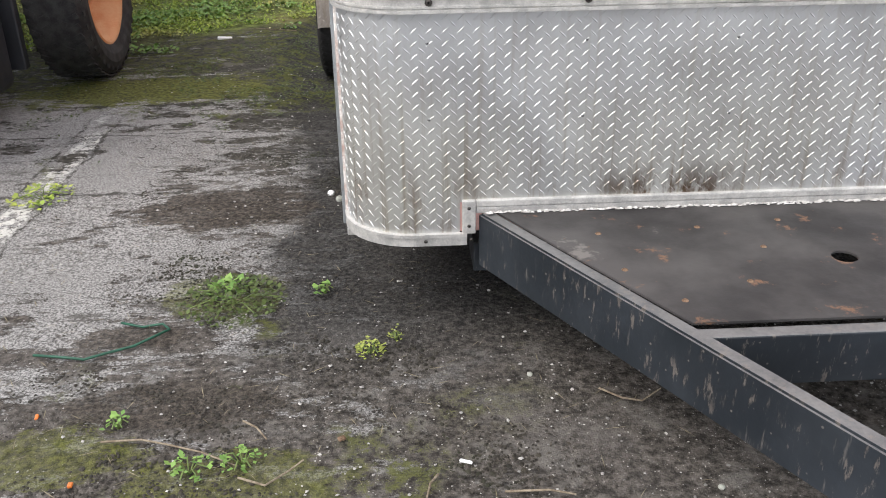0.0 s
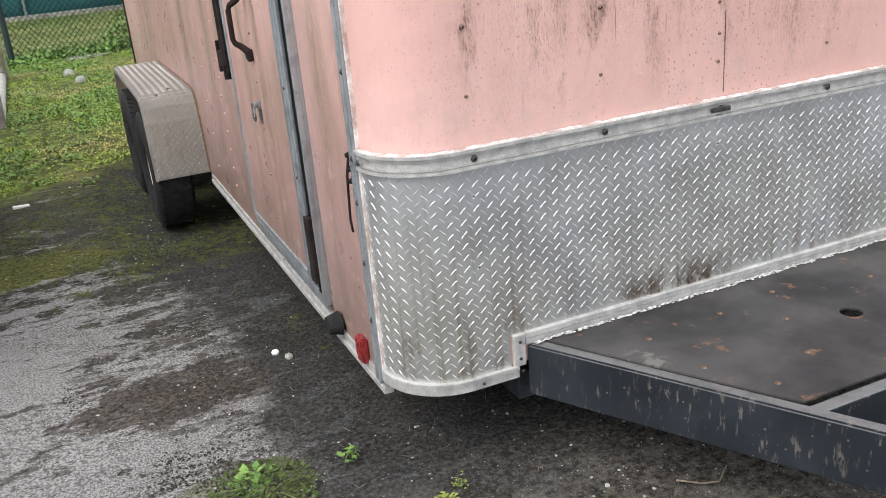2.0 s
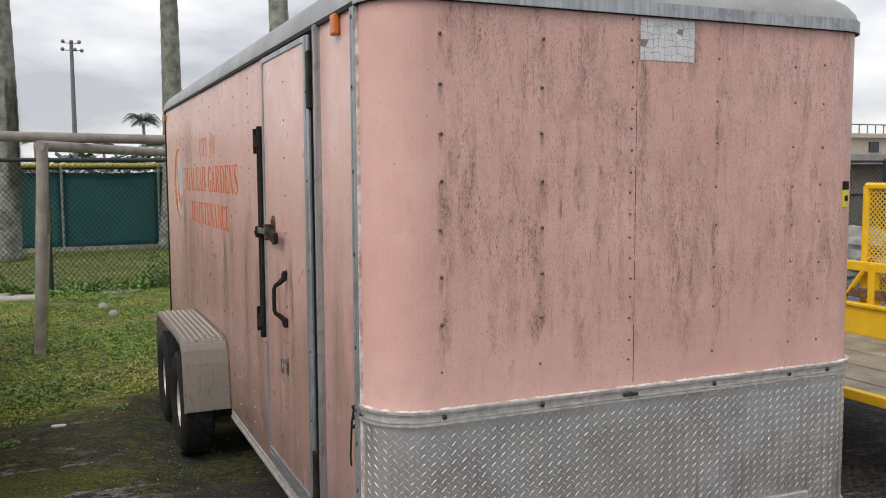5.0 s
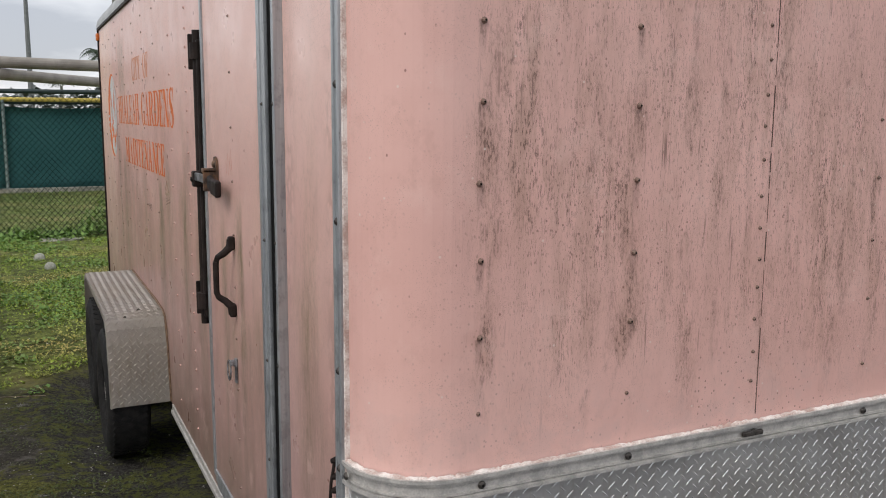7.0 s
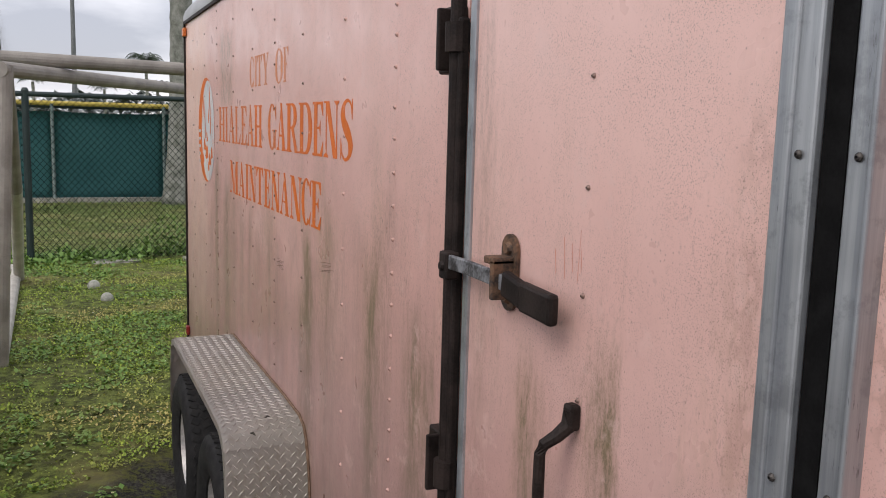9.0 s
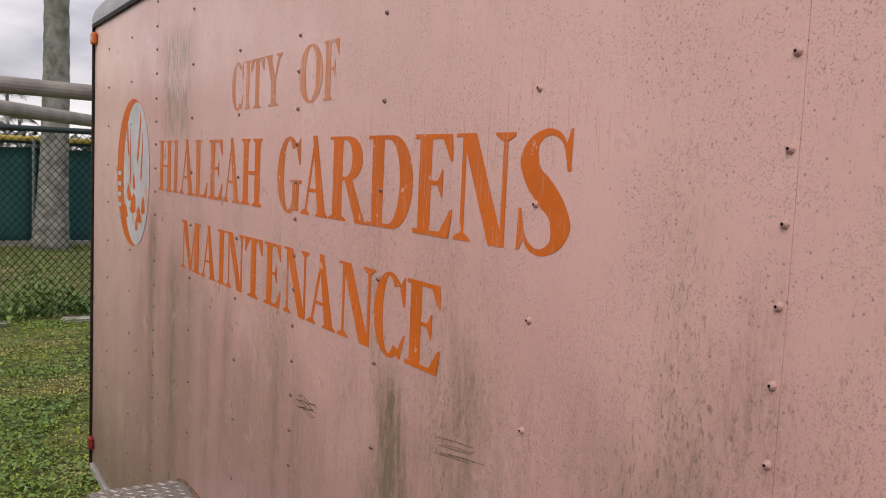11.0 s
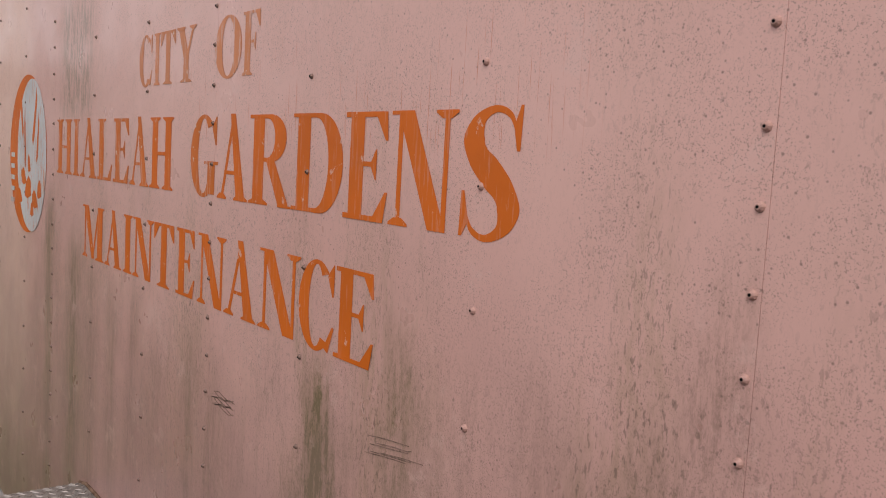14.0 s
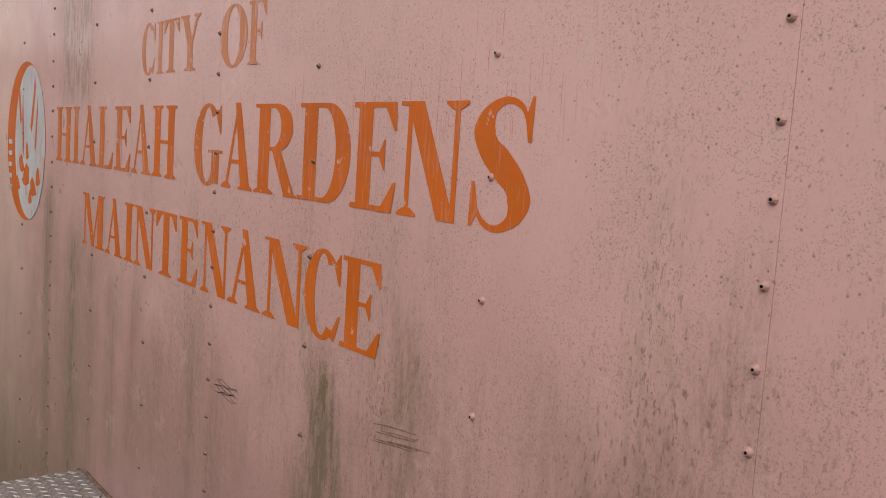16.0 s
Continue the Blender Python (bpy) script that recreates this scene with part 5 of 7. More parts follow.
def scratches():
    """Thin scrapes in the paint: rubbed-out lettering on the door, dark scuffs under the words."""
    rng = random.Random(23)

    def strip(parent, x, pts, w, material, label):
        bm = bmesh.new()
        k = len(pts)
        edge = [(x, y, z + w * (0.3 + 0.7 * math.sin(math.pi * (i + 0.5) / k))) for i, (y, z) in enumerate(pts)]
        extrude_poly(bm, [(x, y, z - w * 0.3) for y, z in pts] + edge[::-1], (-0.0004, 0, 0))
        bmesh.ops.recalc_face_normals(bm, faces=bm.faces)
        part("scratch", bm, material, parent, label)

    door = next(c for c in trailer.children if c.name == "door")
    for y, z0, z1 in ((4.218, 1.605, 1.650), (4.190, 1.60, 1.675), (4.166, 1.615, 1.665), (4.150, 1.60, 1.69), (4.140, 1.62, 1.66)):
        bm = bmesh.new()
        a = rng.uniform(-0.006, 0.006)
        extrude_poly(bm, [(SX - 0.0282, y + 0.0008, z0), (SX - 0.0282, y - 0.0008, z0 + 0.004), (SX - 0.0282, y + a - 0.0006, z1), (SX - 0.0282, y + a + 0.0006, z1 - 0.006)], (-0.0004, 0, 0))
        bmesh.ops.recalc_face_normals(bm, faces=bm.faces)
        part("scratch", bm, M_SCRAPE, door, "faint orange scratch")
    for k in range(7):
        y = 6.45 - rng.uniform(0, 0.05)
        strip(side_panels[2], SX - 0.0004, [(y - 0.026 * i, 1.300 - 0.005 * k + 0.005 * math.sin(i * 1.7 + k * 2.1)) for i in range(5)], 0.0022, M_SCUFF, "dark scuff")
    for k in range(6):
        y, z = 5.80 - rng.uniform(0, 0.05), 1.350 + 0.006 * k
        strip(side_panels[2], SX - 0.0004, [(y - rng.uniform(0.024, 0.032) * i, z + 0.004 * i) for i in range(5)], 0.0016, M_SCUFF, "dark scuff")


M_SCRAPE = plain("rubbed_orange_scratch", (0.62, 0.27, 0.19), (0.67, 0.35, 0.28), 60, 0.6)
M_SCUFF = plain("dark_rubbed_scuff", (0.16, 0.105, 0.075), (0.34, 0.22, 0.18), 90, 0.7)
scratches()


def trailer_fender():
    # profile in the side view: down at both ends, flat over the wheels
    prof = [(5.865, 0.315), (5.885, 0.45), (5.915, 0.62), (5.945, 0.70), (5.985, 0.745), (6.05, 0.765), (6.3, 0.77), (6.9, 0.765), (7.40, 0.762), (7.47, 0.745), (7.52, 0.70), (7.55, 0.6), (7.58, 0.33)]
    xo, xi = SX - 0.30, SX
    bm = bmesh.new()
    for s, t in ((0.0, 0.0),):
        outer = [[bm.verts.new((x, y, z)) for x in (xi, xo + 0.02, xo)] for y, z in prof]
        for r in outer:
            r[2].co.z -= 0.006
        for a, b in zip(outer, outer[1:]):
            for k in range(2):
                bm.faces.new((a[k], a[k + 1], b[k + 1], b[k]))
        lip = [bm.verts.new((xo - 0.002, y + (0.022 if i < 5 else (-0.022 if i > 8 else 0)), z - (0.028 if 3 < i < 10 else 0.006))) for i, (y, z) in enumerate(prof)]
        for i in range(len(prof) - 1):
            bm.faces.new((outer[i][2], lip[i], lip[i + 1], outer[i + 1][2]))
    got = bmesh.ops.solidify(bm, geom=bm.faces[:], thickness=0.004)
    bmesh.ops.recalc_face_normals(bm, faces=bm.faces)
    fender = part("fender", bm, M_FENDER, trailer, "dull grey tread plate fender over tandem wheels")
    bm = bmesh.new()
    tube(bm, [(SX - 0.004, y, z + 0.003) for y, z in prof], 0.005, 6)
    part("weld_bead", bm, M_RUST, fender, "dark rusty weld along the body")
    L, at = along(prof)
    cells, pitch = [], 0.0375
    row = 0
    s = 0.02
    while s < L - 0.02:
        for c in range(15):
            x = xi - 0.018 - c * 0.0191
            ang = radians(45 if c % 2 else 135)
            off = pitch / 2 if c % 2 else 0
            q, dq, _ = at(min(s + off, L - 0.01))
            nq = Vector((0, -dq.y, dq.x))
            aq = Vector((-math.cos(ang), dq.x * math.sin(ang), dq.y * math.sin(ang)))
            o = Vector((x, q.x, q.y)) + nq * 0.0005
            cells.append((tuple(o), tuple(aq), tuple(nq), 0.0138, 0.0050, 0.0024))
        s += pitch
    tread_bars("raised_tread", cells, fender, M_FENDER)
    bm = bmesh.new()
    for (ya, za), (yb, zb) in zip(prof, prof[1:]):
        tube(bm, [(xi - 0.004, ya, za), (xi - 0.004, yb, zb)], 0.006, 6)
    part("fender_edge", bm, M_RUST, fender)


trailer_fender()


def lathe(bm, prof, centre, axis, seg=36):
    """Turns a profile of (distance along the axis, radius) round the x axis at centre."""
    rings = []
    for a, r in prof:
        rings.append([bm.verts.new((centre[0] + a, centre[1] + r * math.cos(2 * math.pi * k / seg), centre[2] + r * math.sin(2 * math.pi * k / seg))) for k in range(seg)])
    for a, b in zip(rings, rings[1:]):
        for k in range(seg):
            bm.faces.new((a[k], a[(k + 1) % seg], b[(k + 1) % seg], b[k]))
    return rings


def wheel(parent, centre, r, w, rim_r, rim_mat, tread=28, dish=0.05):
    """A wheel whose outer face looks to -x; centre is the middle of the tyre."""
    bm = bmesh.new()
    h = w / 2
    lathe(bm, [(-h * 0.80, rim_r), (-h * 0.97, rim_r + (r - rim_r) * 0.3), (-h, rim_r + (r - rim_r) * 0.6), (-h * 0.93, r - 0.030), (-h * 0.82, r - 0.008), (-h * 0.6, r), (h * 0.6, r), (h * 0.82, r - 0.008), (h * 0.93, r - 0.03), (h, rim_r + (r - rim_r) * 0.6), (h * 0.8, rim_r), (-h * 0.80, rim_r)], centre, 0, 44)
    tb = bmesh.new()
    for k in range(tread * 2):
        a = 2 * math.pi * k / (tread * 2)
        for j, off in enumerate((-0.62, -0.22, 0.22, 0.62)):
            m = Matrix.Translation((centre[0] + off * h, centre[1], centre[2])) @ Matrix.Rotation(a + j * 0.05, 4, "X") @ Matrix.Translation((0, 0, r + 0.001)) @ Matrix.Rotation(0.5 if j % 2 else -0.5, 4, "Z")
            box(tb, -h * 0.15, h * 0.15, -r * 0.036, r * 0.036, -0.004, 0.0018, 0, m)
    bmesh.ops.recalc_face_normals(bm, faces=bm.faces)
    wh = part("wheel", bm, M_RUBBER, parent, "wheel with a worn black rubber tyre", smooth=False)
    part("tread", tb, M_RUBBER, wh, kind="stuff")
    for p in wh.data.polygons:
        p.use_smooth = len(p.vertices) == 4 and p.area > 0.0009
    bm = bmesh.new()
    rings = lathe(bm, [(-h * 0.70, rim_r + 0.012), (-h * 0.72, rim_r), (-h * 0.5, rim_r - 0.012), (-h * 0.5 + dish, rim_r * 0.72), (-h * 0.55 + dish, rim_r * 0.42), (-h * 0.8 + dish, rim_r * 0.36), (-h * 0.82 + dish, rim_r * 0.05)], centre, 0, 32)
    bm.faces.new(rings[-1])
    for k in range(5):
        a = 2 * math.pi * k / 5
        disc(bm, (centre[0] - h * 0.55 + dish, centre[1] + rim_r * 0.56 * math.cos(a), centre[2] + rim_r * 0.56 * math.sin(a)), (-1, 0, 0), 0.012, 0.012, 6)
    bmesh.ops.recalc_face_normals(bm, faces=bm.faces)
    part("rim", bm, rim_mat, wh, smooth=False)
    return wh


for yc in (6.245, 7.11):
    wheel(trailer, (SX - 0.205, yc, 0.295), 0.35, 0.22, 0.185, M_TRIM)
bm_axle = bmesh.new()
for yc in (6.245, 7.11):
    tube(bm_axle, [(SX + 0.02, yc, 0.295), (RX - 0.02, yc, 0.345)], 0.035, 10)
box(bm_axle, SX + 0.36, SX + 0.42, 2.95, BY, 0.20, 0.29)
box(bm_axle, RX - 0.42, RX - 0.36, 2.95, BY, 0.20, 0.29)
part("running_gear", bm_axle, M_BEAM, trailer)
for yc in (6.245, 7.11):
    bm = bmesh.new()
    h = 0.1
    lathe(bm, [(-0.1, 0.19), (-0.1, 0.33), (-0.06, 0.345), (0.06, 0.345), (0.1, 0.33), (0.1, 0.19), (-0.1, 0.19)], (RX + 0.185, yc, 0.345), 0, 28)
    bmesh.ops.recalc_face_normals(bm, faces=bm.faces)
    part("far_tyre", bm, M_RUBBER, trailer)


def trailer_small_parts():
    for p, s, mat, label in (((SX, 3.335, 2.425), (0.028, 0.030, 0.040), M_AMBER, "orange clearance lamp"), ((SX, 9.085, 2.405), (0.026, 0.030, 0.028), M_AMBER, "faded orange clearance lamp"),
                             ((SX, 9.085, 0.405), (0.026, 0.03, 0.03), M_REDLENS, "red clearance lamp")):
        bm = bmesh.new()
        box(bm, p[0] - s[0], p[0] - 0.002, p[1] - s[1], p[1] + s[1], p[2] - s[2], p[2] + s[2], 0.008)
        part("clearance_lamp", bm, mat, trailer, label)
    bm = bmesh.new()
    extrude_poly(bm, [(SX - 0.001, 3.235, 0.385), (SX - 0.001, 3.295, 0.385), (SX - 0.001, 3.295, 0.33), (SX - 0.001, 3.285, 0.30), (SX - 0.001, 3.235, 0.30)], (-0.026, 0, 0))
    bmesh.ops.recalc_face_normals(bm, faces=bm.faces)
    bmesh.ops.bevel(bm, geom=bm.edges[:], offset=0.006, segments=2, affect="EDGES")
    part("side_reflector", bm, M_REDLENS, trailer, "red side marker")
    bm = bmesh.new()
    disc(bm, (SX - 0.01, 3.50, 0.335), (-1, 0, 0), 0.042, 0.045, 20, 0.012)
    part("rubber_bumper", bm, M_RUBBER, trailer, "round black rubber door bumper", smooth=False)
    bm = bmesh.new()
    tube(bm, [(SX - 0.012, 3.165, 0.99), (SX - 0.022, 3.168, 0.93), (SX - 0.024, 3.174, 0.86), (SX - 0.022, 3.190, 0.79), (SX - 0.016, 3.200, 0.75)], 0.0042, 6)
    for z in (0.985, 0.945, 0.91):
        disc(bm, (SX - 0.010, 3.166, z), (-1, 0, 0), 0.010, 0.012, 8, 0.004)
    part("door_holdback", bm, M_BLACK, trailer, "bent black wire holdback")
    bm = bmesh.new()
    for z in (1.0,):
        box(bm, 0.838, 0.905, FY - 0.0225, FY - 0.012, ZM + 0.004, ZM + 0.016, 0.002)
    part("moulding_splice", bm, M_SCREW, trailer)
    # peeling white sticker: many curled flakes
    rng = random.Random(3)
    x0, x1, z0, z1 = 0.905, 1.165, 2.292, 2.452
    nx, nz = 9, 6
    gx = [[(x0 + (x1 - x0) * (i + (rng.uniform(-0.32, 0.32) if 0 < i < nx else 0)) / nx, z0 + (z1 - z0) * (k + (rng.uniform(-0.32, 0.32) if 0 < k < nz else 0)) / nz) for k in range(nz + 1)] for i in range(nx + 1)]
    bm = bmesh.new()
    box(bm, x0 + 0.003, x1 - 0.003, FY - 0.0006, FY + 0.001, z0 + 0.003, z1 - 0.003)
    sticker = part("sticker", bm, M_STAINBACK, trailer, "cracked white sticker with flaking pieces")
    for i in range(nx):
        for k in range(nz):
            if rng.random() < 0.05:
                continue
            quad = [gx[i][k], gx[i + 1][k], gx[i + 1][k + 1], gx[i][k + 1]]
            cx, cz = sum(q[0] for q in quad) / 4, sum(q[1] for q in quad) / 4
            bm = bmesh.new()
            extrude_poly(bm, [(cx + (a - cx) * 0.94, FY - 0.0008 - rng.uniform(0, 0.002), cz + (b - cz) * 0.94) for a, b in quad], (0, -0.0008, 0))
            bmesh.ops.recalc_face_normals(bm, faces=bm.faces)
            part("flake", bm, M_STICKER, sticker)
    # small yellow plate with a black head on the far front corner
    a0 = 1.5 * math.pi + 0.16
    bm = bmesh.new()
    pts = [(RX - CR + (CR + 0.003) * math.cos(a0 + 0.05 * k), FY + CR + (CR + 0.003) * math.sin(a0 + 0.05 * k)) for k in range(7)]
    extrude_path(bm, pts, 1.70, 1.775, -0.002)
    tag = part("tag_plate", bm, M_TAG, trailer, "small yellow sticker with a black head")
    bm = bmesh.new()
    extrude_path(bm, pts, 1.778, 1.815, -0.002)
    part("tag_head", bm, M_BLACK, tag)
    bm = bmesh.new()
    pts2 = [(RX - CR + (CR + 0.005) * math.cos(a0 + 0.08 + 0.03 * k), FY + CR + (CR + 0.005) * math.sin(a0 + 0.08 + 0.03 * k)) for k in range(6)]
    extrude_path(bm, pts2, 1.728, 1.752, -0.0015)
    part("tag_writing", bm, M_BLACK, tag)


M_STICKER = plain("cracked_white_sticker", (0.60, 0.63, 0.65), (0.74, 0.76, 0.77), 20, 0.6)
M_STAINBACK = plain("grey_sticker_glue", (0.20, 0.18, 0.16), (0.40, 0.36, 0.32), 40, 0.8)
M_TAG = plain("yellow_tag", (0.72, 0.60, 0.04), (0.80, 0.68, 0.08), 30, 0.5)
trailer_small_parts()


# ---- lettering ----
def ring(a0, a1, T, t, n=26):
    """A ring with thick flanks T and thin crowns t, from angle a0 to a1 (degrees)."""
    o, i = [], []
    for k in range(n + 1):
        a = radians(a0 + (a1 - a0) * k / n)
        o.append((0.5 + 0.5 * math.cos(a), 0.5 + 0.52 * math.sin(a)))
        i.append((0.5 + (0.5 - T) * math.cos(a), 0.5 + (0.52 - t) * math.sin(a)))
    return o + i[::-1]


def rect(u0, u1, v0, v1):
    return [(u0, v0), (u1, v0), (u1, v1), (u0, v1)]


def serif(u0, u1, v):
    """A bracketed serif over u0..u1 at the foot (v 0) or head (v 1)."""
    s = 1 if v == 0 else -1
    c = (u0 + u1) / 2
    q = (u1 - u0) * 0.2
    return [(u0, v), (u1, v), (u1, v + 0.022 * s), (c + q, v + 0.07 * s), (c - q, v + 0.07 * s), (u0, v + 0.022 * s)]


def stroke(pts, n=8):
    """A band along (u, v, half width in u, half width in v) points, smoothed."""
    out = []
    P = [pts[0], *pts, pts[-1]]
    for i in range(1, len(P) - 2):
        for k in range(n):
            t = k / n
            out.append(tuple(0.5 * (2 * b + (c - a) * t + (2 * a - 5 * b + 4 * c - d) * t * t + (3 * b - a - 3 * c + d) * t ** 3) for a, b, c, d in zip(P[i - 1], P[i], P[i + 1], P[i + 2])))
    out.append(pts[-1])
    left, right = [], []
    for i, p in enumerate(out):
        a, b = out[max(i - 1, 0)], out[min(i + 1, len(out) - 1)]
        dx, dy = b[0] - a[0], b[1] - a[1]
        l = math.hypot(dx, dy) or 1
        left.append((p[0] - dy / l * p[2], p[1] + dx / l * p[3]))
        right.append((p[0] + dy / l * p[2], p[1] - dx / l * p[3]))
    return left + right[::-1]


def bowl(u0, u1, v0, v1, T, t, n=16):
    o = [(u0, v0)] + [(u0 + (u1 - u0) * (0.35 + 0.65 * math.cos(a)), (v0 + v1) / 2 + (v1 - v0) / 2 * math.sin(a)) for a in (-math.pi / 2 + math.pi * k / n for k in range(n + 1))] + [(u0, v1)]
    i = [(u0, v0 + t)] + [(u0 + (u1 - T - u0) * (0.35 + 0.65 * math.cos(a)), (v0 + v1) / 2 + ((v1 - v0) / 2 - t) * math.sin(a)) for a in (-math.pi / 2 + math.pi * k / n for k in range(n + 1))] + [(u0, v1 - t)]
    return o + i[::-1]


def glyph(ch):
    th = 0.05
    if ch == "I":
        return [rect(0.22, 0.78, 0, 1), serif(0, 1, 0), serif(0, 1, 1)]
    if ch == "H":
        return [rect(0.10, 0.34, 0, 1), rect(0.66, 0.90, 0, 1), rect(0.33, 0.67, 0.47, 0.52), serif(0, 0.44, 0), serif(0, 0.44, 1), serif(0.56, 1, 0), serif(0.56, 1, 1)]
    if ch == "A":
        return [[(0.12, 0), (0.20, 0), (0.52, 0.92), (0.47, 1.0)], [(0.40, 1.02), (0.56, 1.02), (0.92, 0), (0.64, 0)], rect(0.24, 0.68, 0.30, 0.345), serif(0, 0.32, 0), serif(0.56, 1, 0)]
    if ch == "L":
        return [rect(0.12, 0.42, 0, 1), serif(0, 0.55, 1), rect(0.0, 0.92, 0, th), [(0.72, 0.05), (0.92, 0.0), (1.0, 0.27), (0.95, 0.27)]]
    if ch in "EF":
        g = [rect(0.12, 0.44, 0, 1), rect(0.0, 0.92, 1 - th, 1), [(0.72, 0.95), (0.94, 1.0), (0.97, 0.74), (0.92, 0.74)], rect(0.43, 0.72, 0.50, 0.545), [(0.60, 0.52), (0.72, 0.66), (0.74, 0.66), (0.74, 0.38), (0.72, 0.38)]]
        return g + ([rect(0.0, 0.92, 0, th), [(0.70, 0.05), (0.92, 0.0), (1.0, 0.28), (0.95, 0.28)]] if ch == "E" else [serif(0, 0.58, 0)])
    if ch == "T":
        return [rect(0.36, 0.64, 0, 1), rect(0.02, 0.98, 1 - th, 1), [(0.0, 0.74), (0.05, 0.74), (0.26, 0.95), (0.02, 1)], [(1.0, 0.74), (0.95, 0.74), (0.74, 0.95), (0.98, 1)], serif(0.2, 0.8, 0)]
    if ch == "Y":
        return [rect(0.38, 0.64, 0, 0.47), [(0.08, 1), (0.36, 1), (0.64, 0.45), (0.38, 0.45)], [(0.80, 1), (0.90, 1), (0.60, 0.44), (0.53, 0.47)], serif(0.22, 0.80, 0), serif(0, 0.46, 1), serif(0.66, 1, 1)]
    if ch == "O":
        return [ring(0, 180, 0.27, 0.045), ring(180, 360, 0.27, 0.045)]
    if ch in "CG":
        g = [ring(48, 312, 0.29, 0.05, 36), [(0.84, 0.90), (0.95, 1.0), (0.97, 1.0), (0.97, 0.64), (0.93, 0.64), (0.80, 0.86)]]
        return g + ([[(0.74, 0.05), (0.86, 0.0), (1.0, 0.30), (0.95, 0.31)]] if ch == "C" else [rect(0.66, 0.92, 0.03, 0.42), serif(0.54, 1.04, 0.42) and rect(0.54, 1.04, 0.40, 0.44), [(0.6, 0.0), (0.68, 0.0), (0.68, 0.1)]])
    if ch == "R":
        return [rect(0.10, 0.36, 0, 1), serif(0, 0.48, 0), bowl(0.34, 0.88, 0.48, 1.0, 0.26, 0.045), rect(0.0, 0.2, 0.96, 1), [(0.42, 0.50), (0.62, 0.50), (0.98, 0.0), (0.74, 0.0)], rect(0.72, 1.02, 0, 0.025)]
    if ch == "D":
        return [rect(0.10, 0.36, 0, 1), bowl(0.34, 1.0, 0, 1.0, 0.27, 0.045), rect(0.0, 0.2, 0.96, 1), rect(0.0, 0.2, 0, 0.04)]
    if ch == "N":
        return [rect(0.12, 0.19, 0, 0.97), [(0.10, 1), (0.36, 1), (0.90, 0), (0.64, 0)], rect(0.83, 0.90, 0.0, 1), serif(0, 0.32, 0), rect(0.0, 0.2, 0.965, 1), serif(0.70, 1.02, 1)]
    if ch == "M":
        return [rect(0.09, 0.14, 0, 0.97), [(0.06, 1), (0.28, 1), (0.56, 0.02), (0.44, 0.0)], [(0.72, 1), (0.78, 1), (0.52, 0.0), (0.47, 0.04)], rect(0.70, 0.92, 0, 1), serif(0, 0.24, 0), serif(0.62, 1, 0), rect(0.0, 0.12, 0.965, 1), rect(0.86, 1, 0.965, 1)]
    if ch == "S":
        body = stroke([(0.90, 0.80, 0.02, 0.02), (0.78, 0.945, 0.03, 0.025), (0.54, 0.995, 0.05, 0.028), (0.29, 0.92, 0.13, 0.045), (0.190, 0.765, 0.180, 0.06), (0.29, 0.62, 0.195, 0.10), (0.50, 0.505, 0.195, 0.125),
                       (0.71, 0.385, 0.195, 0.10), (0.815, 0.24, 0.180, 0.06), (0.72, 0.085, 0.13, 0.045), (0.46, 0.005, 0.05, 0.028), (0.22, 0.055, 0.03, 0.025), (0.09, 0.20, 0.02, 0.02)])
        return [body, [(0.93, 1.02), (0.97, 1.02), (0.95, 0.68), (0.90, 0.68), (0.84, 0.86)], [(0.05, 0.0), (0.0, 0.0), (0.02, 0.36), (0.07, 0.36), (0.16, 0.12)]]
    return []


def letter(ch, ya, yb, z0, z1, material, parent):
    bm = bmesh.new()
    w = ya - yb
    for k, poly in enumerate(glyph(ch)):
        pts = [(SX - 0.0004 - 0.00010 * k, ya - u * w, z0 + v * (z1 - z0) + 0.0034 * max(0.0, 7.3 - ya)) for u, v in poly]
        extrude_poly(bm, pts, (-0.0003, 0, 0))
    bmesh.ops.recalc_face_normals(bm, faces=bm.faces)
    return part("letter", bm, material, parent)


def lettering():
    lines = (("CITY OF", 1.992, 2.122, M_LETTERPALE, ((6.985, 6.885), (6.872, 6.828), (6.825, 6.722), (6.715, 6.592), (6.48, 6.342), (6.337, 6.253))),
             ("HIALEAH GARDENS", 1.731, 1.911, M_LETTER, ((7.822, 7.634), (7.620, 7.548), (7.535, 7.358), (7.352, 7.205), (7.195, 7.055), (7.050, 6.895), (6.888, 6.720), (6.607, 6.452), (6.448, 6.292), (6.287, 6.102), (6.097, 5.911), (5.905, 5.769), (5.764, 5.596), (5.580, 5.452))),
             ("MAINTENANCE", 1.484, 1.645, M_LETTER, ((7.493, 7.270), (7.262, 7.105), (7.090, 7.015), (7.007, 6.848), (6.843, 6.698), (6.681, 6.563), (6.545, 6.390), (6.393, 6.232), (6.222, 6.050), (6.050, 5.918), (5.916, 5.789))))
    for text, z0, z1, mat, spans in lines:
        words = text.split()
        i = 0
        for wd in words:
            for ch in wd:
                ya, yb = spans[i]
                tagged(letter(ch, ya, yb, z0, z1, M_LETTERWORN if mat is M_LETTER and (ya > 7.0 or ch == "G") and z1 > 1.7 else mat, side_panels[3 if ya > 6.47 else 2]), "scuffed faded orange letter" if mat is M_LETTERPALE else "orange vinyl serif letter")
                i += 1


lettering()


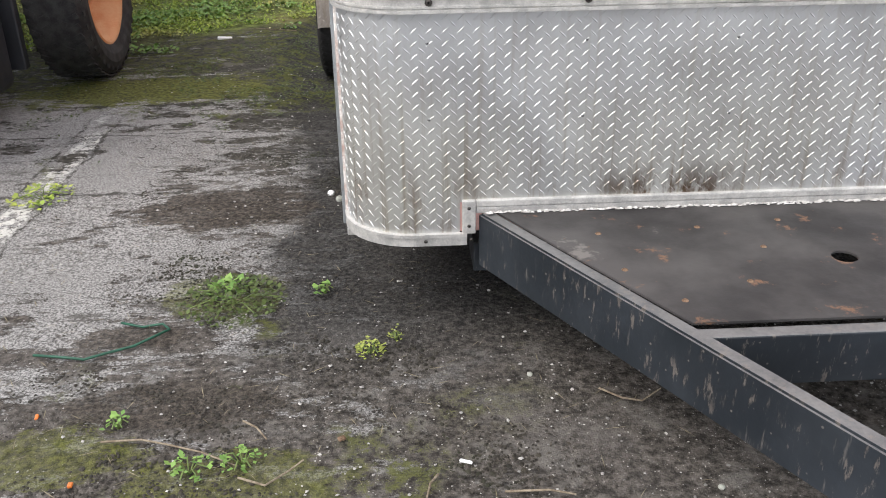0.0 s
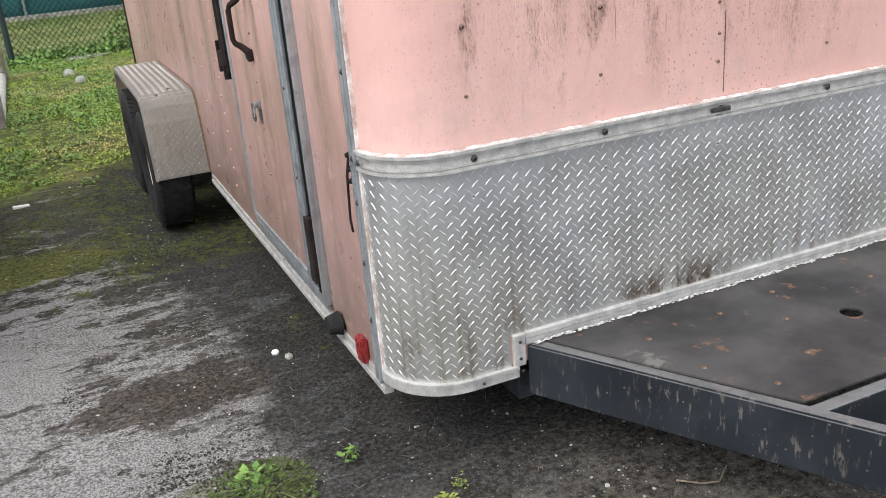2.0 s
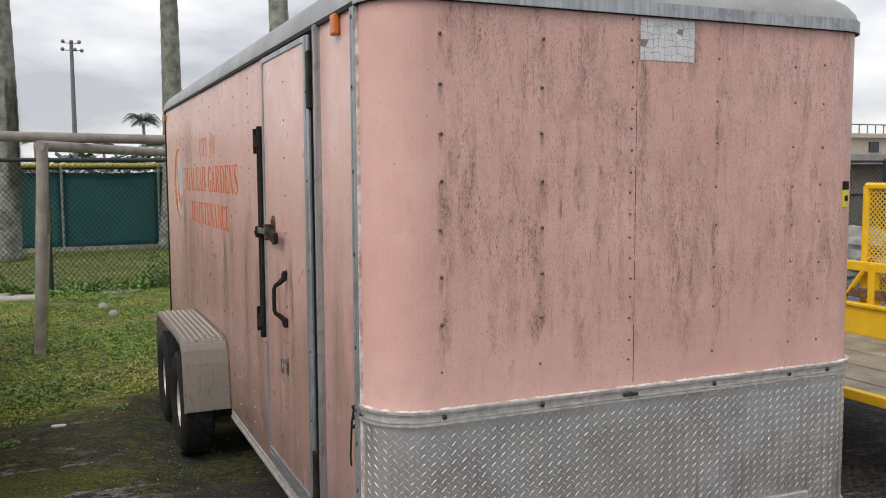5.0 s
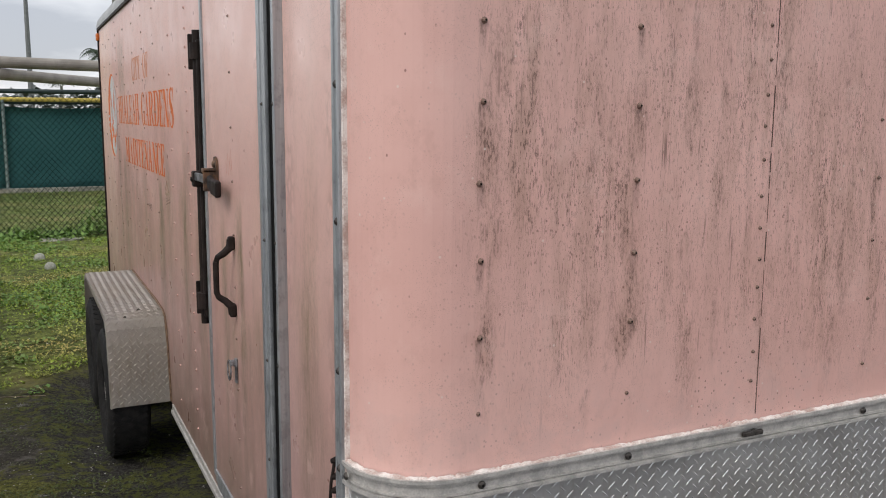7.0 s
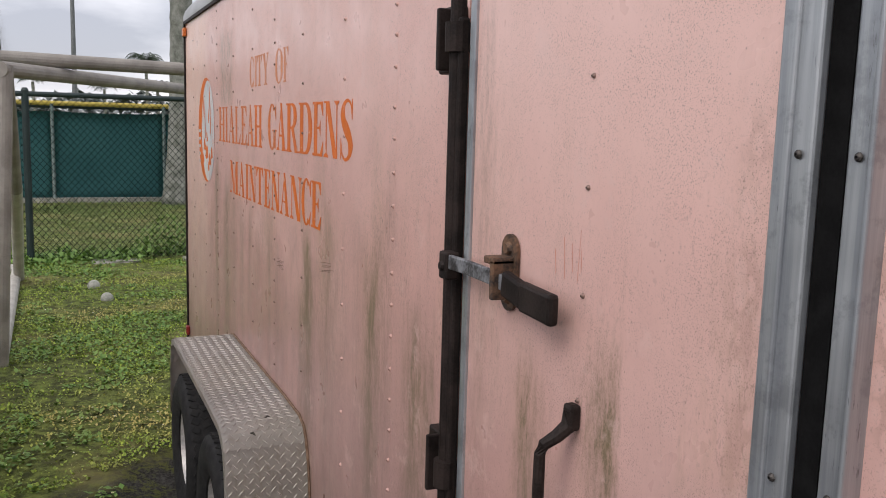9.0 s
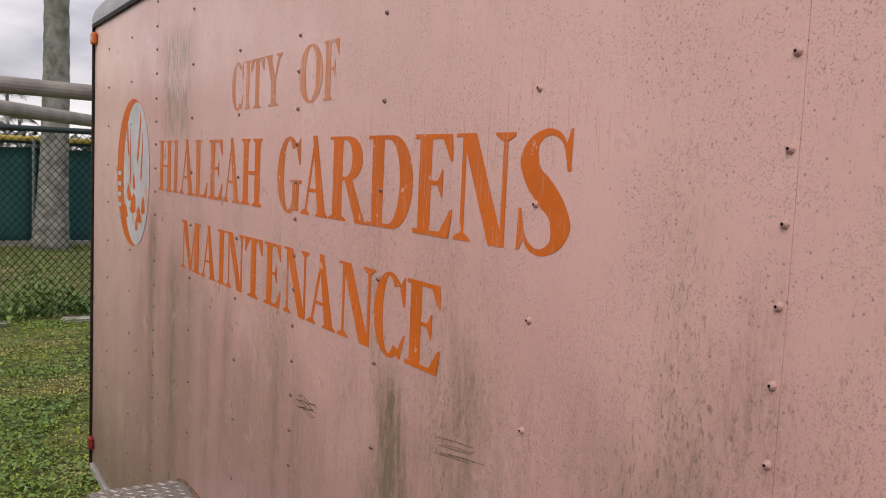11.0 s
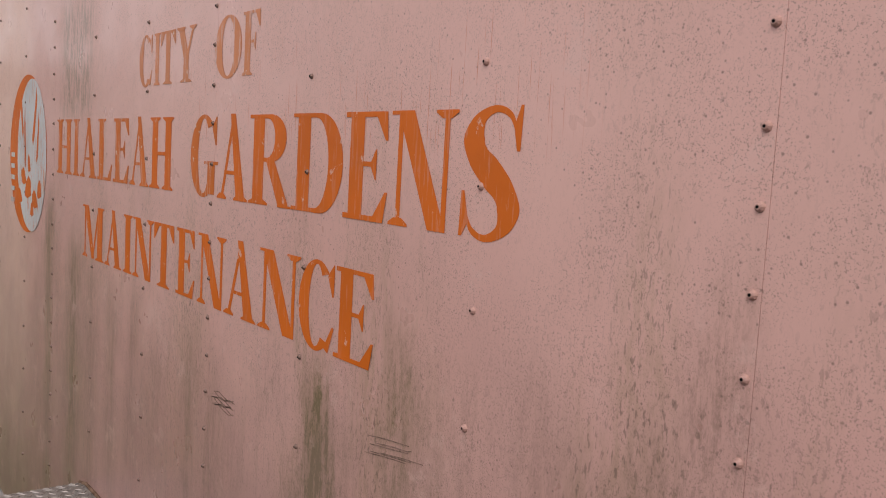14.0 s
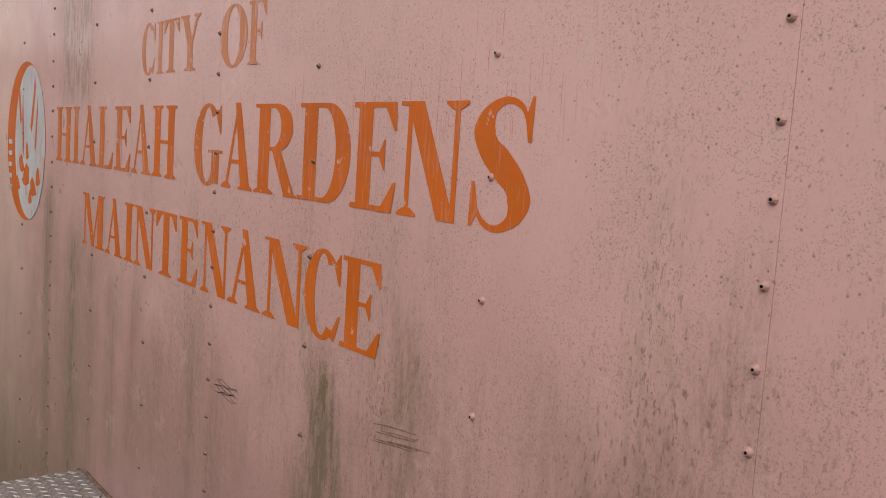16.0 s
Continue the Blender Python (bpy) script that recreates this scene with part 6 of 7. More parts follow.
def seal():
    yc, zc, r = 8.262, 1.782, 0.300

    def disc_poly(cy, cz, ry, rz, n=40, a0=0.0, a1=360.0):
        return [(cy + ry * math.cos(radians(a0 + (a1 - a0) * k / n)), cz + rz * math.sin(radians(a0 + (a1 - a0) * k / n))) for k in range(n if a1 - a0 >= 360 else n + 1)]

    bm = bmesh.new()
    extrude_poly(bm, [(SX - 0.0006, y, z) for y, z in disc_poly(yc, zc, r, r)], (-0.0006, 0, 0))
    bmesh.ops.recalc_face_normals(bm, faces=bm.faces)
    s = part("round_emblem", bm, M_LETTER, trailer, "worn round orange and white emblem")
    bm = bmesh.new()
    extrude_poly(bm, [(SX - 0.0016, y, z) for y, z in disc_poly(yc - 0.068, zc - 0.004, r * 0.765, r * 0.955)], (-0.0006, 0, 0))
    bmesh.ops.recalc_face_normals(bm, faces=bm.faces)
    part("emblem_field", bm, M_SEALWHITE, s)
    rng = random.Random(8)
    for y, z, w, h, sk in ((8.33, 1.93, 0.012, 0.14, 0.03), (8.285, 1.85, 0.010, 0.20, 0.015), (8.16, 1.93, 0.018, 0.18, -0.04), (8.10, 1.85, 0.012, 0.16, -0.02), (8.30, 1.70, 0.035, 0.06, 0.02), (8.24, 1.66, 0.05, 0.075, -0.01),
                           (8.12, 1.62, 0.04, 0.06, 0.02), (8.17, 1.58, 0.025, 0.05, 0), (8.06, 1.66, 0.03, 0.06, 0), (8.36, 1.62, 0.03, 0.05, 0.02), (8.22, 1.75, 0.02, 0.06, 0.01)):
        bm = bmesh.new()
        pts = [(y + w, z - h / 2), (y + w * 0.2, z - h * 0.62), (y - w, z - h * 0.45), (y - w * 0.7 + sk, z + h * 0.3), (y + sk, z + h * 0.55), (y + w * 0.8 + sk, z + h * 0.2)]
        extrude_poly(bm, [(SX - 0.0026, a, b) for a, b in pts], (-0.0005, 0, 0))
        bmesh.ops.recalc_face_normals(bm, faces=bm.faces)
        part("emblem_stroke", bm, M_LETTER, s)
    for k in range(5):
        bm = bmesh.new()
        z = 1.765 - 0.045 * k
        extrude_poly(bm, [(SX - 0.0026, a, b) for a, b in rect(8.47, 8.53, z, z + 0.018)], (-0.0005, 0, 0))
        bmesh.ops.recalc_face_normals(bm, faces=bm.faces)
        part("emblem_dash", bm, M_SEALWHITE, s)


seal()


# ---- the goal frames behind the trailer ----
def goal(name, label):
    g = thing(name, label, "goal frame")
    r = 0.056
    foot, head = Vector((-1.40, 9.95, 0)), Vector((-1.29, 9.95, 2.15))
    for nm, pts, rr, mat in (("post", [foot - Vector((0, 0, 0.02)), head + Vector((0, 0, 0.03))], r, M_PIPE), ("crossbar", [head + Vector((-0.03, -0.05, 0)), head + Vector((1.64, 3.05, 0)), head + Vector((2.35, 4.37, 0))], r, M_PIPE),
                             ("post", [head + Vector((2.35, 4.37, 0)), head + Vector((2.35, 4.37, -2.17))], r, M_PIPE),
                             ("stay", [head + Vector((0, 0.03, -0.03)), head + Vector((-0.01, 0.7, -0.32)), (-1.31, 11.5, 1.18)], 0.05, M_PIPE), ("lower_stay", [(-1.315, 11.52, 1.22), (-1.40, 13.6, 0.05)], 0.055, M_PIPE2), ("ground_bar", [(-1.40, 10.0, 0.06), (-1.44, 14.2, 0.06)], 0.055, M_PIPE2)):
        bm = bmesh.new()
        tube(bm, pts, rr, 16)
        part(nm, bm, mat, g)
    return g


M_PIPE2 = plain("pale_grey_pipe", (0.38, 0.36, 0.32), (0.52, 0.50, 0.45), 7, 0.6)
goal("goal_frame", "weathered grey pipe goal frame standing on the grass")
g2 = thing("goal_frame", "second weathered grey pipe goal frame behind the first", "goal frame")
for nm, pts, r in (("crossbar", [(-2.16, 10.25, 2.26), (3.2, 11.9, 2.26)], 0.055), ("post", [(-2.16, 10.25, -0.02), (-2.16, 10.25, 2.28)], 0.055), ("post", [(3.2, 11.9, -0.02), (3.2, 11.9, 2.26)], 0.055), ("ground_bar", [(-2.15, 10.3, 0.05), (-2.16, 13.8, 0.05)], 0.055)):
    bm = bmesh.new()
    tube(bm, pts, r, 16)
    part(nm, bm, M_PIPE, g2)
bm = bmesh.new()
tube(bm, [(-4.2, 14.3, 0.05), (-1.42, 14.25, 0.05)], 0.055, 12)
tagged(part("loose_pipe", bm, M_PIPE2), "pale grey pipe lying on the grass by the fence", "pipe")


# ---- upturned red plastic boat behind the frames ----
def red_boat():
    bm = bmesh.new()
    n, k = 24, 16
    rows = []
    for i in range(n + 1):
        t = -1 + 2 * i / n
        w = 0.46 * max(0.02, 1 - abs(t) ** 2.6)
        rows.append([bm.verts.new((-2.98 + 1.0 * t * 0.78, 12.45 + w * math.cos(math.pi * j / k) + 0.1 * t, 0.02 + 0.42 * math.sin(math.pi * j / k) ** 0.8 * max(0.05, 1 - abs(t) ** 3))) for j in range(k + 1)])
    for a, b in zip(rows, rows[1:]):
        for j in range(k):
            bm.faces.new((a[j], b[j], b[j + 1], a[j + 1]))
    bmesh.ops.recalc_face_normals(bm, faces=bm.faces)
    bmesh.ops.solidify(bm, geom=bm.faces[:], thickness=0.012)
    tagged(part("boat_hull", bm, M_REDHULL, smooth=True), "faded red plastic hull lying upturned on the grass", "boat")  # red_hull


M_REDHULL = plain("faded_red_plastic", (0.42, 0.06, 0.06), (0.55, 0.11, 0.10), 3, 0.45)
red_boat()


# ---- chain-link fence ----
def chain_fence(name, label, y, x0, x1, z1, posts, pitch, wire, post_mat, wire_mat, z0=0.05):
    f = thing(name, label, "fence")
    for x in posts:
        bm = bmesh.new()
        tube(bm, [(x, y, -0.05), (x, y, z1 + 0.02)], 0.042, 12)
        disc(bm, (x, y, z1 + 0.02), (0, 0, 1), 0.046, 0.035, 12, 0.02)
        part("post", bm, post_mat, f)
    bm = bmesh.new()
    tube(bm, [(x0, y, z1 - 0.02), (x1, y, z1 - 0.02)], 0.032, 10)
    part("top_rail", bm, post_mat, f)
    vs, fs = [], []

    def bar(a, b):
        a, b = np.array(a), np.array(b)
        d = (b - a) / np.linalg.norm(b - a)
        u = np.cross(d, (0, 1, 0))
        k = len(vs)
        for p in (a, b):
            for q in (u, -0.5 * u + np.array((0, 0.87, 0)), -0.5 * u - np.array((0, 0.87, 0))):
                vs.append(tuple(p + q * wire))
        for i in range(3):
            j = (i + 1) % 3
            fs.append((k + i, k + j, k + 3 + j, k + 3 + i))

    h = z1 - 0.03 - z0
    slope = 1.15
    n = int((x1 - x0 + h / slope) / pitch)
    for s in (1, -1):
        for i in range(n):
            xa = x0 - h / slope + i * pitch
            ax_, bx_ = xa, xa + h / slope
            za, zb = (z0, z0 + h) if s > 0 else (z0 + h, z0)
            if ax_ < x0:
                za += (zb - za) * (x0 - ax_) / (bx_ - ax_)
                ax_ = x0
            if bx_ > x1:
                zb = za + (zb - za) * (x1 - ax_) / (bx_ - ax_)
                bx_ = x1
            if bx_ - ax_ > 0.02:
                bar((ax_, y + 0.004 * s, za), (bx_, y + 0.004 * s, zb))
    place("mesh", arrays_mesh("mesh", vs, fs), wire_mat, f, "diamond wire mesh", kind="stuff")
    return f


chain_fence("chain_link_fence", "dark green chain-link fence with steel posts", 14.85, -7.0, 9.5, 2.10, (-4.3, -1.31, 1.7, 4.7, 7.7), 0.078, 0.0040, M_GREENPOST, M_WIRE)


def kerb():
    rng = random.Random(4)
    x = -7.0
    while x < 9:
        w = rng.uniform(0.25, 0.7)
        if rng.random() < 0.70:
            bm = bmesh.new()
            y = 14.72 + rng.uniform(-0.05, 0.05)
            box(bm, x, x + w - 0.03, y - 0.12, y + 0.14, -0.04, rng.uniform(0.03, 0.075), 0.02)
            for v in bm.verts:
                v.co += Vector((rng.uniform(-0.02, 0.02), rng.uniform(-0.03, 0.03), rng.uniform(-0.012, 0.012)))
            tagged(part("concrete_slab", bm, M_CONCRETE), "broken pale concrete strip along the fence foot", "concrete", "broken concrete strip")
        x += w


kerb()


# ---- the green wind screen fence farther off ----
def screen_fence():
    y, x0, x1 = 23.3, -14.0, 16.0
    f = thing("windscreen_fence", "tall fence hung with dark green windscreen and a yellow cap", "fence")
    for k in range(13):
        x = -1.054 + 2.23 * (k - 5)
        bm = bmesh.new()
        tube(bm, [(x, y - 0.03, 0), (x, y - 0.03, 2.06)], 0.035, 10)
        part("post", bm, M_GALV, f)
        bm = bmesh.new()
        n, h = 14, 8
        g = []
        for i in range(n + 1):
            col = []
            for j in range(h + 1):
                u, v = i / n, j / h
                bulge = 0.05 * math.sin(math.pi * u) * math.sin(math.pi * v) + 0.01 * noise.noise(Vector((x + u * 2.4, v * 2, 1)))
                zz = 0.04 + v * 1.87 - 0.03 * math.sin(math.pi * u) * v - 0.02 * math.sin(2 * math.pi * u) * (1 - v)
                col.append(bm.verts.new((x + 2.23 * u, y + bulge, zz)))
            g.append(col)
        for i in range(n):
            for j in range(h):
                bm.faces.new((g[i][j], g[i + 1][j], g[i + 1][j + 1], g[i][j + 1]))
        bmesh.ops.solidify(bm, geom=bm.faces[:], thickness=0.004)
        part("windscreen", bm, M_SCREEN, f, smooth=True)
    bm = bmesh.new()
    pts = [(x0 + 0.4 * i, y, 2.07 + 0.006 * noise.noise(Vector((i * 0.7, 0, 0)))) for i in range(int((x1 - x0) / 0.4))]
    tube(bm, pts, 0.05, 10)
    part("cap", bm, M_YELLOWCAP, f, "faded yellow plastic cap")
    bm = bmesh.new()
    box(bm, x0, x1, y - 0.15, y + 0.1, -0.02, 0.10)
    part("footing", bm, M_CONCRETE, f)


screen_fence()
chain_fence("chain_link_fence", "black chain-link behind the green windscreen", 23.4, -14.0, 16.0, 2.02, (-13, 15), 0.10, 0.004, M_GREENPOST, M_WIRE, 1.80)


# ---- palms ----
def palm_trunk(x, y, h, r0, r1, name_label, skirt=0.0, lean=0.0, crown=True, swell=0.35):
    rng = random.Random(int(abs(x * 100)))
    p = thing("palm_tree", name_label, "palm")
    bm = bmesh.new()
    pts, rad = [], []
    n = 44
    for k in range(n + 1):
        t = k / n
        pts.append((x + lean * t + 0.04 * math.sin(t * 5), y, h * t - 0.05))
        rad.append(r1 + (r0 - r1) * math.exp(-t * h / 1.2) + swell * r1 * 0.3 * math.sin(t * 4.5) + (0.012 if k % 2 else 0.0))
    tube(bm, pts, r0, 18, radii=rad)
    part("trunk", bm, M_TRUNK, p, smooth=True)
    if skirt:
        vs, fs = [], []
        for k in range(420):
            a = rng.uniform(-1.2, 1.2) if skirt > 0 else rng.uniform(0, 6.28)
            z1 = rng.uniform(1.9, 4.1)
            z2 = max(0.9, z1 - rng.uniform(0.6, 1.6))
            r = r1 + 0.02
            d = rng.uniform(0.05, 0.42) * (z1 - z2)
            w = rng.uniform(0.006, 0.02)
            c, s = math.cos(a), math.sin(a)
            k0 = len(vs)
            vs += [(x + c * r, y + s * r - w, z1), (x + c * r, y + s * r + w, z1), (x + c * (r + d), y + s * (r + d) + w * 0.3, z2), (x + c * (r + d), y + s * (r + d) - w * 0.3, z2)]
            fs.append((k0, k0 + 1, k0 + 2, k0 + 3))
        place("dead_fronds", arrays_mesh("dead_fronds", vs, fs), M_DEADLEAF, p, "hanging dry grey palm fronds")
    if crown:
        fronds(p, (x + lean, y, h), 2.6, 14, rng, M_PALMLEAF)
    return p


def fronds(parent, top, length, count, rng, mat):
    vs, fs = [], []
    for k in range(count):
        a = 2 * math.pi * k / count + rng.uniform(-0.25, 0.25)
        rise = rng.uniform(0.1, 1.8)
        L = length * rng.uniform(0.8, 1.1)
        prev = None
        for i in range(15):
            t = i / 14
            rr = L * t * (1 - 0.18 * t)
            z = L * (0.75 * rise * t - (0.35 + 0.55 * rise) * t * t)
            c = Vector((top[0] + math.cos(a) * rr, top[1] + math.sin(a) * rr, top[2] + z))
            if prev is not None:
                side = Vector((-math.sin(a), math.cos(a), 0))
                w = L * 0.32 * math.sin(math.pi * min(1, t * 0.9 + 0.08))
                for s in (1, -1):
                    for q in (0.0, 0.5):
                        b = prev.lerp(c, q)
                        tip = b + side * s * w * rng.uniform(0.8, 1.1) + (c - prev) * 1.2 + Vector((0, 0, -w * rng.uniform(0.25, 0.7)))
                        k0 = len(vs)
                        e = (c - prev) * 0.28
                        vs += [tuple(b), tuple(b + e), tuple(tip)]
                        fs.append((k0, k0 + 1, k0 + 2))
                k0 = len(vs)
                up = Vector((0, 0, 0.02 * L / 2))
                vs += [tuple(prev - up), tuple(c - up), tuple(c + up), tuple(prev + up)]
                fs.append((k0, k0 + 1, k0 + 2, k0 + 3))
            prev = c
    place("crown", arrays_mesh("crown", vs, fs), mat, parent, "green arching palm fronds")


palm_trunk(1.40, 22.7, 8.3, 0.36, 0.20, "grey royal palm trunk by the green fence", lean=0.15)
palm_trunk(-2.20, 21.2, 8.0, 0.30, 0.25, "palm trunk with a skirt of dry fronds", skirt=1.0, lean=0.05)
palm_trunk(3.52, 20.0, 9.5, 0.33, 0.20, "grey royal palm trunk behind the trailer roof")
for x, y, h, L in ((7.6, 100, 7.2, 2.5), (4.4, 118, 4.9, 2.1), (9.2, 105, 4.8, 2.3), (-3.0, 100, 4.9, 1.8), (12.5, 105, 4.4, 1.9)):
    far = thing("far_palm", "distant dark green palm above the fence line", "palm", "distant palms")
    bm = bmesh.new()
    tube(bm, [(x, y, 0), (x + 0.1, y, h * 0.5), (x, y, h)], 0.16, 8)
    part("trunk", bm, M_TRUNK, far)
    fronds(far, (x, y, h + 0.3), L, 26, random.Random(int(x * 10)), M_PALMLEAF)


def far_woods():
    rng = np.random.default_rng(9)
    n = 9000
    x = rng.uniform(-60, 140, n)
    y = rng.uniform(125, 140, n)
    top = 3.7 + 0.8 * np.sin(x * 0.21) + 0.7 * np.sin(x * 0.63 + 1)
    z = rng.uniform(0, 1, n) ** 0.6 * top
    tagged(leaf_cloud("far_tree_line", np.stack([x, y, z], 1), (0.7, 1.6), (-0.6, 0.9), M_FARTREE, rng), "distant dark tree line", "trees", kind="stuff")


far_woods()


# ---- sports lighting mast ----
def light_mast(x, y, h, label, lamps=True):
    m = thing("light_mast", label, "light mast")
    bm = bmesh.new()
    tube(bm, [(x, y, 0), (x, y, h)], 0.2, 10, radii=[0.26, 0.16])
    part("pole", bm, M_GALVDARK, m)
    bm = bmesh.new()
    tube(bm, [(x - 0.72, y, h), (x + 0.7, y, h)], 0.04, 8)
    tube(bm, [(x - 0.7, y, h - 0.65), (x + 0.8, y, h - 0.65)], 0.04, 8)
    part("cross_arm", bm, M_GALVDARK, m)
    for dx, dz in ((-0.72, 0.1), (0, 0.1), (0.68, 0.1), (-0.76, -0.6), (0.28, -0.6), (0.88, -0.68)):
        bm = bmesh.new()
        disc(bm, (x + dx, y - 0.3, h + dz), (0.1 * dx, -1, -0.35), 0.18, 0.26, 14, 0.10)
        part("floodlight", bm, M_GALVDARK, m)


M_GALVDARK = plain("dull_grey_mast", (0.12, 0.13, 0.135), (0.19, 0.20, 0.205), 4, 0.6)
light_mast(0.62, 90.0, 13.9, "tall sports ground light mast with six floodlights")


# ---- lorry standing on the other side ----
def lorry():
    t = thing("lorry", "dark lorry with a rusty cream wheel rim on the asphalt", "lorry")
    wh = wheel_out(t, (-1.90, 6.20, 0.53), 0.53, 0.35, 0.335)
    bm = bmesh.new()
    box(bm, -2.9, -2.05, 4.3, 5.42, 0.14, 1.3, 0.04)
    part("side_tank", bm, M_DARKSTEEL, t, "dark side tank with rounded edges")
    bm = bmesh.new()
    box(bm, -2.7, -2.02, 5.50, 5.56, 0.20, 1.2, 0.01)
    part("hanger_plate", bm, M_DARKSTEEL, t)
    bm = bmesh.new()
    box(bm, -4.0, -2.5, 4.0, 11.0, 0.95, 1.25, 0.02)
    part("chassis", bm, M_DARKSTEEL, t)
    bm = bmesh.new()
    box(bm, -4.3, -2.2, 4.0, 11.0, 1.25, 1.32, 0.02)
    part("load_deck", bm, M_DARKSTEEL, t)
    bm = bmesh.new()
    box(bm, -2.35, -1.72, 6.98, 6.998, 0.36, 1.25, 0.004)
    part("mud_flap", bm, M_RUBBER, t)
    bm = bmesh.new()
    lathe(bm, [(-0.18, 0.30), (-0.18, 0.45), (-0.12, 0.53), (0.12, 0.53), (0.18, 0.45), (0.18, 0.30), (-0.18, 0.30)], (-4.1, 6.2, 0.53), 0, 30)
    part("far_tyre", bm, M_RUBBER, t)


def wheel_out(parent, c, r, w, rim_r):
    """A wheel whose outer, dished face looks to +x."""
    h = w / 2
    bm = bmesh.new()
    lathe(bm, [(h * 0.8, rim_r), (h * 0.98, rim_r + (r - rim_r) * 0.35), (h, rim_r + (r - rim_r) * 0.6), (h * 0.94, r - 0.05), (h * 0.8, r - 0.012), (h * 0.6, r), (-h * 0.6, r), (-h * 0.85, r - 0.015), (-h, r - 0.1), (-h * 0.8, rim_r)], c, 0, 52)
    tb = bmesh.new()
    for k in range(56):
        a = 2 * math.pi * k / 56
        for j, off in enumerate((-0.66, -0.25, 0.25, 0.66)):
            m = Matrix.Translation((c[0] + off * h, c[1], c[2])) @ Matrix.Rotation(a + j * 0.056, 4, "X") @ Matrix.Translation((0, 0, r + 0.002)) @ Matrix.Rotation(0.5 if j % 2 else -0.5, 4, "Z")
            box(tb, -h * 0.16, h * 0.16, -0.015, 0.015, -0.006, 0.004, 0, m)
    for k in range(40):
        a = 2 * math.pi * k / 40
        m = Matrix.Translation(c) @ Matrix.Rotation(a, 4, "X") @ Matrix.Translation((h * 0.93, 0, r - 0.05))
        box(tb, -0.004, 0.004, -0.014, 0.014, -0.02, 0.02, 0, m)
    bmesh.ops.recalc_face_normals(bm, faces=bm.faces)
    wh = part("wheel", bm, M_DUSTYRUBBER, parent, "big dusty black lorry tyre with blocky tread")
    part("tread", tb, M_DUSTYRUBBER, wh, kind="stuff")
    bm = bmesh.new()
    rings = lathe(bm, [(h * 0.82, rim_r + 0.018), (h * 0.86, rim_r), (h * 0.7, rim_r - 0.012), (-h * 0.2, rim_r - 0.04), (-h * 0.45, rim_r * 0.70), (-h * 0.3, rim_r * 0.42), (h * 0.2, rim_r * 0.36), (h * 0.25, rim_r * 0.08)], c, 0, 40)
    bm.faces.new(rings[-1])
    for k in range(8):
        a = 2 * math.pi * k / 8
        disc(bm, (c[0] - h * 0.42, c[1] + rim_r * 0.58 * math.cos(a), c[2] + rim_r * 0.58 * math.sin(a)), (1, 0, 0), 0.017, 0.03, 6)
    bmesh.ops.recalc_face_normals(bm, faces=bm.faces)
    part("rim", bm, M_RUSTRIM, wh, "rust-streaked cream dished rim", smooth=True)
    return wh


lorry()


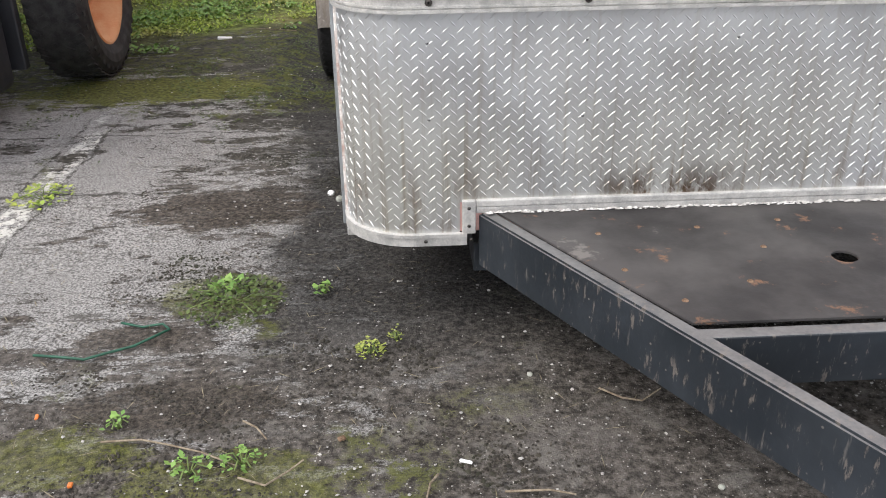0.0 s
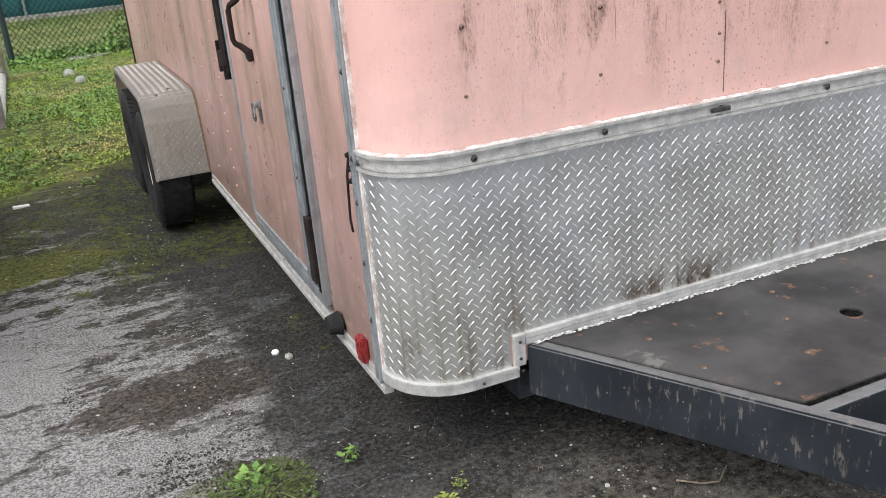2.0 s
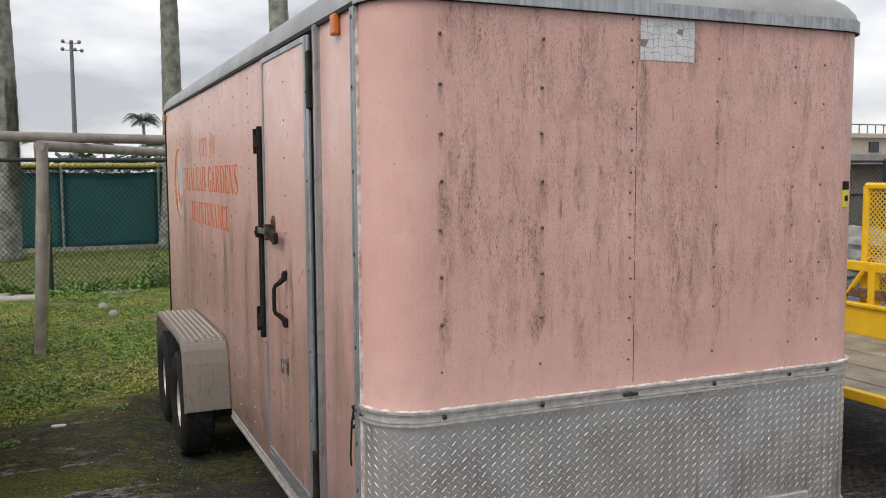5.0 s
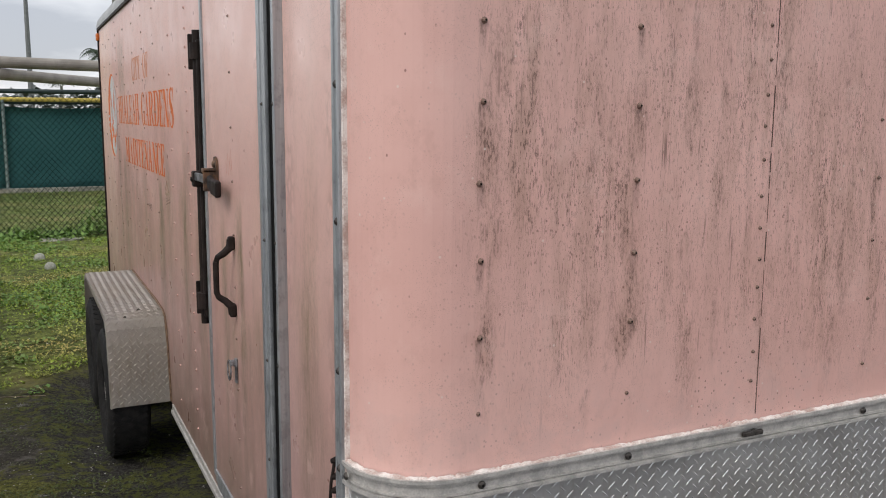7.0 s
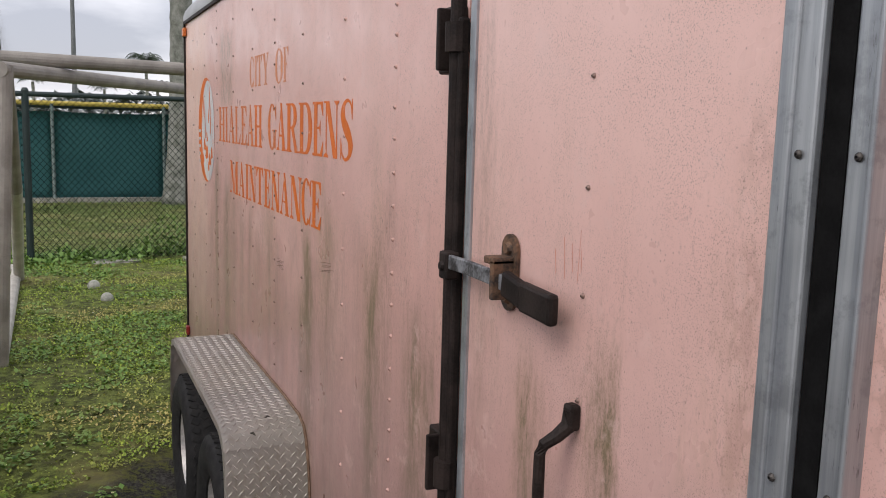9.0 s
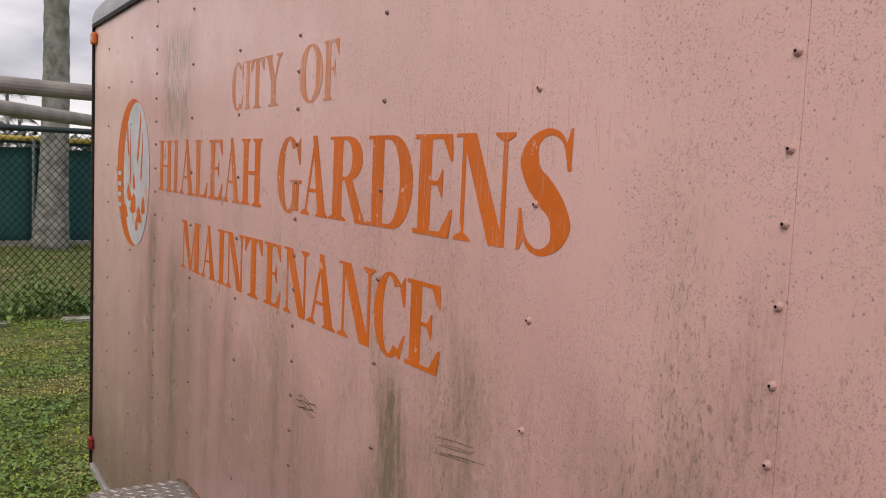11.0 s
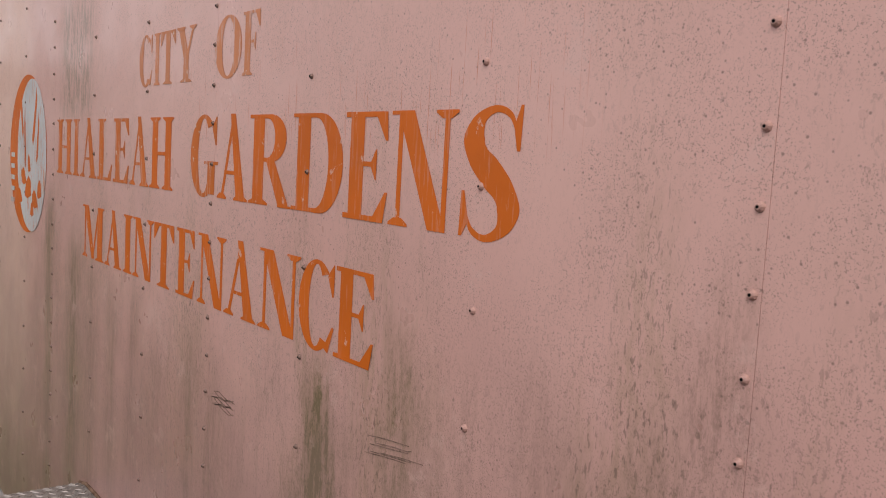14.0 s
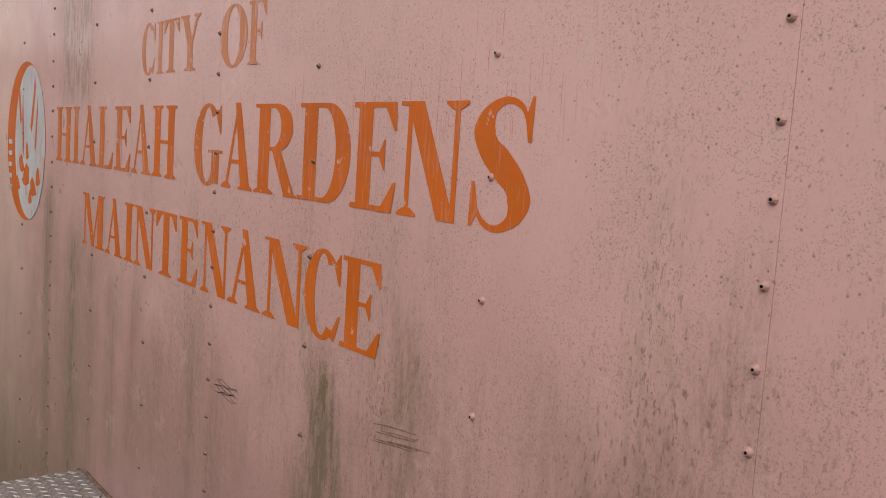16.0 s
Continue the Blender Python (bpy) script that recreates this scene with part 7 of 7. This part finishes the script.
# ---- yellow flat trailer on the far side ----
def yellow_trailer():
    t = thing("flatbed_trailer", "bright yellow flatbed trailer with grey boards and a mesh gate", "trailer")
    x0, x1, y0, y1, zd = 3.0, 4.45, 2.6, 7.6, 0.60
    for x, w in ((x0 - 0.03, 0.05), (x1, 0.05)):
        bm = bmesh.new()
        box(bm, x, x + w, y0, y1, zd - 0.10 if x > 3.5 else zd - 0.055, zd + 0.004, 0.006)
        part("side_beam", bm, M_YELLOW, t)
    n = 8
    for k in range(n):
        w = (x1 - x0 - 0.03) / n
        bm = bmesh.new()
        box(bm, x0 + 0.025 + w * k, x0 + 0.025 + w * (k + 1) - 0.012, y0, y1, zd - 0.04, zd + 0.003 * (k % 2), 0.004)
        part("board", bm, M_WOOD, t)
    bm = bmesh.new()
    box(bm, x1 - 0.02, x1 + 0.02, y0, y1, zd, zd + 0.22, 0.008)
    part("kerb_panel", bm, M_YELLOW, t)
    bm = bmesh.new()
    tube(bm, [(x1 - 0.03, y0, zd + 0.235), (x1 - 0.03, y1, zd + 0.235)], 0.02, 8)
    part("rope_rail", bm, M_YELLOW, t)
    bm = bmesh.new()
    box(bm, x1 + 0.01, x1 + 0.06, y0, y1, 0.885, 0.955, 0.006)
    part("middle_rail", bm, M_RUST, t, "rusty brown middle rail")
    bm = bmesh.new()
    box(bm, x1 + 0.01, x1 + 0.07, y0, y1, 1.09, 1.16, 0.006)
    part("top_rail", bm, M_YELLOW, t)
    for y in (3.2, 4.85, 6.6):
        bm = bmesh.new()
        box(bm, x1 + 0.0, x1 + 0.06, y - 0.03, y + 0.03, zd, 1.15, 0.005)
        part("stake", bm, M_YELLOW, t)
        bm = bmesh.new()
        tube(bm, [(x1 + 0.03, y + 0.05, 1.15), (x1 + 0.03, y + 0.45, zd + 0.02)], 0.022, 8)
        part("brace", bm, M_YELLOW, t)
    # mesh gate
    gx = x1 + 0.10
    gate = thing("mesh_gate", "yellow expanded-metal gate standing upright behind the flatbed", "gate")
    ya, yb, za, zb = 3.4, 5.0, 0.62, 1.74
    for pts in ([(gx, ya, za), (gx, ya, zb)], [(gx, yb, za), (gx, yb, zb)], [(gx, ya, zb), (gx, yb, zb)], [(gx, ya, za), (gx, yb, za)]):
        bm = bmesh.new()
        tube(bm, pts, 0.028, 8)
        part("gate_frame", bm, M_YELLOW, gate)
    vs, fs = [], []
    pitch = 0.04
    H, W = zb - za, yb - ya
    for s in (1, -1):
        k = -H
        while k < W:
            a0, a1 = max(0.0, k), min(W, k + H)
            if a1 - a0 > 0.03:
                za_, zb_ = (a0 - k, a1 - k) if s > 0 else (H - (a0 - k), H - (a1 - k))
                b = len(vs)
                xx = gx + 0.003 * s
                vs += [(xx, ya + a0, za + za_ - 0.006), (xx, ya + a1, za + zb_ - 0.006), (xx, ya + a1, za + zb_ + 0.006), (xx, ya + a0, za + za_ + 0.006),
                       (xx + 0.004, ya + a0, za + za_ - 0.006), (xx + 0.004, ya + a1, za + zb_ - 0.006), (xx + 0.004, ya + a1, za + zb_ + 0.006), (xx + 0.004, ya + a0, za + za_ + 0.006)]
                fs += [(b, b + 1, b + 2, b + 3), (b + 7, b + 6, b + 5, b + 4), (b + 3, b + 2, b + 6, b + 7), (b, b + 4, b + 5, b + 1)]
            k += pitch
    place("expanded_mesh", arrays_mesh("expanded_mesh", vs, fs), M_YELLOW, gate, kind="stuff")
    for y in (4.6, 5.4):
        wc = bmesh.new()
        lathe(wc, [(-0.09, 0.17), (-0.09, 0.27), (-0.06, 0.29), (0.06, 0.29), (0.09, 0.27), (0.09, 0.17), (-0.09, 0.17)], (x0 + 0.35, y + 1.0, 0.29), 0, 24)
        part("tyre", wc, M_RUBBER, t)


yellow_trailer()


def tarp_heap():
    """Folded sheets thrown in a heap: overlapping creased leaves of cloth, blue and grey."""
    heap = thing("crumpled_tarpaulin", "heap of crumpled blue and grey tarpaulin on the ground", "tarpaulin")
    for k, (dx, dy, z, sx, sz, turn, mat) in enumerate(((0, 0.1, 0.55, 0.52, 0.62, 0, M_TARPGREY), (-0.12, -0.15, 0.42, 0.5, 0.5, 25, M_TARP), (0.10, -0.2, 0.80, 0.42, 0.42, -30, M_TARP), (-0.05, -0.3, 1.0, 0.34, 0.30, 15, M_TARPGREY), (0.2, -0.32, 0.35, 0.40, 0.38, -10, M_TARPGREY))):
        bm = bmesh.new()
        bmesh.ops.create_icosphere(bm, subdivisions=4, radius=1.0)
        c, s = math.cos(radians(turn)), math.sin(radians(turn))
        for v in bm.verts:
            d = v.co.normalized()
            u, w = d.x * c + d.z * s, -d.x * s + d.z * c
            fold = abs(math.sin(7.0 * w + 2.5 * noise.noise(d * 1.8 + Vector((k * 3, 0, 0))))) ** 0.6
            r = 0.80 + 0.24 * fold + 0.18 * noise.noise(d * 2.4 + Vector((0, k * 5, 0)))
            v.co = Vector((6.1 + dx + d.x * sx * r, 6.6 + dy + d.y * 0.5 * r, max(0.0, z + d.z * sz * r)))
        part("fold", bm, mat, heap, smooth=False)


M_TARPGREY = plain("dirty_grey_tarpaulin", (0.13, 0.14, 0.15), (0.34, 0.34, 0.33), 6, 0.7)
tarp_heap()


def building():
    b = thing("building", "low beige building with a flat grey band and windows", "building")
    bm = bmesh.new()
    box(bm, 48, 96, 50, 64, 0, 4.3)
    wall = part("wall", bm, M_CREAM, b)
    bm = bmesh.new()
    box(bm, 47.6, 96.4, 49.6, 64.4, 4.3, 4.62)
    part("roof", bm, M_CREAM, b)
    bm = bmesh.new()
    box(bm, 46, 97, 46.5, 50, 2.25, 2.95)
    part("canopy", bm, M_GREYWALL, b)
    for k in range(14):
        bm = bmesh.new()
        box(bm, 50 + 3.2 * k, 51.0 + 3.2 * k, 49.9, 50.05, 3.2, 4.0)
        part("window", bm, M_GLASS, b)
    for k in range(9):
        bm = bmesh.new()
        tube(bm, [(54 + 0.9 * k, 52, 4.6), (54 + 0.9 * k, 52, 5.5)], 0.05, 6)
        part("roof_post", bm, M_GALVDARK, b)
    bm = bmesh.new()
    tube(bm, [(54, 52, 5.45), (61.2, 52, 5.45)], 0.05, 6)
    part("roof_rail", bm, M_GALVDARK, b)


building()
chain_fence("chain_link_fence", "dark chain-link fence behind the flatbed", 17.0, 9.6, 30.0, 2.1, (10, 13, 16, 19, 22, 25, 28), 0.12, 0.004, M_GREENPOST, M_WIRE)


# ---- turf, weeds and litter ----
def turf():
    rng = np.random.default_rng(21)
    out = []
    n = 420000
    x = rng.uniform(-7.5, 4.0, n)
    y = 5.6 + 9.2 * rng.uniform(0, 1, n) ** 1.35
    keep = []
    for i in range(n):
        e = 0.75 * noise.noise(Vector((x[i] * 0.9, y[i] * 0.9, 5))) + 0.35 * noise.noise(Vector((x[i] * 3.1, y[i] * 3.1, 2)))
        bare = noise.noise(Vector((x[i] * 1.3, y[i] * 1.3, 9))) + 0.6 * noise.noise(Vector((x[i] * 5, y[i] * 5, 4)))
        ok = y[i] + e > 7.02 + 0.8 * max(0.0, x[i] + 1.5) and not (bare > 0.12 and y[i] > 7.6 and rng.random() < 0.8) and not (-0.55 < x[i] < 2.4 and y[i] < 7.6)
        keep.append(ok)
    keep = np.array(keep)
    x, y = x[keep], y[keep]
    z = rng.uniform(0.0, 0.03, len(x)) + 0.006
    grass = leaf_cloud("grass", np.stack([x, y, z], 1), (0.009, 0.027), (0.0, 1.1), M_GRASS, rng)
    tagged(grass, "low patchy turf of mixed green and yellowing weeds", "grass", kind="stuff")
    # broader weeds in clumps among the turf, and moss leaves where it thins out onto the asphalt
    pts = []
    while len(pts) < 26000:
        px, py = rng.uniform(-6.5, 2.5), 6.3 + 8.3 * rng.uniform(0, 1) ** 1.3
        if noise.noise(Vector((px * 1.1, py * 1.1, 31))) + 0.5 * noise.noise(Vector((px * 4, py * 4, 8))) > 0.12 and not (-0.6 < px < 2.4 and py < 9.4) and py > 6.6 + 0.8 * max(0.0, px + 1.5):
            pts.append((px, py, rng.uniform(0.008, 0.05)))
    tagged(leaf_cloud("broad_weeds", pts, (0.018, 0.045), (-0.1, 0.9), M_WEED, rng), "clumps of broad green weeds in the turf", "weeds", kind="stuff")
    pts = []
    while len(pts) < 9000:
        px, py = rng.uniform(-3.2, -0.25), rng.uniform(4.5, 7.2)
        if noise.noise(Vector((px * 1.8, py * 2.4, 51))) + 0.6 * noise.noise(Vector((px * 6, py * 7, 18))) + 0.28 * (py - 5.9) > 0.10:
            pts.append((px, py, rng.uniform(0.0, 0.012)))
    tagged(leaf_cloud("moss_leaves", pts, (0.006, 0.018), (-0.1, 0.8), M_MOSSLEAF, rng), "thin mossy growth creeping onto the asphalt", "moss", kind="stuff")
    # coarse taller weeds along the fence foot
    n = 15000
    x = rng.uniform(-6, 4, n)
    y = 15.15 + rng.normal(0, 0.22, n) + 0.5 * np.sin(x * 1.7) * 0.4
    z = rng.uniform(0.02, 1, n) ** 2 * (0.10 + (0.10 + 0.10 * (x > -1.0)) * np.clip(np.sin(x * 2.3 + 0.5) + np.sin(x * 5.1) + 0.3, 0, 2))
    tagged(leaf_cloud("tall_weeds", np.stack([x, y, z], 1), (0.03, 0.08), (0.0, 1.2), M_WEED, rng), "taller green weeds along the fence foot", "weeds", kind="stuff")
    n = 60000
    x = rng.uniform(-9, 9, n)
    y = rng.uniform(14.9, 23.1, n)
    z = rng.uniform(0.0, 0.03, n)
    tagged(leaf_cloud("far_grass", np.stack([x, y, z], 1), (0.02, 0.05), (0.0, 0.8), M_FARGRASS, rng), "mown grass between the two fences", "grass", kind="stuff")
    n = 1400
    x = rng.uniform(-5, 2, n)
    y = rng.uniform(7.0, 14.3, n)
    tagged(leaf_cloud("small_white_flowers", np.stack([x, y, rng.uniform(0.05, 0.10, n)], 1), (0.010, 0.02), (0.0, 0.5), M_FLOWER, rng, long=0.6), "tiny white and yellow weed flowers in the turf", "flowers", kind="stuff")


M_FLOWER = leafy("weed_flowers", (0.75, 0.74, 0.62), (0.72, 0.62, 0.12), (0.78, 0.76, 0.70))
turf()


def weed(x, y, r, n, mat, label, seed, leaf=(0.02, 0.045)):
    rng = np.random.default_rng(seed)
    w = thing("weed", label, "weed")
    a = rng.uniform(0, 2 * np.pi, n)
    d = r * np.sqrt(rng.uniform(0, 1, n))
    z = 0.012 + 0.05 * (1 - d / r) * rng.uniform(0.2, 1, n)
    leaf_cloud("leaves", np.stack([x + d * np.cos(a), y + d * np.sin(a), z], 1), leaf, (-0.1, 0.7), mat, rng, w)
    bm = bmesh.new()
    for k in range(7):
        t = 2 * math.pi * k / 7
        tube(bm, [(x, y, -0.004), (x + 0.4 * r * math.cos(t), y + 0.4 * r * math.sin(t), 0.03), (x + 0.8 * r * math.cos(t), y + 0.8 * r * math.sin(t), 0.02)], 0.002, 5)
    part("stem_tuft", bm, M_WEEDSTEM, w, kind="stuff")


M_WEEDSTEM = plain("green_stem", (0.08, 0.13, 0.03), (0.16, 0.20, 0.06), 40, 0.7)
weed(-0.585, 3.235, 0.065, 46, M_WEED, "bright green broad-leaved weed in the asphalt", 1, (0.020, 0.042))
weed(-0.57, 3.17, 0.17, 620, M_MOSSLEAF, "mossy patch of low weeds round a bigger weed", 2, (0.008, 0.022))
weed(-0.277, 3.212, 0.035, 16, M_WEED, "small green weed sprig on dirt", 3, (0.015, 0.03))
weed(-0.12, 2.836, 0.045, 90, M_LIME, "small yellow-green weed on dark dirt", 4, (0.008, 0.018))
weed(-0.045, 2.90, 0.022, 22, M_LIME, "tiny yellow-green weed sprig", 5, (0.007, 0.014))
weed(-0.542, 2.335, 0.055, 34, M_WEED, "small-leaved green weed by dry twigs", 6, (0.010, 0.022))
weed(-0.42, 2.36, 0.055, 34, M_WEED, "small-leaved green weed by dry twigs", 7, (0.010, 0.022))
weed(-0.759, 2.525, 0.035, 20, M_WEED, "small green weed on mossy asphalt", 8, (0.010, 0.02))
weed(-1.50, 4.12, 0.13, 150, M_GRASS, "low weeds growing in the asphalt crack", 9, (0.01, 0.03))


def pebbles():
    rng = random.Random(12)
    vs, fs = [], []
    base = [(1, 0, 0), (0, 1, 0), (-1, 0, 0), (0, -1, 0), (0, 0, 1), (0.7, 0.7, 0.3), (-0.7, 0.6, 0.35), (0, 0, -0.6)]
    tri = ((0, 5, 4), (5, 1, 4), (1, 6, 4), (6, 2, 4), (2, 3, 4), (3, 0, 4), (0, 1, 5), (1, 2, 6), (0, 7, 1), (1, 7, 2), (2, 7, 3), (3, 7, 0))
    for k in range(9000):
        x = rng.uniform(-1.9, 1.6)
        y = rng.uniform(1.6, 6.3)
        m = 0.5 + 0.5 * noise.noise(Vector((x * 1.6, y * 1.6, 7)))
        if rng.random() > m * (1.0 if x > -0.7 else 0.45) * (0.3 if x > -0.45 and y > 3.3 else 1.0):
            continue
        s = rng.choice((0.0016, 0.002, 0.003, 0.003, 0.004, 0.006)) * rng.uniform(0.8, 1.3)
        a = rng.uniform(0, 6.3)
        c, sn = math.cos(a), math.sin(a)
        b = len(vs)
        for p in base:
            q = [p[0] * rng.uniform(0.7, 1.2), p[1] * rng.uniform(0.6, 1.0), p[2] * rng.uniform(0.5, 0.8)]
            vs.append((x + s * (q[0] * c - q[1] * sn), y + s * (q[0] * sn + q[1] * c), 0.004 + 0.012 * noise.noise(Vector((x * 0.9, y * 0.9, 0))) + s * q[2]))
        fs += [tuple(i + b for i in t) for t in tri]
    tagged(place("gravel", arrays_mesh("gravel", vs, fs), M_PEBBLE), "scattered pale grit and small stones on the asphalt", "gravel", kind="stuff")


pebbles()


def clods():
    """Crumbs of dark organic dirt lying on the asphalt."""
    rng = np.random.default_rng(33)
    pts = []
    while len(pts) < 9000:
        x, y = rng.uniform(-1.9, 0.4), rng.uniform(1.7, 5.6)
        if noise.noise(Vector((x * 1.5, y * 2.2, 17))) + 0.5 * noise.noise(Vector((x * 6, y * 8, 3))) + 0.25 * (x + 0.9) > 0.22:
            pts.append((x, y, 0.003 + 0.012 * noise.noise(Vector((x * 0.9, y * 0.9, 0)))))
    tagged(leaf_cloud("leaf_litter", pts, (0.004, 0.012), (-0.1, 0.6), M_LITTER, rng), "crumbs of dark dead leaf litter on the asphalt", "litter", kind="stuff")


def moss_clods():
    """Lumps of dark moss and humus on the worn asphalt."""
    rng = random.Random(44)
    vs, fs = [], []
    ring = [(math.cos(k * 1.0472), math.sin(k * 1.0472)) for k in range(6)]
    made = 0
    while made < 4200:
        x, y = rng.uniform(-1.8, 0.3), rng.uniform(1.8, 4.6)
        k = noise.noise(Vector((x * 2.2, y * 3.4, 11))) + 0.4 * noise.noise(Vector((x * 8, y * 9, 2))) + 0.30 * max(0.0, 3.0 - y) - 0.55 * abs(x + 0.55)
        if x < -1.1 or k < 0.18 - rng.random() ** 3 * 0.25:
            continue
        made += 1
        r = rng.uniform(0.0016, 0.005) * (1.0 if rng.random() < 0.85 else 1.8)
        b = len(vs)
        z = 0.002 + 0.012 * noise.noise(Vector((x * 0.9, y * 0.9, 0)))
        for s, h in ((1.0, -0.2), (0.8, 0.14), (0.40, 0.26)):
            vs += [(x + r * s * cx * rng.uniform(0.75, 1.25), y + r * s * cy * rng.uniform(0.75, 1.25), z + r * h * rng.uniform(0.7, 1.2)) for cx, cy in ring]
        vs.append((x, y, z + r * 0.3))
        for lv in (0, 6):
            fs += [(b + lv + i, b + lv + (i + 1) % 6, b + lv + 6 + (i + 1) % 6, b + lv + 6 + i) for i in range(6)]
        fs += [(b + 12 + i, b + 12 + (i + 1) % 6, b + 18) for i in range(6)]
    tagged(place("moss_clumps", arrays_mesh("moss_clumps", vs, fs), M_CLOD), "small dark clumps of moss and humus on asphalt", "moss", kind="stuff")


M_CLOD = leafy("dark_moss_and_humus", (0.016, 0.014, 0.010), (0.050, 0.043, 0.032), (0.030, 0.036, 0.014))
moss_clods()
M_LITTER = leafy("dark_leaf_litter", (0.018, 0.015, 0.012), (0.06, 0.05, 0.038), (0.04, 0.036, 0.026))
clods()


def small_litter():
    rng = random.Random(2)
    for (x, y, r, lab) in ((-0.306, 4.065, 0.015, "white stone chip on the asphalt"), (-0.268, 4.0, 0.016, "pale stone chip on the asphalt"), (0.325, 2.69, 0.008, "pale pebble on dark dirt"), (0.70, 2.20, 0.008, "tan pebble on dark dirt"),
                           (-0.655, 12.96, 0.066, "pale round ball in the weeds"), (-0.56, 12.24, 0.062, "pale round ball in the weeds")):
        bm = bmesh.new()
        bmesh.ops.create_icosphere(bm, subdivisions=3 if r > 0.05 else 2, radius=r)
        for v in bm.verts:
            v.co = Vector((x, y, r * 0.6)) + v.co * (1 + (0.25 if r < 0.05 else 0.04) * noise.noise(v.co / r * 1.4 + Vector((x * 9, y, 0))))
            v.co.z = max(-0.002, v.co.z * (0.85 if r < 0.05 else 1.0))
        tagged(part("stone" if r < 0.05 else "ball", bm, M_WHITE if lab.startswith("white") else M_STONE, smooth=r > 0.05), lab, "stone" if r < 0.05 else "ball")
    for (x, y, l, w, a, mat, lab) in ((0.119, 2.322, 0.017, 0.004, 150, M_WHITE, "short white plastic strip on dirt"), (-0.982, 2.577, 0.005, 0.010, 10, M_AMBER, "small orange chip on the asphalt"), (-0.81, 2.304, 0.006, 0.009, 5, M_AMBER, "small orange chip on the asphalt"),
                                      (-0.184, 2.434, 0.010, 0.007, 30, M_RUST, "small brown chip on the asphalt"), (-1.232, 7.02, 0.05, 0.016, 10, M_WHITE, "crushed white litter at the grass edge")):
        bm = bmesh.new()
        box(bm, -l, l, -w, w, 0.001, 0.008 if l < 0.05 else 0.02, 0.003, pose(x, y, 0.006, 0, 4, a))
        for v in bm.verts:
            v.co += Vector((0, 0, 0.006 * noise.noise(v.co * 40)))
        tagged(part("litter", bm, mat), lab, "litter")
    bm = bmesh.new()
    pts = [(-1.10, 2.885), (-1.02, 2.862), (-0.945, 2.852), (-0.88, 2.875), (-0.82, 2.915), (-0.77, 2.955), (-0.735, 3.005), (-0.76, 3.03), (-0.82, 3.025), (-0.89, 3.045)]
    tube(bm, [(x, y, 0.008 + 0.006 * (k % 2)) for k, (x, y) in enumerate(pts)], 0.0042, 7)
    tagged(part("cord", bm, M_CORD, smooth=True), "dark green cord lying on the asphalt", "cord")
    for pts in ([(-0.783, 2.458), (-0.68, 2.45), (-0.61, 2.435), (-0.52, 2.39), (-0.429, 2.343)], [(-0.42, 2.30), (-0.351, 2.259), (-0.30, 2.32), (-0.27, 2.345)], [(0.50, 2.60), (0.548, 2.541), (0.60, 2.535), (0.66, 2.575)],
                [(0.2, 2.21), (0.3, 2.20), (0.36, 2.19)], [(0.05, 2.28), (0.03, 2.24), (0.02, 2.2)], [(-0.75, 7.25), (-1.0, 7.3), (-1.25, 7.34)], [(-0.44, 2.52), (-0.40, 2.48), (-0.37, 2.44)]):
        bm = bmesh.new()
        tube(bm, [(x, y, 0.012 + 0.008 * (k % 2)) for k, (x, y) in enumerate(pts)], 0.003, 6, radii=[0.003 - 0.0012 * k / len(pts) for k in range(len(pts))])
        tagged(part("twig", bm, M_TWIG), "thin dry twig lying on the ground", "twig", "dry twigs")
    rng2 = np.random.default_rng(6)
    n = 900
    x, y = rng2.uniform(-1.4, 1.0, n), rng2.uniform(1.9, 5.0, n)
    tagged(leaf_cloud("dry_grass_bits", np.stack([x, y, np.full(n, 0.012)], 1), (0.008, 0.028), (-0.05, 0.1), M_STRAW, rng2, long=2.2, wide=0.05), "scattered dry grass stalks on the ground", "straw", kind="stuff")


M_STRAW = leafy("dry_straw", (0.12, 0.10, 0.06), (0.28, 0.24, 0.16), (0.2, 0.17, 0.1))
small_litter()
for a, b in (((-0.389, 5.883, 0.787), (-0.377, 5.855, 0.785)), ((-0.309, 6.026, 0.786), (-0.289, 6.032, 0.784))):
    bm = bmesh.new()
    tube(bm, [(a[0], a[1], 0.778), ((a[0] + b[0]) / 2, (a[1] + b[1]) / 2, 0.784), (b[0], b[1], 0.779)], 0.004, 6, radii=[0.002, 0.0045, 0.0015])
    tagged(part("twig", bm, M_LITTER), "dark dead twig lying on the tread plate fender", "twig", "twigs on the fender")


def sealant_crust():
    """Flaking white-grey sealant along the foot of the front wall."""
    rng = random.Random(31)
    vs, fs = [], []
    for k in range(520):
        x = rng.uniform(0.215, RX + SX - 0.215)
        s = rng.uniform(0.002, 0.007)
        y, z = FY - 0.016 - rng.uniform(0, 0.012), 0.4115 + rng.uniform(0, 0.004)
        b = len(vs)
        for dx, dy, dz in ((-1, -0.6, 0), (0.9, -0.8, 0), (1.1, 0.7, 0), (-0.8, 0.8, 0), (0.1, 0, 0.6)):
            vs.append((x + dx * s * rng.uniform(0.7, 1.2), y + dy * s * 0.7, z + dz * s))
        fs += [(b + i, b + (i + 1) % 4, b + 4) for i in range(4)]
    place("sealant", arrays_mesh("sealant", vs, fs), M_CRUST, trailer, "flaking pale sealant", kind="stuff")


M_CRUST = leafy("pale_sealant_crust", (0.30, 0.28, 0.26), (0.72, 0.70, 0.67), (0.5, 0.48, 0.45))
sealant_crust()
